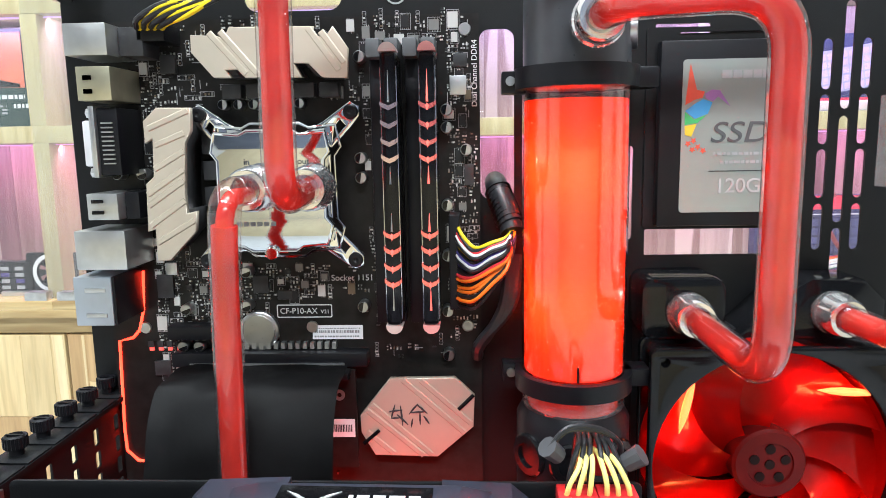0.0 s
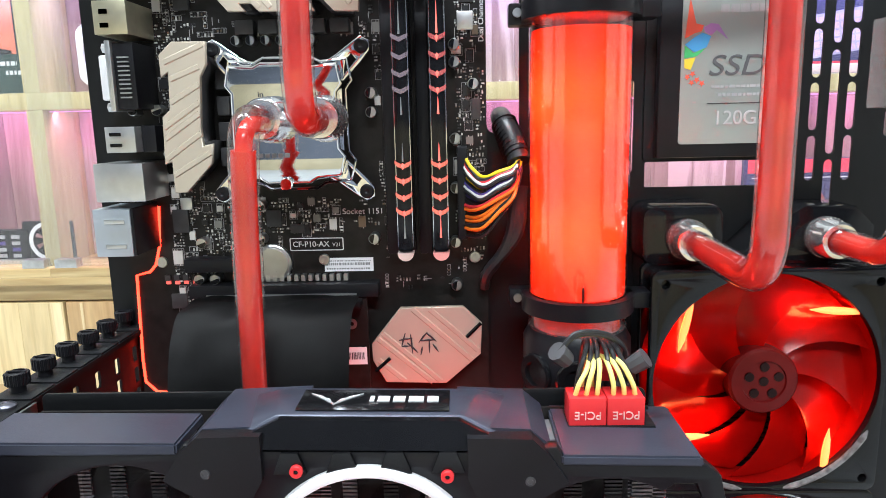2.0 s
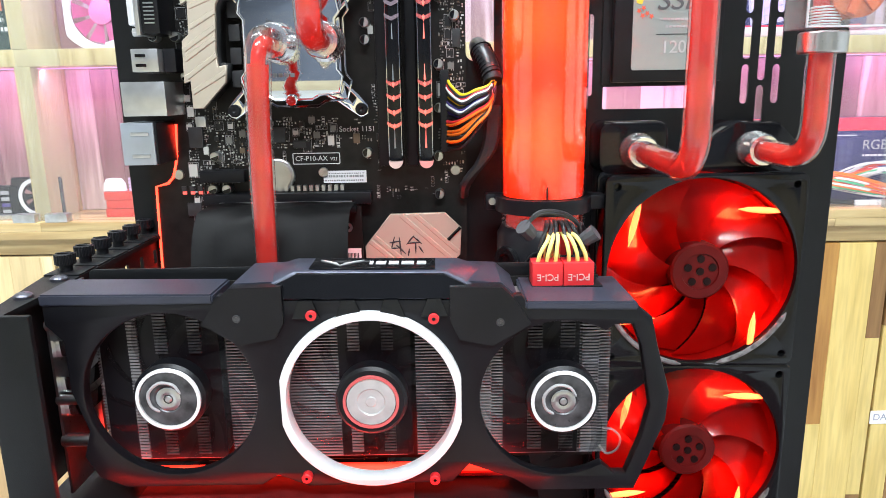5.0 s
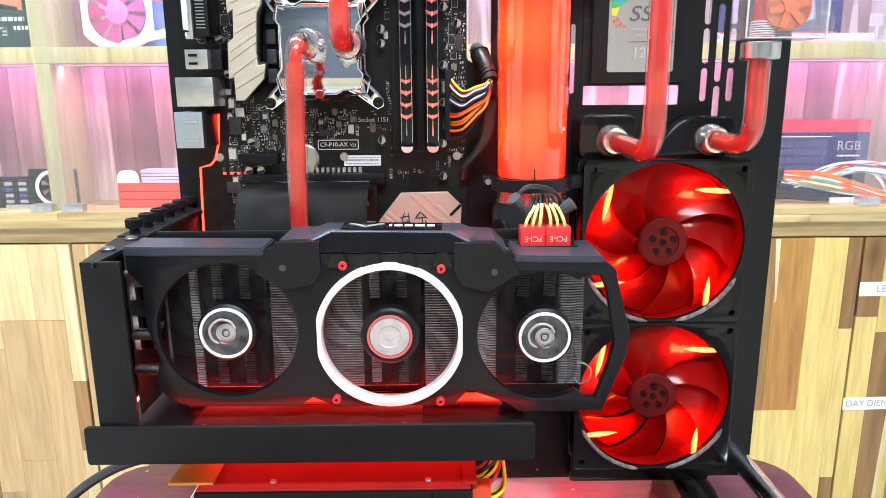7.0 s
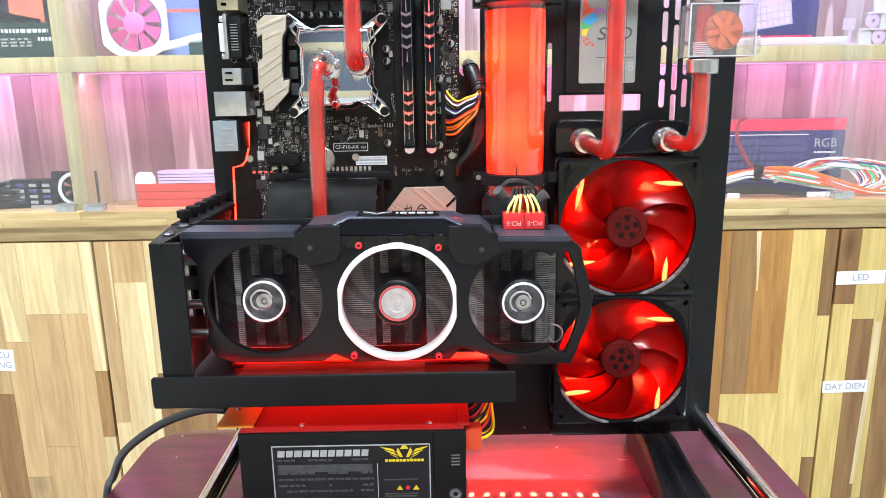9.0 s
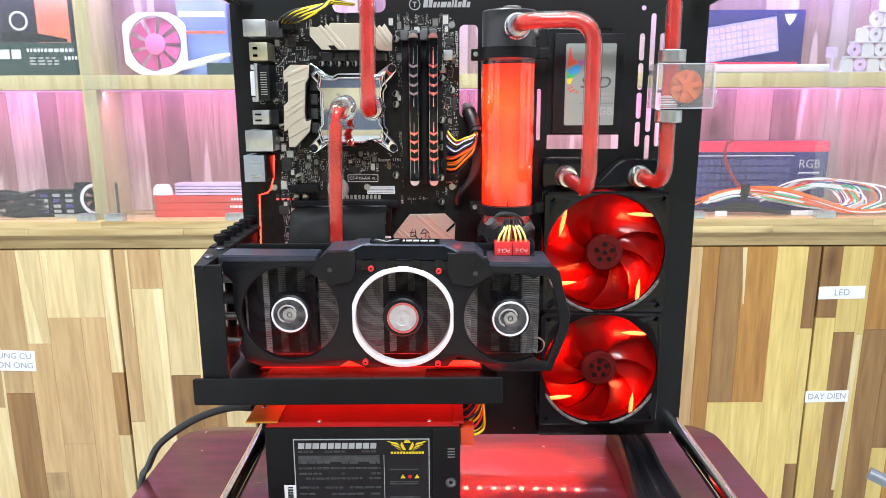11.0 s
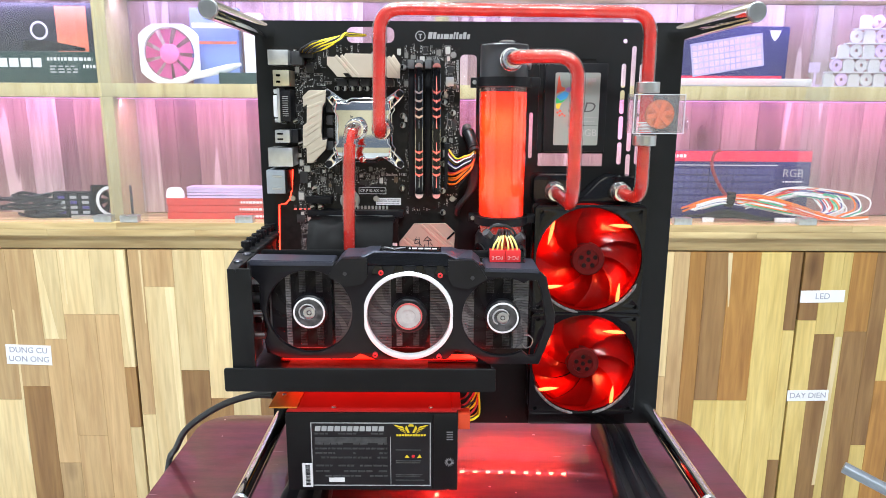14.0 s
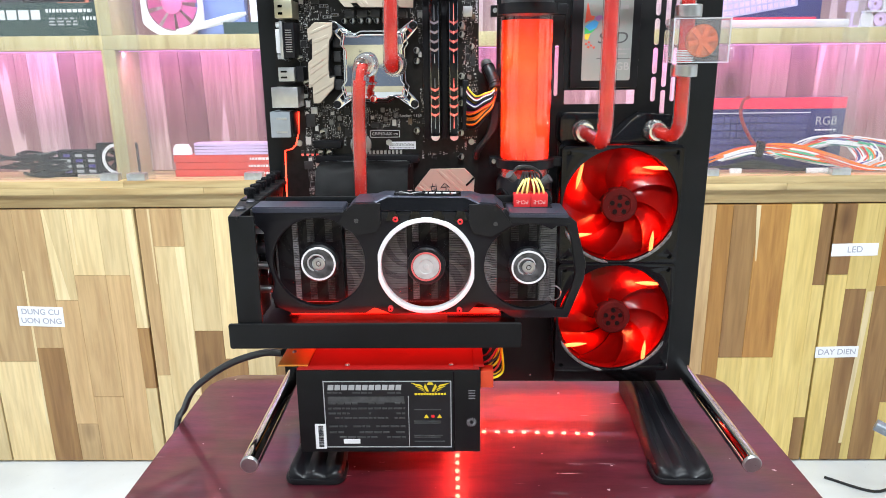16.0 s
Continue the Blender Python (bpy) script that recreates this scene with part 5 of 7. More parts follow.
part("usb_back", Box(-0.1618, -0.1545, 0.3140, BY, 1.0630, 1.0765, bevel=0.0005), BLACK_PLASTIC, board)
shell(-0.1857, -0.1599, 1.0380, 1.0577, 0.307, NICKEL, "large grey network socket shell")
s = shell(-0.1887, -0.1692, 1.0092, 1.0342, 0.307, mat("blue_grey_shield", (0.42, 0.47, 0.52), 0.35, metal=0.6, vary=0.1, bump=0.03), "blue-grey stacked usb shell")
for z in (1.0135, 1.0265):
    part("groove", Box(-0.1830, -0.1722, 0.3064, 0.3070, z, z + 0.0022, bevel=0.0005), NICKEL, s)
part("usb_back", Box(-0.1691, -0.1676, 0.3075, 0.3368, 1.0095, 1.0345, bevel=0.0004), BLACK_PLASTIC, board)
part("io_cover", Box(-0.1604, -0.1480, 0.3180, BY, 1.1430, 1.1570, bevel=0.0008), CHIP, board)

# ribbed heatsinks on the power stage
def ridged(outline, y0, y1, lines, label):
    h = part("heatsink", plate([outline], y0, y0 + 0.0035, 0.0004), SILVER, board, label, smooth=False)
    mx, mz = sum(p[0] for p in outline) / len(outline), sum(p[1] for p in outline) / len(outline)
    # core coloured dark to give the black shaded gap below the overhanging cap
    part("core", plate([[(mx + (p[0] - mx) * 0.86, mz + (p[1] - mz) * 0.90) for p in outline]], y0 + 0.0036, y1), CHIP, h, "dark core drawn as the shade under the cap", smooth=False)
    for a, b in lines:
        d = Vector((b[0] - a[0], b[1] - a[1])).normalized() * 0.0017
        rb = bmesh.new()
        v = [rb.verts.new((q[0] + s * d.y * w, y, q[1] - s * d.x * w)) for y, w in ((y0 + 0.0001, 1.0), (y0 - 0.0006, 0.62)) for q, s in ((a, -1), (a, 1), (b, 1), (b, -1))]
        for f in ((4, 5, 6, 7), (0, 1, 5, 4), (1, 2, 6, 5), (2, 3, 7, 6), (3, 0, 4, 7)):
            rb.faces.new([v[i] for i in f])
        bmesh.ops.recalc_face_normals(rb, faces=rb.faces[:])
        part("rib", rb, SILVER, h, smooth=False)
    return h


ridged([(-0.1211, 1.1513), (-0.1080, 1.1505), (-0.1053, 1.1488), (-0.1022, 1.1545), (-0.0615, 1.1540), (-0.0630, 1.1505), (-0.0563, 1.1485), (-0.0523, 1.1538), (-0.0454, 1.1436), (-0.0460, 1.1297), (-0.0582, 1.1302), (-0.0647, 1.1369), (-0.0716, 1.1371), (-0.0678, 1.1304), (-0.0955, 1.1307), (-0.0983, 1.1348), (-0.1052, 1.1347), (-0.1021, 1.1309), (-0.1110, 1.1311), (-0.1214, 1.1432)], 0.3105, 0.3340, [((-0.112, 1.152), (-0.095, 1.1325)), ((-0.1065, 1.1525), (-0.0895, 1.1325)), ((-0.064, 1.153), (-0.050, 1.1335)), ((-0.058, 1.1515), (-0.0475, 1.137))], "silver ridged aluminium heatsink")
ridged([(-0.1477, 1.1111), (-0.1407, 1.1175), (-0.1237, 1.1172), (-0.1242, 1.1061), (-0.1275, 1.1004), (-0.1294, 1.0749), (-0.1290, 1.0656), (-0.1240, 1.0667), (-0.1251, 1.0565), (-0.1392, 1.0418), (-0.1456, 1.0418), (-0.1457, 1.0579), (-0.1495, 1.0565), (-0.1486, 1.0805), (-0.1444, 1.0841), (-0.1436, 1.1029), (-0.1475, 1.1002)], 0.3105, 0.3340, [((-0.1452, 1.1075), (-0.1249, 1.1158)), ((-0.1425, 1.0993), (-0.1277, 1.1050)), ((-0.1435, 1.0877), (-0.1283, 1.0963)), ((-0.1480, 1.0752), (-0.1290, 1.0875)), ((-0.1479, 1.0696), (-0.1294, 1.0819)), ((-0.1475, 1.0596), (-0.1293, 1.0721)), ((-0.1448, 1.0510), (-0.1252, 1.0622))], "silver ridged aluminium heatsink")
# octagonal chipset plate
oct_ = ridged([(-0.0491, 0.9523), (-0.0324, 0.9732), (0.0027, 0.9737), (0.0132, 0.9635), (0.0124, 0.9459), (-0.0073, 0.9286), (-0.0415, 0.9295), (-0.0488, 0.9426)], 0.3285, 0.3360, [((-0.0455, 0.9555), (-0.0150, 0.9295)), ((-0.0425, 0.9585), (-0.0105, 0.9300)), ((-0.0255, 0.9725), (0.0075, 0.9425)), ((-0.0160, 0.9725), (0.0110, 0.9480)), ((-0.0455, 0.9430), (-0.0310, 0.9305))], "silver octagonal chipset plate with brush strokes")
for a, b in (((0.0125, 0.9640), (0.0045, 0.9560)), ((-0.0475, 0.9365), (-0.0390, 0.9440))):
    part("slit", Sweep([(a[0], 0.3282, a[1]), (b[0], 0.3282, b[1])], 0.0011, 6), BLACK_GLOSS, oct_)
bm = bmesh.new()
for x, z, dx, dz in ((-0.0335, 0.9545, 0.0075, 0.001), (-0.0300, 0.9585, -0.0025, -0.009), (-0.0335, 0.9505, 0.006, 0.0005), (-0.0270, 0.9580, 0.001, -0.0115), (-0.0290, 0.9530, 0.006, -0.006), (-0.0175, 0.9590, -0.005, -0.006), (-0.0180, 0.9585, 0.0055, -0.005), (-0.0215, 0.9540, 0.0085, 0.0005), (-0.0165, 0.9545, 0.0, -0.0075), (-0.0205, 0.9505, -0.001, -0.005), (-0.0145, 0.9520, 0.003, -0.0045)):
    sweep(bm, [(x, 0.3283, z), (x + dx * 0.5, 0.3283, z + dz * 0.5 + 0.0002), (x + dx, 0.3283, z + dz)], [0.0003, 0.0006, 0.0002], 6)
part("brush_strokes", bm, INK, oct_)

# capacitors: silver cans with a dark half on the top
def can(x, z, r=0.0030, h=0.0070, turn=0):
    c = part("capacitor", lathe(bmesh.new(), (x, BY, z), (0, -1, 0), [(r * 1.04, 0), (r * 1.04, 0.001), (r * 0.95, 0.0014), (r, 0.002), (r, h - 0.0004), (r * 0.9, h), (0, h)], 18), STEEL, board, "silver can capacitor")
    part("polarity_mark", Prism(circle_pts(x, z, r * 0.86, 10, turn, turn + 180), BY - h - 0.0002, BY - h), BLACK_GLOSS, c)


for x, z in ((0.0002, 1.1148), (0.0002, 1.1060), (0.0101, 1.0945), (-0.0445, 1.0911), (-0.0445, 1.0810), (-0.1421, 1.0115), (-0.1452, 0.9908), (-0.1363, 0.9908), (-0.0004, 0.9853), (-0.0457, 1.0124), (-0.1732, 1.0848), (-0.1600, 1.0845), (-0.1080, 1.0316), (-0.0006, 1.0096), (0.0000, 1.0395), (0.0000, 1.0660), (-0.0435, 1.1420), (-0.1090, 1.0130), (-0.1555, 1.0610)):
    can(x, z, turn=200 if x < -0.1 else 80)
for k in range(6):
    can(-0.1150 + 0.0080 * k, 1.1195, 0.0026, 0.006, 90)
for k in range(4):
    can(-0.1170, 1.098 - 0.0125 * k, 0.0026, 0.006, 90)
    part("choke", Box(-0.1265, -0.1195, 0.3285, BY, 1.0945 - 0.0135 * k, 1.1045 - 0.0135 * k, bevel=0.0008), CHIP, board)
for k in range(5):
    part("choke", Box(-0.1140 + 0.0125 * k, -0.1040 + 0.0125 * k, 0.3285, BY, 1.1222, 1.1295, bevel=0.0008), CHIP, board)
for x0, x1, z0, z1, h, m in ((0.0020, 0.0105, 1.1225, 1.1320, 0.0018, NICKEL), (0.0040, 0.0110, 1.1365, 1.1430, 0.0014, CHIP), (0.0090, 0.0140, 1.0760, 1.0870, 0.002, CHIP), (-0.1475, -0.1395, 1.1360, 1.1455, 0.003, CHIP), (-0.1060, -0.0975, 1.0195, 1.0290, 0.002, CHIP), (-0.0930, -0.0850, 1.0155, 1.0205, 0.0016, CHIP), (-0.1590, -0.1500, 1.0170, 1.0300, 0.002, CHIP), (-0.1535, -0.1470, 1.0300, 1.0365, 0.0025, NICKEL), (-0.1640, -0.1550, 0.9730, 0.9815, 0.002, CHIP), (-0.0385, -0.0330, 1.1320, 1.1350, 0.001, GREY_PRINT)):
    part("chip", Box(x0, x1, BY - h, BY - 0.0001, z0, z1, bevel=0.0003), m, board)
# joined small surface parts
rng = random.Random(11)
KEEP = ((-0.064, 0.018, 0.86, 0.982), (-0.045, -0.006, 0.990, 1.0), (0.0118, 0.018, 1.108, 1.158), (-0.034, 0.000, 1.0, 1.148), (-0.127, -0.042, 1.034, 1.121), (-0.123, -0.045, 1.129, 1.157), (-0.152, -0.123, 1.041, 1.119), (-0.050, 0.0135, 0.927, 0.975), (-0.153, -0.044, 0.978, 0.992), (-0.095, -0.047, 0.992, 1.016), (-0.066, -0.038, 1.023, 1.031))
verts, faces = [], []


def chip_box(x, z, w, h, d):
    n = len(verts)
    verts.extend([(x - w, BY - d, z - h), (x + w, BY - d, z - h), (x + w, BY - d, z + h), (x - w, BY - d, z + h), (x - w, BY, z - h), (x + w, BY, z - h), (x + w, BY, z + h), (x - w, BY, z + h)])
    faces.extend([(n, n + 1, n + 2, n + 3), (n, n + 4, n + 5, n + 1), (n + 1, n + 5, n + 6, n + 2), (n + 2, n + 6, n + 7, n + 3), (n + 3, n + 7, n + 4, n)])


def clear_of(x, z):
    return all(not (a < x < b and c < z < d) for a, b, c, d in KEEP)


DENSE = ((-0.160, -0.147, 0.930, 1.150), (0.001, 0.0155, 1.040, 1.158), (-0.108, -0.064, 1.016, 1.040), (-0.045, 0.010, 1.144, 1.160), (-0.062, -0.040, 1.100, 1.130), (-0.160, -0.148, 0.940, 0.985), (-0.142, -0.108, 1.005, 1.038))
TAKEN = set()


def claim(x, z, w, h):
    """Books the cells under a part; false where the board is already built on."""
    cells = {(i, j) for i in range(math.floor((x - w) / 0.0009), math.floor((x + w) / 0.0009) + 1) for j in range(math.floor((z - h) / 0.0009), math.floor((z + h) / 0.0009) + 1)}
    if cells & TAKEN or not clear_of(x, z) or x + w > 0.0165 or x - w < -0.162:
        return False
    TAKEN.update(cells)
    return True


OUTLINES = []
for k in range(5200):
    if k % 4:
        a, b, c, d = DENSE[k % 7]
        x, z = rng.uniform(a, b), rng.uniform(c, d)
    else:
        x, z = rng.uniform(-0.160, 0.0155), rng.uniform(0.872, 1.160)
    if k < 260:
        w = rng.choice((0.0016, 0.0020, 0.0026))
        h = w * rng.choice((0.8, 1.0, 1.5))
        if claim(x, z, w + 0.0010, h + 0.0010):
            chip_box(x, z, w, h, 0.0011)
            for i in range(4):
                for s in (-1, 1):
                    chip_box(x + (i - 1.5) * w * 0.5, z + s * (h + 0.0004), 0.00018, 0.0004, 0.0004)
            if k % 2:
                OUTLINES.append((x - w - 0.0006, x + w + 0.0006, z - h - 0.0010, z + h + 0.0010))
        continue
    n, upright = rng.randint(2, 5), rng.random() < 0.5
    done = 0
    for i in range(n):
        u, v = (x + 0.0018 * i, z) if upright else (x, z + 0.0018 * i)
        w, h = (0.00042, 0.0007) if upright else (0.0007, 0.00042)
        if not claim(u, v, w, h):
            break
        done += 1
        chip_box(u, v, w, h, 0.0006)
        for s in (-1, 1):
            chip_box(u + (0 if upright else s * 0.0008), v + (s * 0.0008 if upright else 0), 0.00042 if upright else 0.00024, 0.00024 if upright else 0.00042, 0.0007)
    if done > 2 and rng.random() < 0.6:
        e = 0.0018 * (done - 1)
        OUTLINES.append((x - 0.0009, x + 0.0009 + (e if upright else 0), z - 0.0013, z + 0.0013 + (0 if upright else e)))
me = bpy.data.meshes.new("small_parts")
me.from_pydata(verts, [], faces)
SMD, t, p = nodes_of("small_parts_mix")
geo = t.nodes.new("ShaderNodeNewGeometry")
ramp = t.nodes.new("ShaderNodeValToRGB")
ramp.color_ramp.interpolation = "CONSTANT"
for pos, c in ((0.0, (0.02, 0.02, 0.022)), (0.42, (0.22, 0.22, 0.21)), (0.64, (0.62, 0.62, 0.60)), (0.92, (0.16, 0.12, 0.08))):
    e = ramp.color_ramp.elements.new(pos) if pos else ramp.color_ramp.elements[0]
    e.color = (*c, 1)
ramp.color_ramp.elements[-1].position = 0.92 if len(ramp.color_ramp.elements) == 4 else 1.0
t.links.new(geo.outputs["Random Per Island"], ramp.inputs[0])
t.links.new(ramp.outputs[0], p.inputs["Base Color"])
p.inputs["Roughness"].default_value, p.inputs["Metallic"].default_value = 0.35, 0.3
tagged(part("component_layer", me, SMD, board, "tiny surface parts", smooth=False), kind="stuff")
# silk-screen: fine outlines and dashes printed on the board
bm = bmesh.new()
for x, x1, z, z1 in OUTLINES:
    for q in ((x, x1, z, z + 0.0002), (x, x1, z1, z1 + 0.0002), (x, x + 0.0002, z, z1), (x1, x1 + 0.0002, z, z1)):
        box(bm, q[0], q[1], BY - 0.0003, BY - 0.0001, q[2], q[3])
for k in range(300):
    x, z = rng.uniform(-0.162, 0.014), rng.uniform(0.93, 1.158)
    if clear_of(x, z):
        if rng.random() < 0.5:
            box(bm, x, x + rng.uniform(0.0015, 0.006), BY - 0.0003, BY - 0.0001, z, z + 0.0003)
        else:
            box(bm, x, x + 0.0003, BY - 0.0003, BY - 0.0001, z, z + rng.uniform(0.0015, 0.006))
tagged(part("silk_screen", bm, GREY_PRINT, board, "pale printed dashes", smooth=False), kind="stuff")
# legible print
part("print", lettering("Socket 1151", 0.0046, pose(-0.0520, BY - 0.0003, 1.0270)), PRINT, board)
part("print", lettering("CF-P10-AX", 0.0044, pose(-0.0822, BY - 0.0003, 1.0088)), PRINT, board)
part("print", lettering("V21", 0.0030, pose(-0.0677, BY - 0.0003, 1.0084)), PRINT, board)
part("print_frame", plate([rect_pts(-0.0942, -0.0638, 1.0052, 1.0125, 0.0008), rect_pts(-0.0937, -0.0643, 1.0057, 1.0120, 0.0006)], BY - 0.0004, BY - 0.0001), PRINT, board)
part("print", lettering("Dual Channel DDR4", 0.0040, pose(0.0148, BY - 0.0003, 1.1330, 0, -90, 0)), PRINT, board)
st = part("serial_sticker", Box(-0.0751, -0.0474, BY - 0.0004, BY - 0.0001, 0.9930, 1.0008), PAPER, board, "white serial sticker with bars")
bm = bmesh.new()
for z, h in ((0.9988, 0.0006), (0.9966, 0.0014), (0.9942, 0.0008)):
    xx = -0.0740
    while xx < -0.0490:
        w = rng.uniform(0.0003, 0.0012)
        box(bm, xx, xx + w, BY - 0.0007, BY - 0.0004, z, z + h)
        xx += w + rng.uniform(0.0003, 0.0007)
part("bars", bm, mat("grey_ink", (0.25, 0.25, 0.26), 0.6, vary=0.1, bump=0), st)
part("battery", lathe(bmesh.new(), (-0.1040, BY, 0.9985), (0, -1, 0), [(0.0108, 0), (0.0108, 0.003), (0.0098, 0.0036), (0.0092, 0.0036), (0.0088, 0.0039), (0, 0.0039)], 36), STEEL, board, "round steel button cell")
# slots and sockets
sl = part("expansion_slot", Box(-0.1500, -0.0440, 0.3262, BY, 0.9805, 0.9880, bevel=0.0006), BLACK_PLASTIC, board, "long black expansion slot")
for k in range(13):
    part("contact", Box(-0.1120 + 0.0040 * k, -0.1098 + 0.0040 * k, 0.3330, BY, 0.9885, 0.9920), NICKEL, sl)
part("slot_strip", Box(-0.1400, -0.0560, 0.3252, 0.3262, 0.9818, 0.9828), NICKEL, sl)
part("expansion_slot", Box(-0.1517, -0.1234, 0.3270, BY, 0.9955, 1.0030, bevel=0.0006), BLACK_PLASTIC, board, "short black expansion slot")
part("riser_board", Box(-0.0640, -0.0500, 0.3235, 0.3250, 0.9250, 0.9800), PCB, board)
part("riser_screw", lathe(bmesh.new(), (-0.0590, 0.3235, 0.9660), (0, -1, 0), [(0.0012, 0), (0.0030, 0), (0.0030, 0.0006), (0.0024, 0.0006), (0.0024, 0.0003), (0.0012, 0.0003)], 18), NICKEL, board)
part("barcode_tag", Box(-0.0640, -0.0512, 0.3229, 0.3234, 0.9425, 0.9525), PAPER, board, "small white barcode tag")
bm = bmesh.new()
for k in range(12):
    box(bm, -0.0632 + 0.0009 * k, -0.0632 + 0.0009 * k + rng.uniform(0.0003, 0.0006), 0.3226, 0.3229, 0.9455, 0.9495)
part("barcode", bm, INK, board.children[-1])
for x in (-0.0348, -0.0258, -0.0168, -0.0077):
    ms = part("memory_slot", Box(x - 0.0033, x + 0.0033, 0.3290, BY, 1.0040, 1.1430, bevel=0.0006), BLACK_PLASTIC, board, "black memory slot")
    part("latch", Box(x - 0.0034, x + 0.0034, 0.3180, BY, 1.1400, 1.1490, bevel=0.0008), mat("grey_latch", (0.10, 0.105, 0.11), 0.45, vary=0.1, bump=0.03), ms, "grey latch")
# glowing trace along the board's edge
path = [(-0.1666, 1.0320), (-0.1683, 1.0099), (-0.1715, 0.9986), (-0.1754, 0.9945), (-0.1832, 0.9926), (-0.1850, 0.9410), (-0.1846, 0.9285), (-0.1785, 0.9223), (-0.1690, 0.9215)]
LED_TRACE = mat("trace_led", (0.9, 0.1, 0.05), 0.4, vary=0, bump=0, emit=(1.0, 0.032, 0.015), power=7.0)
part("led_trace", Sweep([(x, BY - 0.0008, z) for x, z in path], 0.0008, 8), LED_TRACE, board, "glowing red led trace")
for k in range(4):
    part("led", Box(-0.1665 + 0.0052 * k, -0.1640 + 0.0052 * k, BY - 0.0012, BY - 0.0001, 0.9872, 0.9892), LED_SOFT, board)
    part("led_base", Box(-0.1668 + 0.0052 * k, -0.1637 + 0.0052 * k, BY - 0.0018, BY - 0.0001, 0.9893, 0.9925), CHIP, board)

# ---- memory sticks ----
# silver chevrons and caps with the led's red light in their colour and emission
RED_LIT_CHROME = mat("red_lit_chrome", (0.95, 0.26, 0.24), 0.15, metal=0.8, vary=0.1, bump=0, emit=(1.0, 0.05, 0.04), power=0.12)
PINK_LIT_CHROME = mat("pink_lit_chrome", (0.95, 0.66, 0.64), 0.12, metal=1.0, vary=0.1, bump=0)
PALE_CAP = mat("pale_cap", (0.7, 0.55, 0.52), 0.35, metal=0.3, vary=0.08, bump=0)
PINK_LIT_CAP = mat("pink_lit_cap", (0.85, 0.38, 0.36), 0.35, metal=0.3, vary=0.08, bump=0)


def stick(x, lit, label):
    m = thing("memory_stick", label, "memory", (x, 0.3180, 1.008), group="memory sticks")
    part("heat_spreader", Box(x - 0.0040, x + 0.0040, 0.3038, 0.3288, 1.0090, 1.1410, bevel=0.0027), BLACK_GLOSS, m)
    for s in (-1, 1):
        part("edge_line", Box(x + s * 0.0036 - 0.0004, x + s * 0.0036 + 0.0004, 0.3056, 0.3068, 1.0120, 1.1340, bevel=0.0002), CHROME, m)
    for z0, z1 in ((1.1340, 1.1175), (1.0885, 1.0790), (1.0660, 1.0560), (1.0290, 1.0170)):
        part("light_bar", Sweep([(x, 0.3040, z0), (x, 0.3036, (z0 + z1) / 2), (x, 0.3034, z1)], [0.0001, 0.0003, 0.0006], 6), LED_SOFT if lit else STEEL, m)
    for z in (1.1165, 1.1079, 1.0995, 1.0917, 1.0550, 1.0473, 1.0390, 1.0311):
        bm = bmesh.new()
        for s in (-1, 1):
            prism(bm, [(x, z - 0.0028), (x + s * 0.0030, z - 0.0014), (x + s * 0.0030, z + 0.0008), (x, z - 0.0006)][::s], 0.3029, 0.3042)
            prism(bm, [(x + s * 0.00305, z - 0.0013), (x + s * 0.0042, z - 0.0002), (x + s * 0.0042, z + 0.0016), (x + s * 0.00305, z + 0.0008)][::s], 0.3040, 0.3060)
        part("chevron", bm, RED_LIT_CHROME if lit or z < 1.06 else PINK_LIT_CHROME, m)
        if lit or z < 1.06:
            part("lit_point", Prism([(x - 0.0009, z - 0.0008), (x, z - 0.0034), (x + 0.0009, z - 0.0008), (x, z + 0.0004)], 0.3025, 0.3028), LED_SOFT, m)
    for z, s in ((1.1410, 1), (1.0090, -1)):
        part("end_cap", Prism(circle_pts(x, z - s * 0.0002, 0.0042, 12, 0 if s > 0 else 180, 180 if s > 0 else 360), 0.3035, 0.3120), PINK_LIT_CAP if lit else PALE_CAP, m)


stick(-0.0260, False, "black memory stick with silver chevrons tinted as led-lit")
stick(-0.0077, True, "black memory stick with red-lit chevrons")

# ---- processor water block ----
CX, CZ = -0.0853, 1.0770
BLOCK_STEEL = mat("polished_block", (0.66, 0.69, 0.72), 0.07, metal=1.0, vary=0.12, scale=18, bump=0.0)
block = thing("water_block", "mirror-chrome processor water block on a cross bracket", "water block", (CX, 0.325, CZ - 0.042))
arm = []
for sx, sz in ((1, 1), (-1, 1), (-1, -1), (1, -1)):
    pts = [(0.0275, 0.0190), (0.0375, 0.0290), (0.0425, 0.0350), (0.0425, 0.0400), (0.0380, 0.0425), (0.0335, 0.0395), (0.0245, 0.0330), (0.0140, 0.0275)]
    pts = [(CX + sx * a, CZ + sz * b) for a, b in pts]
    arm += pts if sx * sz > 0 else pts[::-1]
holes = []
for sx, sz in ((1, 1), (-1, 1), (-1, -1), (1, -1)):
    holes.append([(CX + sx * a, CZ + sz * b) for a, b in ((0.0290, 0.0235), (0.0355, 0.0305), (0.0330, 0.0335), (0.0300, 0.0300))])
    holes.append([(CX + sx * a, CZ + sz * b) for a, b in ((0.0190, 0.0275), (0.0250, 0.0300), (0.0310, 0.0350), (0.0290, 0.0350))])
    holes.append(circle_pts(CX + sx * 0.0385, CZ + sz * 0.0372, 0.0022, 12))
part("bracket", plate([arm] + holes, 0.3205, 0.3235, 0.0006), CHROME, block, "chromed cross bracket")
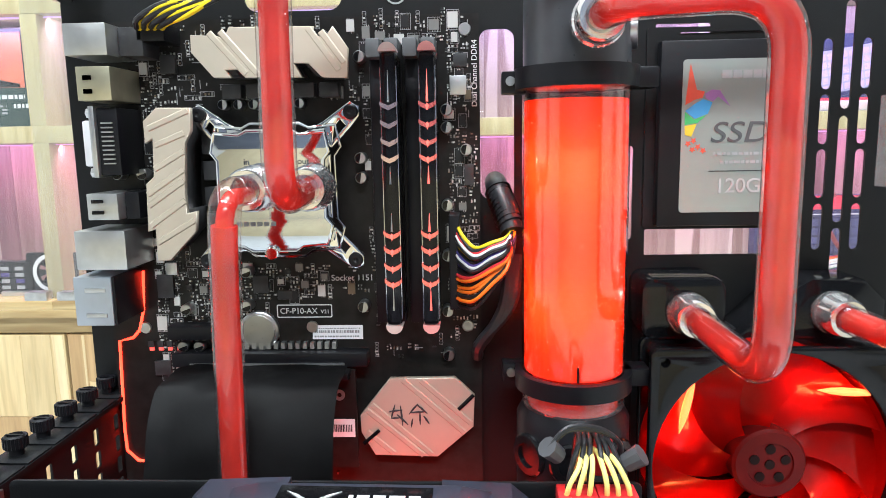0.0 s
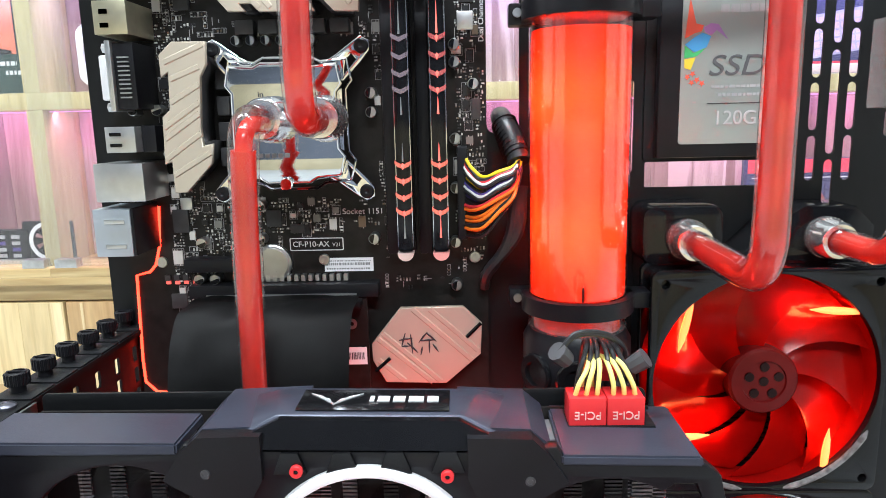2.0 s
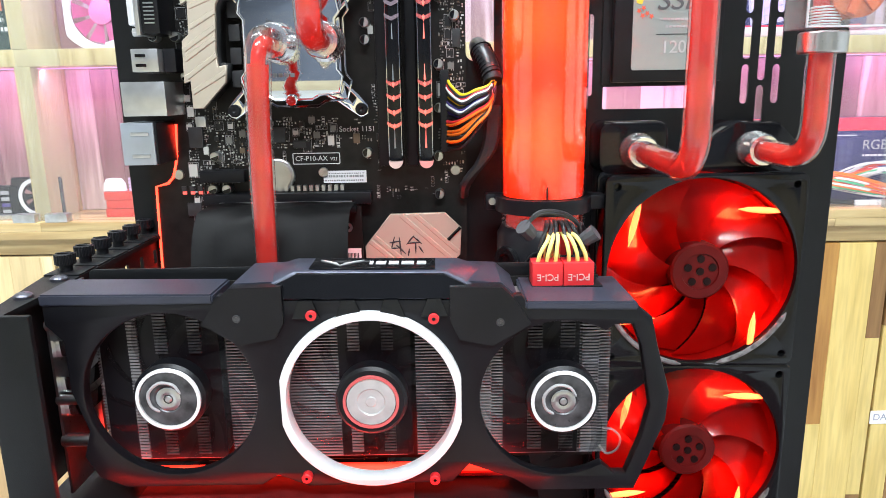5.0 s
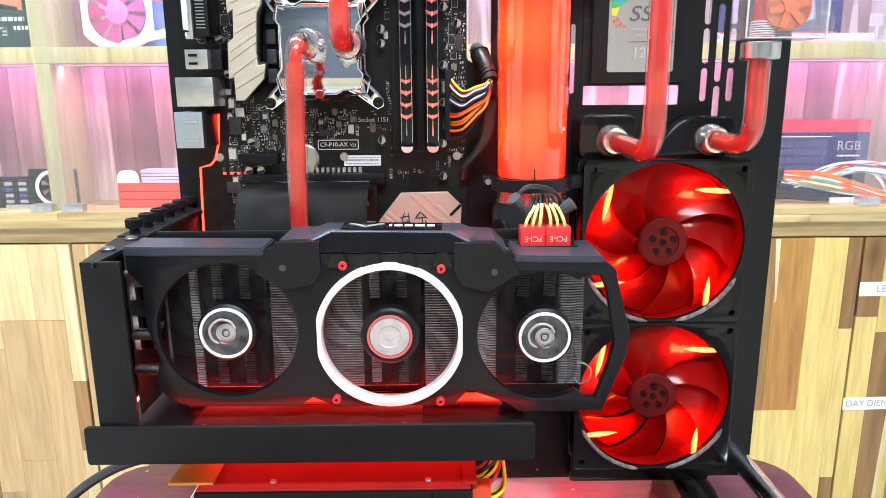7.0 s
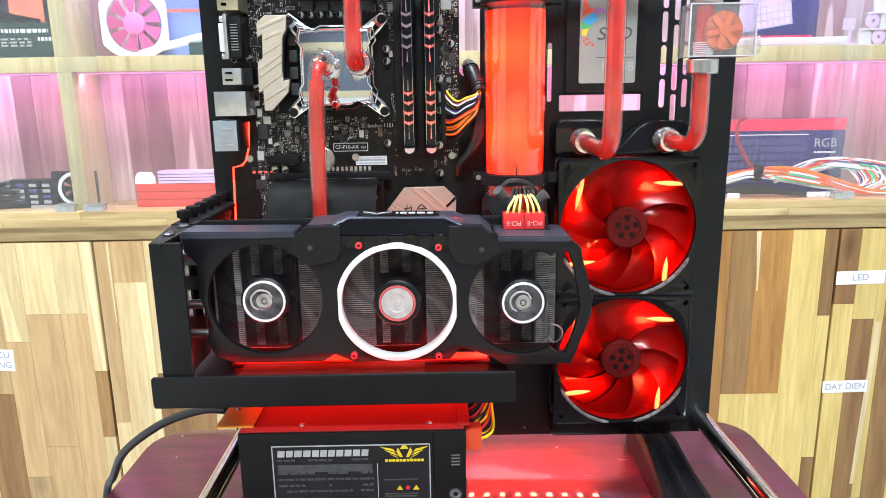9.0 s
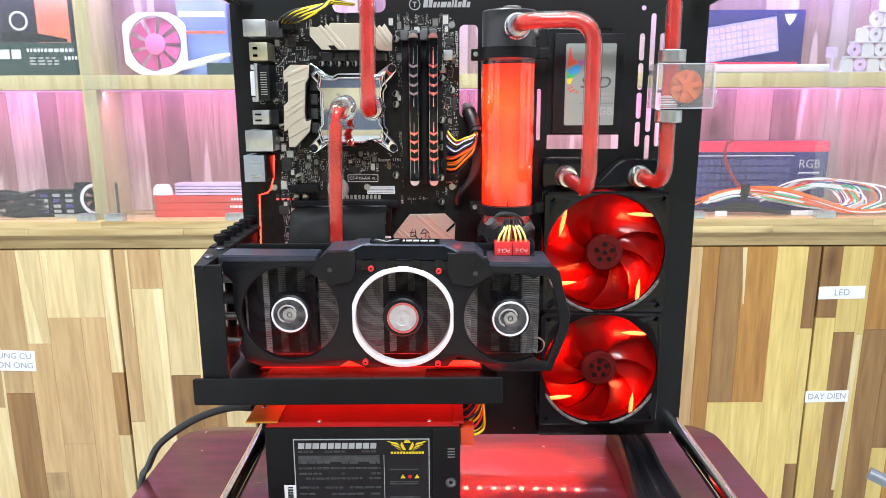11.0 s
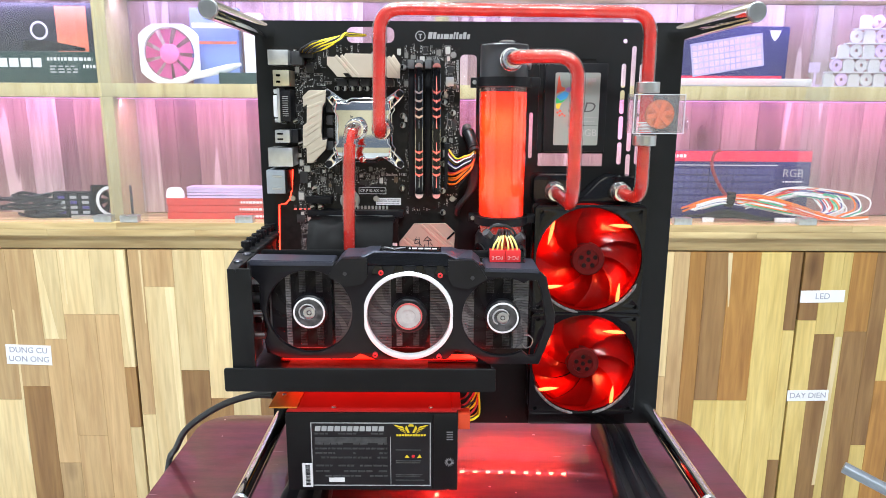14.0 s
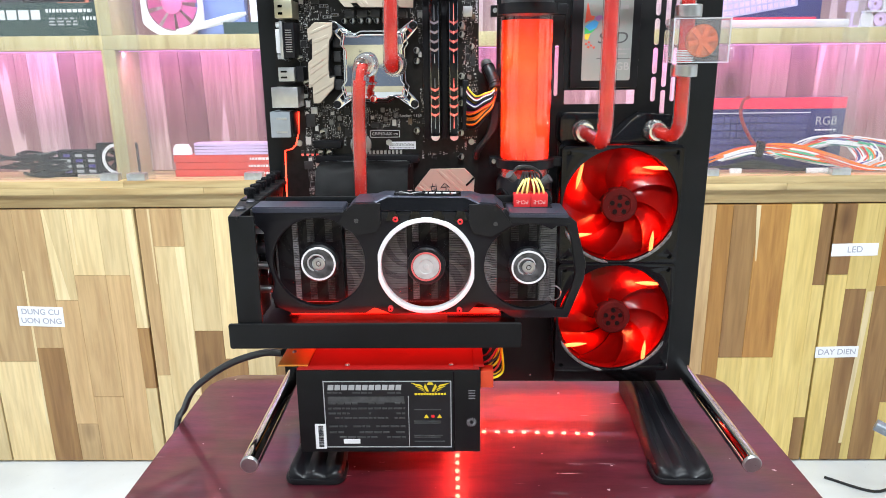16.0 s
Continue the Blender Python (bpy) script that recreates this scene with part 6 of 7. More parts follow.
PLT = [(-0.0270, 0.0275), (-0.0150, 0.0265), (-0.0110, 0.0285), (0.0110, 0.0285), (0.0150, 0.0265), (0.0270, 0.0275), (0.0290, 0.0180), (0.0260, 0.0140), (0.0265, -0.0140), (0.0295, -0.0180), (0.0270, -0.0275), (0.0150, -0.0285), (0.0110, -0.0310), (-0.0110, -0.0310), (-0.0150, -0.0285), (-0.0270, -0.0275), (-0.0295, -0.0180), (-0.0265, -0.0140), (-0.0260, 0.0140), (-0.0290, 0.0180)]
part("top_plate", plate([[(CX + a, CZ + b) for a, b in PLT]], 0.3085, 0.3200, 0.0010), BLOCK_STEEL, block, "mirror-polished top plate")
for inset, yy, rr in ((1.0, 0.3092, 0.0009), (1.13, 0.3202, 0.0008)):
    loop = [(CX + a * inset, yy, CZ + b * inset) for a, b in PLT + PLT[:1]]
    part("rim", Sweep(loop, rr, 8), CHROME, block, "bright chrome rim")
part("base", Box(CX - 0.024, CX + 0.024, 0.3236, BY, CZ - 0.024, CZ + 0.024), STEEL, block)
part("print", lettering("in", 0.0042, pose(CX - 0.0115, 0.3083, CZ + 0.0135)), INK, block)
part("print", lettering("out", 0.0042, pose(CX + 0.0165, 0.3083, CZ + 0.0135)), INK, block)
bm = bmesh.new()
for k in range(6):
    box(bm, CX - 0.018 + 0.0034 * k, CX - 0.0156 + 0.0034 * k, 0.3081, 0.3084, CZ - 0.0180, CZ - 0.0158)
part("mark_bars", bm, mat("faint_grey_mark", (0.28, 0.29, 0.30), 0.4, vary=0.1, bump=0), block)
for sx in (-1, 1):
    for sz in (-1, 1):
        x, z = CX + sx * 0.0385, CZ + sz * 0.0372
        sc = part("spring_screw", lathe(bmesh.new(), (x, BY, z), (0, -1, 0), [(0.0018, 0), (0.0018, 0.0140), (0.0036, 0.0140), (0.0038, 0.0175), (0.0030, 0.0182), (0.0014, 0.0182), (0, 0.0170)], 20), BLACK_PLASTIC, block, "black spring screw")
part("bottom_screw", Cyl((CX - 0.001, 0.3085, CZ - 0.0315), (CX - 0.001, 0.3060, CZ - 0.0315), 0.0034, 18, bevel=0.0006), CHROME, block)

# ---- solid-state drive in its tray ----
drive = thing("solid_state_drive", "black solid-state drive with a silver label and rainbow bird emblem", "drive", (0.142, 0.343, 1.051))
part("tray", plate([rect_pts(0.1035, 0.1785, 1.0515, 1.1545, 0.002), rect_pts(0.1200, 0.1650, 1.1480, 1.1520, 0.001)], 0.3435, 0.3450), BLACK, drive, "black steel tray")
part("body", Box(0.1090, 0.1765, 0.3365, 0.3434, 1.0530, 1.1470, bevel=0.0008), BLACK_PLASTIC, drive)
part("label_plate", plate([rect_pts(0.1200, 0.1685, 1.0602, 1.1375, 0.0018)], 0.3358, 0.3364), mat("silver_label", (0.37, 0.41, 0.39), 0.30, metal=0.4, vary=0.1, scale=14, bump=0.0, fine=12), drive, "silver label")
LP = drive.children[-1]
ly = 0.3355


def shape(name, pts, material):
    part(name, plate([pts], ly, ly + 0.0003), material, LP)


C_RED = mat("emblem_red", (0.75, 0.12, 0.07), 0.4, vary=0.1, bump=0)
C_BLUE = mat("emblem_blue", (0.06, 0.36, 0.72), 0.4, vary=0.1, bump=0)
C_GREEN = mat("emblem_green", (0.06, 0.5, 0.16), 0.4, vary=0.1, bump=0)
C_YEL = mat("emblem_yellow", (0.8, 0.6, 0.05), 0.4, vary=0.1, bump=0)
C_VIO = mat("emblem_violet", (0.4, 0.2, 0.5), 0.4, vary=0.1, bump=0)
shape("wing", [(0.1215, 1.1150), (0.1235, 1.1355), (0.1270, 1.1225), (0.1310, 1.1215), (0.1300, 1.1185), (0.1260, 1.1175)], C_RED)
shape("neck", [(0.1312, 1.1205), (0.1345, 1.1225), (0.1385, 1.1220), (0.1440, 1.1140), (0.1378, 1.1190), (0.1352, 1.1165), (0.1318, 1.1180)], C_VIO)
shape("breast", [(0.1270, 1.1160), (0.1305, 1.1178), (0.1350, 1.1160), (0.1330, 1.1105), (0.1265, 1.1080), (0.1215, 1.1120)], C_BLUE)
shape("belly", [(0.1215, 1.1115), (0.1262, 1.1076), (0.1325, 1.1100), (0.1280, 1.1060), (0.1215, 1.1050)], C_GREEN)
shape("tail", [(0.1216, 1.1045), (0.1275, 1.1055), (0.1250, 1.0990), (0.1218, 1.1000)], C_YEL)
for x, z in ((0.1235, 1.0955), (0.1262, 1.0970), (0.1285, 1.0938), (0.1258, 1.0925), (0.1312, 1.0920)):
    shape("star", [(x + r * math.cos(a), z + r * math.sin(a)) for k in range(10) for r, a in ((0.0018 if k % 2 else 0.0008, radians(36 * k + 18)),)], C_RED)
xx = 0.1395
for w in (0.0052, 0.0050, 0.0052, 0.0045, 0.0052):
    shape("name_bar", [(xx, 1.1278), (xx + w * 0.85, 1.1278), (xx + w * 0.85, 1.1318), (xx, 1.1318)], GREY_PRINT)
    xx += w
part("print", lettering("SSD", 0.0150, pose(0.1500, ly, 1.1005) @ Matrix(((1, 0, 0.25, 0), (0, 1, 0, 0), (0, 0, 1, 0), (0, 0, 0, 1))), width=1.2), mat("dark_print", (0.10, 0.10, 0.105), 0.4, vary=0.1, bump=0), LP)
part("print", lettering("120GB", 0.0105, pose(0.1525, ly, 1.0735)), mat("pale_print", (0.5, 0.5, 0.5), 0.5, vary=0.1, bump=0), LP)
shape("rule", [(0.1345, 1.0812), (0.1680, 1.0812), (0.1680, 1.0816), (0.1345, 1.0816)], INK)
for z, a, b in ((1.0895, 0.1365, 0.166), (1.0852, 0.1400, 0.164)):
    xx = a
    while xx < b:
        w = rng.uniform(0.001, 0.003)
        shape("small_bar", [(xx, z), (xx + w, z), (xx + w, z + 0.0014), (xx, z + 0.0014)], GREY_PRINT)
        xx += w + 0.0007

# ---- ribbon riser from the slot down to the card ----
ribbon = bmesh.new()
line = spline([(0, 0.3240, 0.9825), (0, 0.3050, 0.9832), (0, 0.2890, 0.9780), (0, 0.2770, 0.9600), (0, 0.2700, 0.9330), (0, 0.2640, 0.9000), (0, 0.2540, 0.8740), (0, 0.2420, 0.8640)], 5)
cols = 15
grid = [[ribbon.verts.new((-0.1425 + 0.0895 * j / (cols - 1), q.y + 0.0010 * math.sin(j * 1.3 + i * 0.5) - (0.0020 if j in (0, cols - 1) else 0), q.z + 0.0006 * math.sin(j * 0.9 + i))) for j in range(cols)] for i, q in enumerate(line)]
for i in range(len(grid) - 1):
    for j in range(cols - 1):
        ribbon.faces.new((grid[i][j], grid[i][j + 1], grid[i + 1][j + 1], grid[i + 1][j]))
bmesh.ops.solidify(ribbon, geom=ribbon.faces[:], thickness=0.0012)
rib_thing = thing("riser_ribbon", "wide black cloth-wrapped riser ribbon", "cable", (-0.098, 0.28, 0.8640))
part("connector_head", Box(-0.1430, -0.0525, 0.3160, 0.3250, 0.9765, 0.9804, bevel=0.0006), BLACK_PLASTIC, rib_thing)
part("ribbon", ribbon, mat("black_cloth_tape", (0.006, 0.006, 0.0065), 0.55, spec=0.3, vary=0.4, scale=40, bump=0.12, fine=90), rib_thing)


# ---- wiring ----
def wires(name, label, runs, r=0.0011):
    t = thing(name, label, "cable", runs[0][0][0])
    for pts, m in runs:
        part("wire", Sweep(spline(pts, 6), r, 8), m, t)
    return t


tone = (YELLOW_WIRE, BLACK_WIRE, RED_WIRE, WHITE_WIRE, BLACK_WIRE, YELLOW_WIRE, BLACK_WIRE, PURPLE_WIRE, WHITE_WIRE, BLACK_WIRE, PURPLE_WIRE, BLACK_WIRE, BLACK_WIRE, RED_WIRE, ORANGE_WIRE, BLACK_WIRE, ORANGE_WIRE, ORANGE_WIRE, BLACK_WIRE, ORANGE_WIRE, BLACK_WIRE, BLACK_WIRE)
runs = []
wr = random.Random(6)
for k, m in enumerate(tone):
    f = k / (len(tone) - 1)
    z = 1.0575 - 0.0420 * f
    dip = 0.0105 * max(0, 1 - f * 1.5)
    o = 0.0010 * (k % 5) + wr.uniform(-0.0004, 0.0004)
    j = wr.uniform(-0.0012, 0.0012)
    runs.append(([(0.0050, 0.3230 - o, z), (0.0078, 0.3170 - o, z - dip * 0.5), (0.0135 + j, 0.3090 - o, z - dip + 0.0020 * (f > 0.55)), (0.0215 + j, 0.3065 - o, z - dip * 0.8 + 0.0110 * f + j), (0.0300, 0.3085 - o, 1.0525 - 0.0150 * f), (0.0340 - o, 0.3150, 1.0590 - 0.0080 * f), (0.0295 - o, 0.3290, 1.0680), (0.0270 - o, 0.3420, 1.0735), (0.0265 - o, 0.3620, 1.0760)], m))
main_cable = wires("main_power_cable", "fan of coloured power wires plugged into the motherboard", runs, 0.00095)
part("connector", Box(0.0010, 0.0065, 0.3200, BY, 1.0130, 1.0620, bevel=0.0006), BLACK_PLASTIC, main_cable)
part("sleeve", Sweep(spline([(0.0325, 0.3120, 1.0540), (0.0300, 0.3200, 1.0650), (0.0262, 0.3300, 1.0735), (0.0255, 0.3480, 1.0770)], 6), 0.0058, 14), BLACK_WIRE, main_cable, "black sleeve")
for k in range(9):
    f = k / 8
    part("sleeve_ridge", lathe(bmesh.new(), (0.0318 - 0.0056 * f, 0.3145 + 0.0155 * f, 1.0570 + 0.0165 * f), (-0.3, 0.6, 0.7), [(0.0056, -0.0006), (0.0070, 0), (0.0056, 0.0006)], 16), BLACK_PLASTIC, main_cable)
wires("pump_cable", "thick black cables hanging beside the reservoir", [([(0.0320 + 0.002 * k, 0.330, 1.040), (0.0290 + 0.002 * k, 0.3250, 1.015), (0.0210 - 0.002 * k, 0.3260, 0.9985 - 0.002 * k), (0.0150, 0.3320, 0.9900 - 0.003 * k)], BLACK_WIRE) for k in range(3)], 0.0030)
wires("processor_power_cable", "yellow and black wires plugged in at the motherboard corner", [([(-0.1490 + 0.0036 * (k % 4), 0.3190 - 0.0040 * (k // 4), 1.1560), (-0.1455 + 0.0044 * (k % 4), 0.3110 - 0.0015 * (k // 4), 1.1592 - 0.0008 * (k % 4)), (-0.1330 + 0.0040 * (k % 4), 0.3090, 1.1645 - 0.0014 * (k % 4) + 0.001 * (k // 4)), (-0.1180 + 0.0036 * (k % 4), 0.3110, 1.1685 - 0.0010 * (k % 3)), (-0.1020, 0.3240, 1.1730 + 0.0008 * (k % 4)), (-0.0850, 0.3520, 1.1760)], YELLOW_WIRE if k < 4 else BLACK_WIRE) for k in range(8)], 0.0014)
solid("power_plug_shell", Box(-0.1515, -0.1370, 0.3180, BY, 1.1500, 1.1590, bevel=0.0008), BLACK_PLASTIC, "black plug of the processor power cable", "plug")
PALE_YELLOW = mat("pale_yellow_wire", (0.85, 0.72, 0.22), 0.4, vary=0.08, bump=0.02)
for n, x0 in enumerate((0.0436, 0.0584)):
    pl = thing("power_plug", "red graphics card power plug with yellow and black wires", "plug", (x0 + 0.007, 0.215, 0.9581), group="card power plugs")
    part("housing", Box(x0, x0 + 0.0145, 0.2100, 0.2225, 0.9560, 0.9690, bevel=0.0006), RED_PLASTIC, pl, "red plastic housing")
    part("print", lettering("PCI-E", 0.0046, pose(x0 + 0.0073, 0.2098, 0.9622, 0, 180, 0)), mat("pale_red_print", (0.8, 0.45, 0.42), 0.5, vary=0.1, bump=0), pl)
    for k in range(3):
        x = x0 + 0.003 + 0.0042 * k
        c = 0.0585
        part("wire", Sweep(spline([(x, 0.2140, 0.9688), (x + 0.1 * (c - x), 0.2132, 0.9735), (x + 0.4 * (c - x), 0.2165, 0.9785 + 0.0008 * k), (x + 0.6 * (c - x), 0.2260, 0.9800), (x + 0.7 * (c - x), 0.2400, 0.9740), (x + 0.7 * (c - x), 0.2500, 0.9560)], 6), 0.0010, 8), PALE_YELLOW, pl)
        part("wire", Sweep(spline([(x + 0.001, 0.2190, 0.9688), (x + 0.2 * (c - x), 0.2190, 0.9770), (x + 0.5 * (c - x), 0.2250, 0.9845), (x + 0.6 * (c - x), 0.2380, 0.9820), (x + 0.6 * (c - x), 0.2500, 0.9600)], 6), 0.0010, 8), BLACK_WIRE, pl)
    part("shrink_tube", Sweep([((0.0445, 0.2230, 0.9800), (0.0400, 0.2200, 0.9850)), ((0.0700, 0.2230, 0.9770), (0.0755, 0.2210, 0.9815))][n], [0.0035, 0.0042], 10), mat("grey_shrink_tube", (0.06, 0.06, 0.065), 0.5, vary=0.1, bump=0.05), pl)
wires("sleeved_loop", "thin black looped wires over the card plugs", [([(0.0405, 0.2200, 0.9840), (0.0480, 0.2220, 0.9905 + 0.001 * k), (0.0600, 0.2240, 0.9895 + 0.001 * k), (0.0680, 0.2260, 0.9840), (0.0690 - 0.001 * k, 0.2300, 0.9760), (0.0660, 0.2420, 0.9640)], BLACK_WIRE) for k in range(2)], 0.0010)
solid("spare_plug", Box(0.0600, 0.0665, 0.2300, 0.2360, 0.9680, 0.9830, bevel=0.0007), RED_PLASTIC, "small red spare plug tucked behind the wires", "plug")
wires("supply_cable", "red, yellow and black wires leaving the power supply", [([(0.0145, 0.2150 + 0.0055 * k, 0.7950 + 0.0025 * (k % 3)), (0.0240, 0.2160 + 0.0055 * k, 0.7970 + 0.003 * (k % 3)), (0.0340, 0.2300 + 0.005 * k, 0.8010 + 0.002 * k), (0.0390, 0.2600 + 0.004 * k, 0.8120), (0.0400, 0.3300, 0.8220)], (RED_WIRE, YELLOW_WIRE, BLACK_WIRE, YELLOW_WIRE, RED_WIRE, BLACK_WIRE, BLACK_WIRE, RED_WIRE)[k]) for k in range(8)], 0.0011)
sp_ = thing("supply_plug", "red cable plug beside the power supply", "plug", (0.020, 0.195, 0.797))
part("housing", Box(0.0146, 0.0262, 0.1900, 0.2030, 0.7955, 0.8120, bevel=0.0008), mat("orange_red_plastic", (0.75, 0.08, 0.03), 0.4, vary=0.08, bump=0.02), sp_)
for k in range(3):
    part("wire", Sweep(spline([(0.0262, 0.1945 + 0.003 * k, 0.8030), (0.0310, 0.1965 + 0.003 * k, 0.8040), (0.0360, 0.2060 + 0.003 * k, 0.8060), (0.0370, 0.2400, 0.8120)], 5), 0.0011, 8), (YELLOW_WIRE, BLACK_WIRE, YELLOW_WIRE)[k], sp_)
cord = thing("mains_cable", "thick black mains cable running off the table", "cable", (-0.16, 0.24, 0.80))
part("cord", Sweep(spline([(-0.176, 0.240, 0.808), (-0.200, 0.248, 0.804), (-0.240, 0.262, 0.785), (-0.285, 0.285, 0.748), (-0.3085, 0.305, 0.712), (-0.3240, 0.318, 0.6850), (-0.338, 0.325, 0.60), (-0.36, 0.34, 0.30), (-0.42, 0.40, 0.050)], 8), 0.0036, 12), BLACK_WIRE, cord)
part("plug", Sweep([(-0.1546, 0.240, 0.8080), (-0.1760, 0.240, 0.8080)], [0.0075, 0.0050], 14), BLACK_PLASTIC, cord)
for k in range(5):
    part("strain_ridge", lathe(bmesh.new(), (-0.1585 - 0.0032 * k, 0.240, 0.8080), (1, 0, 0), [(0.0050, -0.0010), (0.0074 - 0.0004 * k, -0.0006), (0.0074 - 0.0004 * k, 0.0006), (0.0050, 0.0010)], 14), BLACK_PLASTIC, cord)

# ---- things on the display shelves ----
def carton(name, x0, x1, y0, y1, z0, z1, material, label, group=""):
    t = thing(name, label, "box", ((x0 + x1) / 2, (y0 + y1) / 2, z0), group=group)
    part("carton", Box(x0, x1, y0, y1, z0 + 0.0004, z1, bevel=0.0015), material, t)
    return t


def face_box(t, name, x0, x1, z0, z1, y, material, label=""):
    return part(name, Box(x0, x1, y - 0.0008, y - 0.0002, z0, z1), material, t, label)


def bar_row(t, x0, x1, z0, z1, y, material, seed, low=0.004, high=0.012, gap=0.003):
    r = random.Random(seed)
    bm = bmesh.new()
    x = x0
    while x < x1:
        w = r.uniform(low, high)
        box(bm, x, min(x1, x + w), y - 0.0016, y - 0.0009, z0, z1)
        x += w + gap
    part("print_bars", bm, material, t)


LEDGE, SHELF = 0.812, 1.143
GREEN_CARD = mat("dark_green_card", (0.018, 0.05, 0.042), 0.4, vary=0.1, scale=12, bump=0.02)
BLACK_CARD = mat("black_card", (0.02, 0.02, 0.024), 0.35, vary=0.3, scale=10, bump=0.02)
RED_CARD = mat("red_card", (0.62, 0.06, 0.05), 0.5, vary=0.08, scale=12, bump=0.03)
BLUE_CARD = mat("blue_card", (0.020, 0.018, 0.11), 0.55, vary=0.3, scale=8, bump=0.02)
ORANGE_CARD = mat("orange_print", (0.75, 0.20, 0.10), 0.4, vary=0.25, scale=20, bump=0)
CRIMSON = mat("crimson_band", (0.75, 0.03, 0.08), 0.4, vary=0.05, bump=0)
LILAC = mat("lilac_plastic", (0.62, 0.45, 0.70), 0.45, vary=0.12, scale=30, bump=0.05)
HOT_PINK = mat("pink_blade", (0.85, 0.20, 0.45), 0.4, vary=0.08, bump=0.02)

FIT = shelf_fit(SHELF)
g = carton("hardware_box", -1.26, -0.865, 1.34, 1.42, SHELF, 1.220, GREEN_CARD, "dark green hardware box with white print")
bar_row(g, -1.16, -1.02, 1.182, 1.204, 1.34, PRINT, 3, 0.02, 0.03, 0.005)
bar_row(g, -1.005, -0.890, 1.198, 1.206, 1.34, PRINT, 4)
for z in (1.168, 1.175, 1.182):
    bar_row(g, -1.000, -0.930, z, z + 0.004, 1.34, GREY_PRINT, int(z * 1000), 0.008, 0.02, 0.006)
bar_row(g, -0.915, -0.872, 1.180, 1.188, 1.34, PRINT, 8, 0.004, 0.007, 0.003)
g = carton("graphics_card_box", -1.20, -0.87, 1.45, 1.53, SHELF, 1.343, BLACK_CARD, "black graphics card box with an orange picture")
face_box(g, "orange_panel", -1.00, -0.92, 1.222, 1.335, 1.45, ORANGE_CARD)
part("picture_ring", lathe(bmesh.new(), (-1.045, 1.4498, 1.275), (0, -1, 0), [(0.018, 0), (0.023, 0), (0.023, 0.0012), (0.018, 0.0012)], 28, closed=True), PRINT, g)
part("picture_ring", lathe(bmesh.new(), (-1.022, 1.4498, 1.237), (0, -1, 0), [(0.005, 0), (0.009, 0), (0.009, 0.0012), (0.005, 0.0012)], 20, closed=True), GREY_PRINT, g)
part("picture_edge", Prism([(-1.09, 1.225), (-0.93, 1.225), (-0.93, 1.232), (-1.02, 1.250), (-1.09, 1.250)], 1.4485, 1.4492), BLACK_GLOSS, g)
# pink fan in a white frame
fx, fz, fy = -0.708, 1.2185, 1.42
pf = thing("pink_fan", "white-framed case fan with bright pink blades", "fan", (fx, fy, SHELF))
fo = [(fx + 0.083 * max(-0.93, min(0.93, 1.12 * math.cos(radians(a)))), fz + 0.0745 * max(-0.99, min(0.99, 1.08 * math.sin(radians(a))))) for a in range(0, 360, 6)]
part("frame", plate([fo, circle_pts(fx, fz, 0.0655, 48)], fy, fy + 0.022, 0.002), WHITE, pf)
part("hub", Cyl((fx, fy + 0.003, fz), (fx, fy + 0.02, fz), 0.025, 28, bevel=0.002), HOT_PINK, pf)
for k in range(9):
    a = radians(40 * k + 8)
    b1, b2 = a + 0.42, a + 0.50
    bm = bmesh.new()
    v = [bm.verts.new((fx + r * math.cos(q), fy + y, fz + r * math.sin(q))) for r, q, y in ((0.023, a, 0.006), (0.063, a - 0.12, 0.006), (0.063, a + 0.40, 0.016), (0.023, a + 0.42, 0.016))]
    bm.faces.new(v)
    bmesh.ops.solidify(bm, geom=bm.faces[:], thickness=0.0015)
    part("blade", bm, HOT_PINK, pf)
solid("white_strip", Sweep([(-0.690, 1.36, 1.150), (-0.62, 1.36, 1.166), (-0.55, 1.36, 1.182), (-0.515, 1.36, 1.192)], [0.006, 0.009, 0.010, 0.004], 10), WHITE, "white plastic strip lying on the shelf", "strip")
b = carton("blue_box", -0.660, -0.535, 1.49, 1.56, SHELF, 1.335, mat("pale_blue_card", (0.20, 0.28, 0.55), 0.4, vary=0.15, scale=14, bump=0.02), "pale blue retail box with white bands")
face_box(b, "band", -0.655, -0.54, 1.285, 1.298, 1.49, PRINT)
face_box(b, "band", -0.655, -0.54, 1.245, 1.252, 1.49, ORANGE_CARD)
carton("small_green_box", -0.570, -0.475, 1.33, 1.39, SHELF, 1.171, GREEN_CARD, "small dark green box")
solid("white_post_box", Box(-0.515, -0.470, 1.44, 1.52, SHELF, 1.32, bevel=0.002), WHITE, "upright white carton on the shelf", "box")

# lower left compartment
FIT = shelf_fit(LEDGE)
c = thing("cable_heap", "dark heap of coiled cables and small gear", "cables", (-1.12, 1.42, LEDGE))
r5 = random.Random(5)
for k in range(16):
    x, z = r5.uniform(-1.19, -1.04), LEDGE + 0.006 + 0.0035 * k
    part("coil", Sweep(spline([(x + 0.05 * math.cos(a), 1.42 + 0.06 * math.sin(a), z + 0.006 * math.sin(a * 2 + k)) for a in (0, 1.2, 2.4, 3.6, 4.8, 6.0)], 4), 0.004, 6), BLACK_WIRE, c)
h = thing("fan_hub", "black fan controller with a grid of grey sockets", "controller", (-0.985, 1.41, LEDGE))
part("case", Box(-1.045, -0.930, 1.385, 1.44, LEDGE + 0.0005, 0.882, bevel=0.003), BLACK_PLASTIC, h)
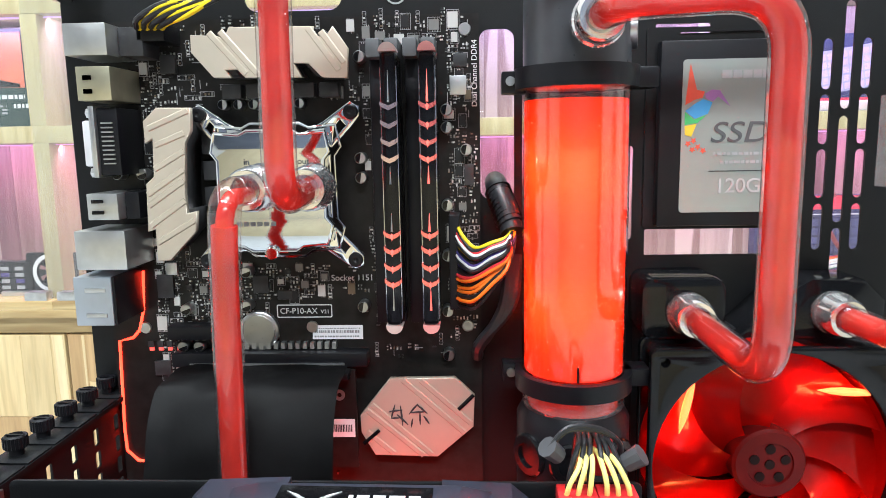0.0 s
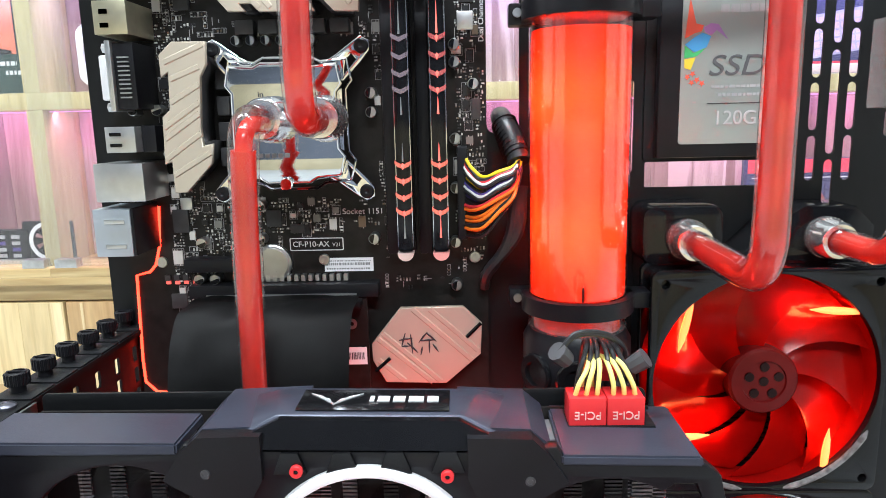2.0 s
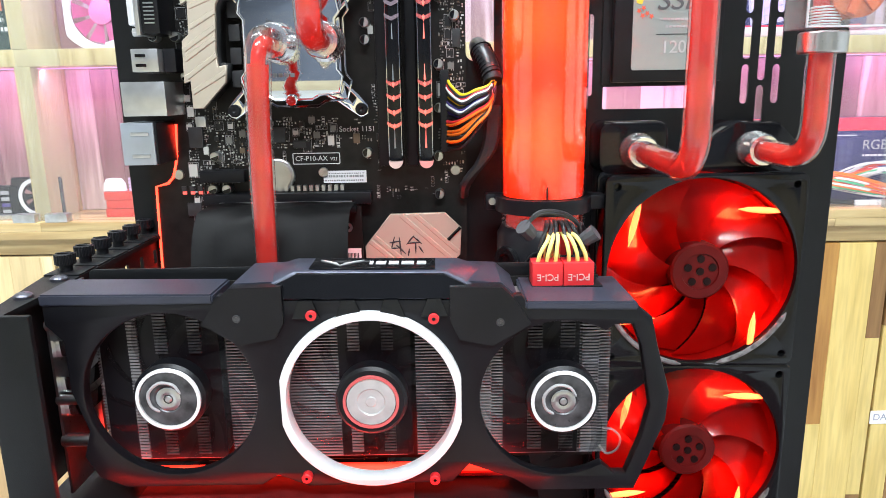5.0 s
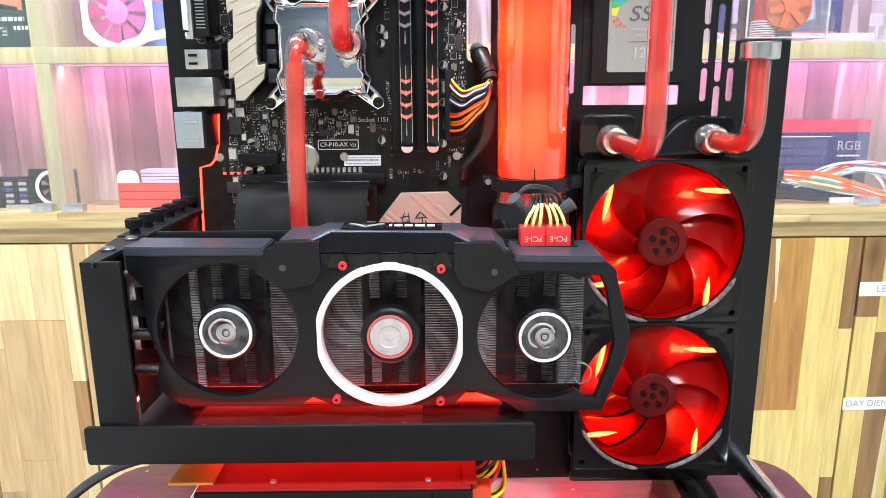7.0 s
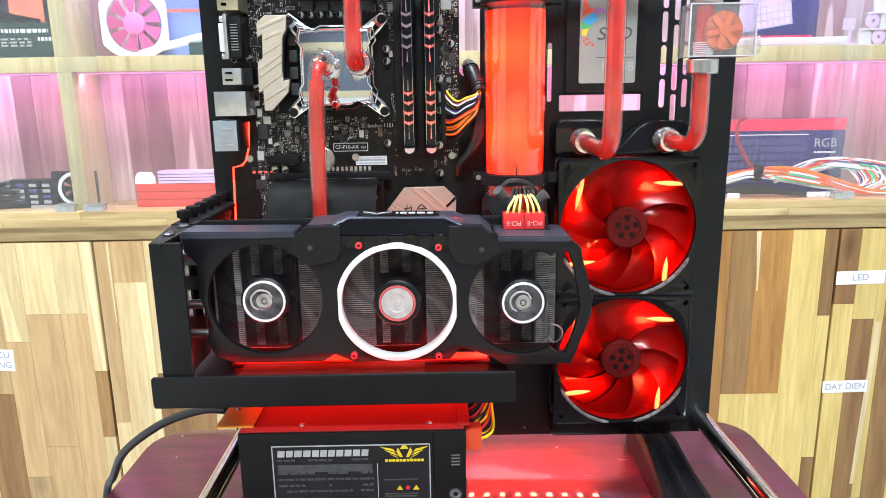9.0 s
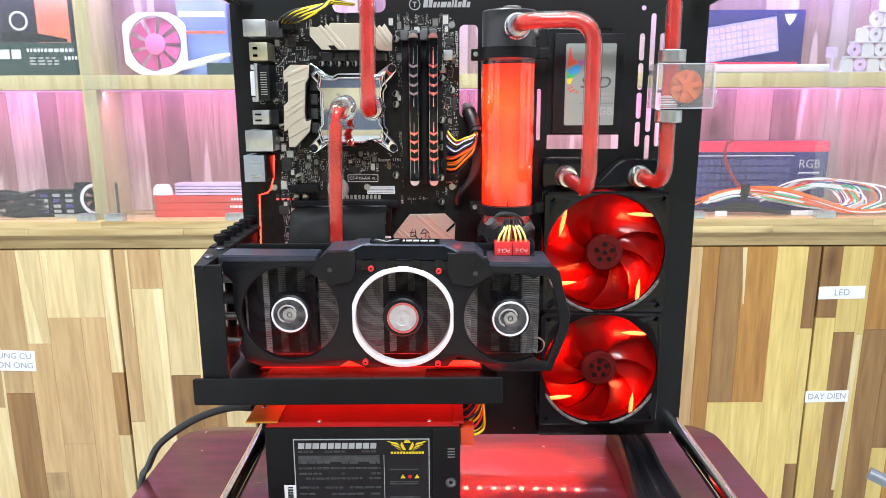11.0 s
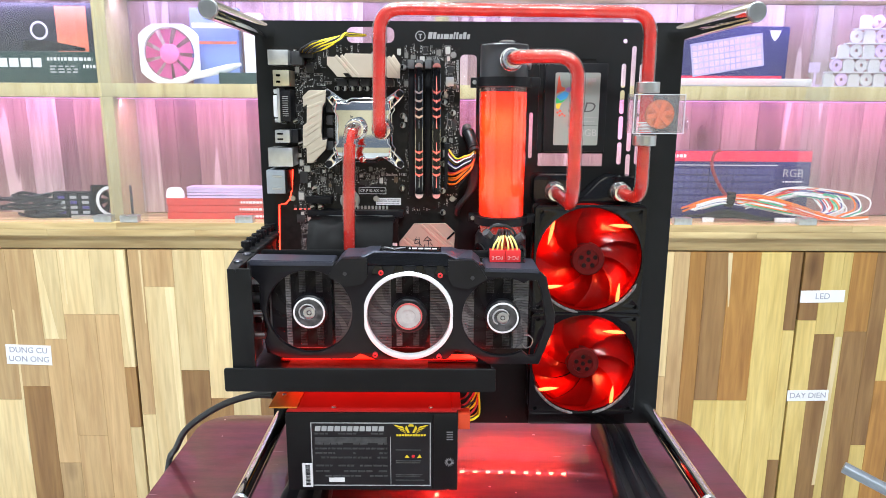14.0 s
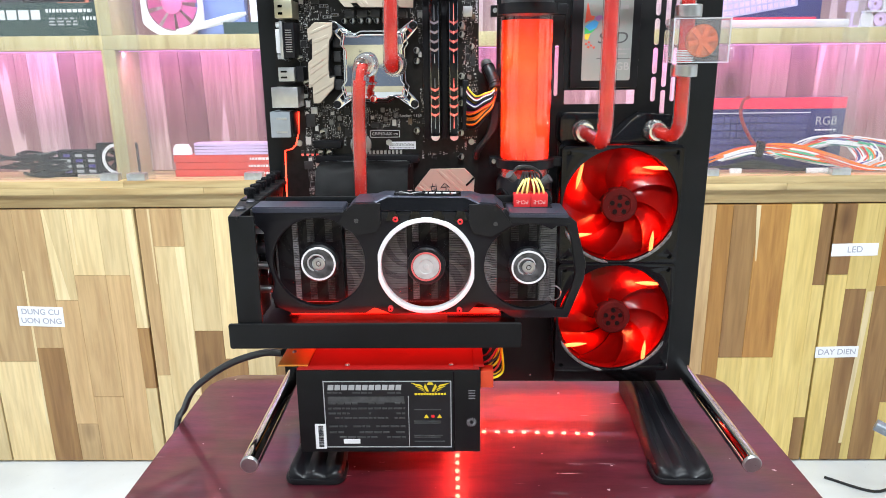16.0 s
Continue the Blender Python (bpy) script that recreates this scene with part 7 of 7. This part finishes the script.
for i in range(3):
    for j in range(4):
        part("socket", Box(-1.030 + 0.032 * i, -1.012 + 0.032 * i, 1.3820, 1.3849, 0.8235 + 0.0135 * j, 0.8310 + 0.0135 * j, bevel=0.0006), (GREY_PRINT if (i + j) % 3 else PURPLE_WIRE), h)
w = thing("white_ring_fan", "black box fan with a white ring", "fan", (-0.900, 1.40, LEDGE))
part("frame", plate([rect_pts(-0.943, -0.835, 0.8125, 0.9000, 0.006), circle_pts(-0.889, 0.857, 0.033, 36)], 1.395, 1.415, 0.001), BLACK_PLASTIC, w)
part("ring", plate([circle_pts(-0.889, 0.857, 0.041, 40), circle_pts(-0.889, 0.857, 0.033, 40)], 1.391, 1.3945), WHITE, w)
part("hub", Cyl((-0.889, 1.398, 0.857), (-0.889, 1.412, 0.857), 0.013, 20), BLACK_PLASTIC, w)
for k in range(7):
    a = 2 * math.pi * k / 7
    part("blade", Prism([(-0.889 + 0.012 * math.cos(a), 0.857 + 0.012 * math.sin(a)), (-0.889 + 0.032 * math.cos(a + 0.2), 0.857 + 0.032 * math.sin(a + 0.2)), (-0.889 + 0.032 * math.cos(a + 0.75), 0.857 + 0.032 * math.sin(a + 0.75)), (-0.889 + 0.012 * math.cos(a + 0.6), 0.857 + 0.012 * math.sin(a + 0.6))], 1.403, 1.405), BLACK_GLOSS, w)
solid("silver_bar", Box(-0.990, -0.860, 1.345, 1.365, LEDGE, 0.822, bevel=0.002), NICKEL, "flat silver metal bar on the ledge", "bar")

# stack of red boxes
for k in range(3):
    z0 = LEDGE + 0.0186 * k
    rb = carton("red_box", -0.735 + 0.003 * (k % 2), -0.40, 1.36, 1.46, z0, z0 + 0.0180, RED_CARD, "flat red tube box with white print", group="stacked red boxes")
    bar_row(rb, -0.545 + 0.004 * k, -0.455, z0 + 0.0055, z0 + 0.0115, 1.36, PRINT, 30 + k, 0.004, 0.010, 0.002)
m = thing("mesh_panels", "stack of lilac perforated dust panels on red boxes", "panels", (-0.56, 1.42, 0.8678))
for k in range(4):
    hs = [rect_pts(-0.665 + 0.036 * i + 0.006 * (k % 2), -0.644 + 0.036 * i + 0.006 * (k % 2), 1.368 + 0.022 * j, 1.377 + 0.022 * j, 0.002) for i in range(7) for j in range(4)]
    pm = plate([rect_pts(-0.68, -0.405, 1.36, 1.462, 0.006)] + hs, -0.003, 0.003)
    pm.transform(Matrix(((1, 0, 0, 0), (0, 0, 1, 0), (0, -1, 0, 0.8715 + 0.0075 * k), (0, 0, 0, 1))))
    part("panel", pm, LILAC, m)
solid("plastic_cone", lathe(bmesh.new(), (-0.715, 1.39, 0.8680), (0, 0, 1), [(0, 0), (0.026, 0), (0.024, 0.016), (0.017, 0.026), (0, 0.028)], 24), WHITE, "white plastic cone on the red boxes", "cone")

# right-hand compartments
k1 = carton("keyboard_box", 0.60, 1.005, 1.46, 1.53, LEDGE, 0.996, BLUE_CARD, "blue keyboard box with a crimson band and key picture")
face_box(k1, "crimson_band", 0.600, 1.005, 0.968, 0.996, 1.46, CRIMSON)
bar_row(k1, 0.62, 0.665, 0.978, 0.986, 1.46, PRINT, 41, 0.004, 0.009)
KEY = mat("printed_key", (0.07, 0.07, 0.20), 0.4, vary=0.3, scale=60, bump=0)
for j in range(6):
    bm = bmesh.new()
    for i in range(18):
        box(bm, 0.615 + 0.0165 * i, 0.628 + 0.0165 * i, 1.4584, 1.4592, 0.842 + 0.0185 * j, 0.855 + 0.0185 * j)
    part("key_row", bm, KEY, k1)
part("picture_edge", Box(0.61, 0.915, 1.4584, 1.4592, 0.957, 0.959), PRINT, k1)
part("print", lettering("RGB", 0.030, pose(0.958, 1.4588, 0.936)), GREY_PRINT, k1)
bar_row(k1, 0.932, 0.985, 0.912, 0.916, 1.46, PRINT, 43, 0.004, 0.012, 0.002)
cb = thing("wire_bundle", "bundle of orange, white and green wires tied on the ledge", "cables", (0.93, 1.36, LEDGE))
r7 = random.Random(7)
HUES = (ORANGE_WIRE, ORANGE_WIRE, WHITE_WIRE, WHITE_WIRE, WHITE_WIRE, GREEN_WIRE, ORANGE_WIRE, WHITE_WIRE, PURPLE_WIRE)
for k in range(26):
    o, q = r7.uniform(-0.02, 0.02), r7.uniform(0, 0.022)
    top = 0.872 + r7.uniform(-0.014, 0.014)
    part("wire", Sweep(spline([(0.700 + o, 1.36 + o, 0.845 + q * 0.6), (0.770 + o, 1.355 + o, 0.862 + q * 0.7), (0.86 + o, 1.35 - o, 0.848 + q), (0.95 + o, 1.35, 0.832 + q * 0.7), (1.03 + o, 1.36 + o, 0.826 + q * 0.5), (1.08 + o * 0.6, 1.37, 0.830 + q)], 5), 0.0026, 6), HUES[k % 9], cb)
for k in range(16):
    o, q = r7.uniform(-0.02, 0.02), r7.uniform(0, 0.02)
    part("wire", Sweep(spline([(0.86 + o, 1.38, 0.850 + q), (0.92 + o, 1.375, 0.873 + q), (0.99 + o, 1.37 + o, 0.880 + q * 0.6), (1.055 + o * 0.5, 1.37, 0.862 + q), (1.062 + o, 1.36, 0.838 + q * 0.5), (1.01 + o, 1.345, 0.826 + q * 0.3)], 5), 0.0026, 6), (WHITE_WIRE, GREEN_WIRE, WHITE_WIRE, PURPLE_WIRE)[k % 4], cb)
for k in range(10):
    o = r7.uniform(-0.02, 0.02)
    part("wire", Sweep(spline([(0.67 + o, 1.36, 0.826), (0.76 + o, 1.35 + o, 0.822 + 0.002 * k), (0.86 + o, 1.345 + o, 0.820), (0.93 + o, 1.35, 0.818)], 5), 0.003, 6), BLACK_WIRE, cb)
for k in range(22):
    o, q = r7.uniform(-0.025, 0.025), r7.uniform(0, 0.03)
    e = r7.uniform(1.02, 1.15)
    part("wire", Sweep(spline([(0.84 + o, 1.365, 0.846 + q * 0.6), (0.90 + o, 1.36 + o * 0.5, 0.868 + q), (0.97 + o, 1.36, 0.884 + q * 0.7), (e - 0.02, 1.365, 0.868 + q * 0.6), (e, 1.355, 0.838 + q * 0.4), (e - 0.05, 1.345, 0.822 + q * 0.2)], 5), 0.0024, 6), (WHITE_WIRE, PURPLE_WIRE, GREEN_WIRE, WHITE_WIRE, RED_WIRE, WHITE_WIRE, ORANGE_WIRE)[k % 7], cb)
for k in range(12):
    o, q = r7.uniform(-0.02, 0.02), r7.uniform(0, 0.018)
    part("wire", Sweep(spline([(0.66 + o, 1.355, 0.835 + q), (0.74 + o, 1.35, 0.868 + q * 0.6), (0.83 + o, 1.345, 0.866 + q), (0.93 + o, 1.34, 0.842 + q), (1.04 + o, 1.34, 0.818 + q * 0.4), (1.13 + o, 1.345, 0.818 + q * 0.5)], 5), 0.0025, 6), (ORANGE_WIRE, WHITE_WIRE, RED_WIRE, ORANGE_WIRE)[k % 4], cb)
part("tie", lathe(bmesh.new(), (0.772, 1.355, 0.872), (1, 0, -0.2), [(0.016, -0.012), (0.021, -0.010), (0.021, 0.010), (0.016, 0.012)], 18), BLACK_PLASTIC, cb)
part("loop", Sweep(spline([(0.772, 1.36, 0.872), (0.745, 1.37, 0.905), (0.722, 1.38, 0.955), (0.725, 1.385, 0.990), (0.742, 1.39, 1.000)], 6), 0.0045, 8), mat("dark_red_loop", (0.25, 0.03, 0.04), 0.5, vary=0.1, bump=0.03), cb)
for x in (0.70, 0.895, 0.925):
    solid("white_connector", Box(x, x + 0.030, 1.33, 1.345, LEDGE, 0.824, bevel=0.002), WHITE, "small white wire connector on the ledge", "connector", group="white connectors")
FIT = shelf_fit(SHELF)
k2 = carton("keyboard_box", 0.635, 0.915, 1.49, 1.54, SHELF, 1.297, BLUE_CARD, "violet keyboard box with a white keyboard picture")
face_box(k2, "crimson_band", 0.635, 0.905, 1.150, 1.172, 1.49, CRIMSON)
kp = pose(0.755, 1.4888, 1.225, 0, -9, 0)
bm = Box(-0.095, 0.095, 0, 0.0009, -0.042, 0.042, bevel=0.0)
bm.transform(kp)
kb = part("keyboard_picture", bm, mat("faded_picture", (0.40, 0.38, 0.56), 0.4, vary=0.2, scale=20, bump=0), k2)
for j in range(5):
    bm = bmesh.new()
    for i in range(13):
        box(bm, -0.090 + 0.014 * i, -0.079 + 0.014 * i, -0.0010, -0.0003, -0.038 + 0.0155 * j, -0.026 + 0.0155 * j)
    bm.transform(kp)
    part("key_row", bm, LILAC, kb)
part("emblem", Prism([(0.862, 1.287), (0.892, 1.287), (0.886, 1.270), (0.877, 1.260), (0.868, 1.270)], 1.4882, 1.4892), PRINT, k2)
sb = thing("light_tube", "long clear light tube lying on the shelf", "tube", (0.77, 1.36, SHELF))
part("tube", Sweep([(0.615, 1.36, 1.1535), (0.955, 1.36, 1.1535)], 0.0100, 16), FROSTED, sb)
part("end_cap", Cyl((0.600, 1.36, 1.1545), (0.615, 1.36, 1.1545), 0.0112, 18, bevel=0.002), CHROME, sb)
part("base", Box(0.62, 0.95, 1.352, 1.368, SHELF + 0.0003, 1.1442), BLACK_PLASTIC, sb)
solid("small_stand", join(lambda q: box(q, 0.960, 0.985, 1.39, 1.41, SHELF, 1.150), lambda q: box(q, 0.969, 0.975, 1.397, 1.403, 1.150, 1.180), lambda q: box(q, 0.955, 0.982, 1.394, 1.406, 1.180, 1.205)), LILAC, "small lilac display stand", "stand")
ch = thing("acrylic_rack", "pyramid rack of pale acrylic brackets and ring parts", "rack", (1.10, 1.44, SHELF))
for row, (n, x0) in enumerate(((7, 1.005), (6, 1.020), (5, 1.035), (3, 1.065), (2, 1.085))):
    z = SHELF + 0.0003 + 0.036 * row
    part("tier", Box(x0 - 0.012, x0 + 0.034 * n, 1.41, 1.46, z, z + 0.004), FROSTED, ch)
    for i in range(n):
        cx_ = x0 + 0.010 + 0.033 * i
        if (i + row) % 2:
            part("ring", lathe(bmesh.new(), (cx_, 1.420, z + 0.020), (0, 1, 0), [(0.0045, 0), (0.0130, 0), (0.0165, 0.002), (0.0165, 0.010), (0.0045, 0.010)], 20, closed=True), (FROSTED, LILAC)[(i + row) % 4 == 1], ch)
        else:
            part("bracket", Prism([(cx_ - 0.015, z + 0.004), (cx_ + 0.015, z + 0.004), (cx_ + 0.015, z + 0.026), (cx_ + 0.008, z + 0.035), (cx_ - 0.010, z + 0.035), (cx_ - 0.015, z + 0.030)], 1.418, 1.432), FROSTED, ch)

# paper labels on the doors
FIT = None
def paper(x0, x1, z0, z1, lines, size, tilt):
    t = thing("paper_label", "white paper label with dark serif capitals on a cabinet door", "label", ((x0 + x1) / 2, DOOR_Y, z0), group="door labels")
    c = pose((x0 + x1) / 2, DOOR_Y - 0.0012, (z0 + z1) / 2, 0, tilt, 0)
    bm = Box(-(x1 - x0) / 2, (x1 - x0) / 2, -0.0002, 0.0010, -(z1 - z0) / 2, (z1 - z0) / 2)
    bm.transform(c)
    part("sheet", bm, PAPER, t)
    for k, s in enumerate(lines):
        off = (len(lines) - 1) / 2 - k
        part("print", lettering(s, size, c @ pose(0, -0.0005, off * size * 1.15)), mat("blue_black_ink", (0.33, 0.34, 0.42), 0.6, vary=0.1, bump=0), t)


paper(0.9085, 1.0200, 0.6120, 0.6435, ["LED"], 0.022, -1)
paper(0.9050, 1.0120, 0.3440, 0.3740, ["DAY DIEN"], 0.021, -1)
paper(-1.1130, -0.9980, 0.4380, 0.4910, ["DUNG CU", "UON ONG"], 0.021, 2)

# grey tube of a folding chair beside the table
chair = thing("folding_chair", "grey steel tube frame of a folding chair", "chair", (1.05, 0.75, FLOOR_Z))
part("tube", Sweep(rounded([(0.862, 0.905, 0.345), (1.02, 0.80, 0.285), (1.30, 0.62, 0.20), (1.34, 0.60, FLOOR_Z + 0.002)], 0.05), 0.0125, 16), mat("grey_tube", (0.22, 0.25, 0.28), 0.35, metal=0.3, vary=0.1, bump=0.03), chair)
part("leg", Sweep([(1.02, 0.80, 0.272), (1.04, 0.92, FLOOR_Z + 0.002)], 0.009, 12), BLACK_PLASTIC, chair)
solid("floor_cable", Sweep(spline([(0.93, 1.16, 0.049), (1.02, 1.10, 0.049), (1.12, 1.12, 0.049), (1.25, 1.0, 0.049), (1.5, 1.02, 0.049)], 6), 0.0035, 8), BLACK_WIRE, "thin black cable lying on the floor", "cable")

# ---- boards of the doors and of the shelf back ----
PLANK_RNG = random.Random(23)


def plank(x0, x1, y0, y1, z0, z1, material, parent, lean=(0, 0), mid=0.4):
    bm = bmesh.new()
    v = [bm.verts.new(c) for c in ((x0, y1, z0), (x1, y1, z0), (x1, y1, z1), (x0, y1, z1), (x0, y0 + 0.0012, z0), (x1, y0 + 0.0012, z0), (x1, y0 + 0.0012, z1), (x0, y0 + 0.0012, z1), (x0 + 0.0006, y0, z0 + 0.0006), (x1 - 0.0006, y0, z0 + 0.0006), (x1 - 0.0006, y0, z1 - 0.0006), (x0 + 0.0006, y0, z1 - 0.0006))]
    for i, q in enumerate(v):
        q.co.x += lean[1 if i % 4 in (1, 2) else 0] * (q.co.z - mid)
    for f in ((0, 1, 5, 4), (1, 2, 6, 5), (2, 3, 7, 6), (3, 0, 4, 7), (4, 5, 9, 8), (5, 6, 10, 9), (6, 7, 11, 10), (7, 4, 8, 11), (8, 9, 10, 11)):
        bm.faces.new([v[i] for i in f])
    return part("plank", bm, material, parent, smooth=False)


def boarded(parent, x0, x1, y0, y1, z0, z1, tones, wide=(0.035, 0.085), tall=(0.26, 0.7)):
    x = x0
    tilt = 0.0
    mid = (z0 + z1) / 2
    while x < x1 - 0.001:
        w = PLANK_RNG.uniform(*wide)
        if x + w > x1 - 0.025:
            w = x1 - x
        turn = 0.0 if x + w > x1 - 0.001 else PLANK_RNG.uniform(-0.02, 0.02)
        z = z0
        first = PLANK_RNG.uniform(0.1, tall[1]) if tall[0] < z1 - z0 else z1 - z0
        while z < z1 - 0.001:
            h = first if z == z0 else PLANK_RNG.uniform(*tall)
            if z + h > z1 - 0.08:
                h = z1 - z
            plank(x, x + w, y0, y1, z, z + h, PLANK_RNG.choice(tones), parent, (tilt, turn), mid)
            z += h
        x += w
        tilt = turn


def sliver(parent, top, foot, z0, z1):
    """A tapering streak of sapwood, a hair proud of its board: top and foot are its x limits at z1 and z0."""
    bm = prism(bmesh.new(), [(foot[0], z0), (foot[1], z0), (top[1], z1), (top[0], z1)], DOOR_Y - 0.0003, DOOR_Y + 0.002)
    part("plank", bm, SAP_WOOD, parent, smooth=False)


MIXED = (CREAM_WOOD, CREAM_WOOD, HONEY_WOOD, HONEY_WOOD, BROWN_WOOD)
C, H, B, G, Y = CREAM_WOOD, HONEY_WOOD, BROWN_WOOD, ORANGE_WOOD, YELLOW_WOOD
boarded(DOORS[0][0], -1.62, -1.205, DOOR_Y, DOOR_Y + 0.0118, 0.05, 0.741, MIXED)
boarded(DOORS[2][0], -0.54, -0.20, DOOR_Y, DOOR_Y + 0.0118, 0.05, 0.741, MIXED)
boarded(DOORS[3][0], -0.194, 0.29, DOOR_Y, DOOR_Y + 0.0118, 0.05, 0.741, MIXED)
COLUMNS = (
    (1, ((-1.2, -1.085, ((0.34, C), (0.741, H))), (-1.085, -1.012, ((0.378, B), (0.741, H))), (-1.012, -0.955, ((0.16, H), (0.507, H), (0.741, C))), (-0.955, -0.876, ((0.24, H), (0.573, H), (0.741, C))), (-0.876, -0.815, ((0.573, H), (0.741, C))), (-0.815, -0.786, ((0.263, C), (0.431, B), (0.741, C))))),
    (2, ((-0.780, -0.745, ((0.30, C), (0.741, H))), (-0.745, -0.669, ((0.646, C), (0.741, H))), (-0.669, -0.597, ((0.423, B), (0.741, C))), (-0.597, -0.54, ((0.346, B), (0.741, C))))),
    (4, ((0.296, 0.38, ((0.3, H), (0.741, C))), (0.38, 0.45, ((0.5, C), (0.741, H))), (0.45, 0.56, ((0.25, H), (0.741, G))), (0.56, 0.582, ((0.41, H), (0.741, C))), (0.582, 0.622, ((0.741, H),)), (0.622, 0.662, ((0.741, G),)), (0.662, 0.722, ((0.344, Y), (0.741, B))), (0.722, 0.80, ((0.344, Y), (0.741, G))), (0.80, 0.874, ((0.741, Y),)), (0.874, 0.904, ((0.174, B), (0.537, Y), (0.741, B))))),
    (5, ((0.910, 0.957, ((0.564, Y), (0.741, B))), (0.957, 1.008, ((0.527, B), (0.741, Y))), (1.008, 1.030, ((0.741, Y),)), (1.030, 1.09, ((0.534, B), (0.741, G))), (1.09, 1.13, ((0.217, Y), (0.741, B))), (1.13, 1.19, ((0.4, G), (0.741, Y))), (1.19, 1.25, ((0.741, B),)), (1.25, 1.44, ((0.35, Y), (0.741, G))))),
)
for n, columns in COLUMNS:
    for x0, x1, runs in columns:
        z = 0.05
        for z1, m_ in runs:
            plank(x0, x1, DOOR_Y, DOOR_Y + 0.0118, z, z1, m_, DOORS[n][0])
            z = z1
sliver(DOORS[1][0], (-1.012, -1.006), (-1.006, -0.974), 0.508, 0.740)
sliver(DOORS[1][0], (-0.949, -0.938), (-0.944, -0.941), 0.60, 0.740)
sliver(DOORS[1][0], (-1.083, -1.078), (-1.092, -1.086), 0.16, 0.585)
sliver(DOORS[1][0], (-0.812, -0.790), (-0.795, -0.788), 0.432, 0.740)
sliver(DOORS[2][0], (-0.694, -0.671), (-0.683, -0.672), 0.244, 0.645)
sliver(DOORS[2][0], (-0.752, -0.747), (-0.750, -0.748), 0.55, 0.740)
sliver(DOORS[4][0], (0.716, 0.727), (0.727, 0.730), 0.60, 0.740)
sliver(DOORS[5][0], (1.012, 1.028), (1.000, 1.008), 0.10, 0.52)
for back, z0, z1 in BACKS[:2]:
    boarded(back, -1.68, 1.68, 1.374, 1.3885, z0 + 0.001, z1 - 0.001, (PALE_WOOD, ROSE_WOOD, ROSE_WOOD, PLUM_WOOD), (0.035, 0.09), (0.45, 0.5))
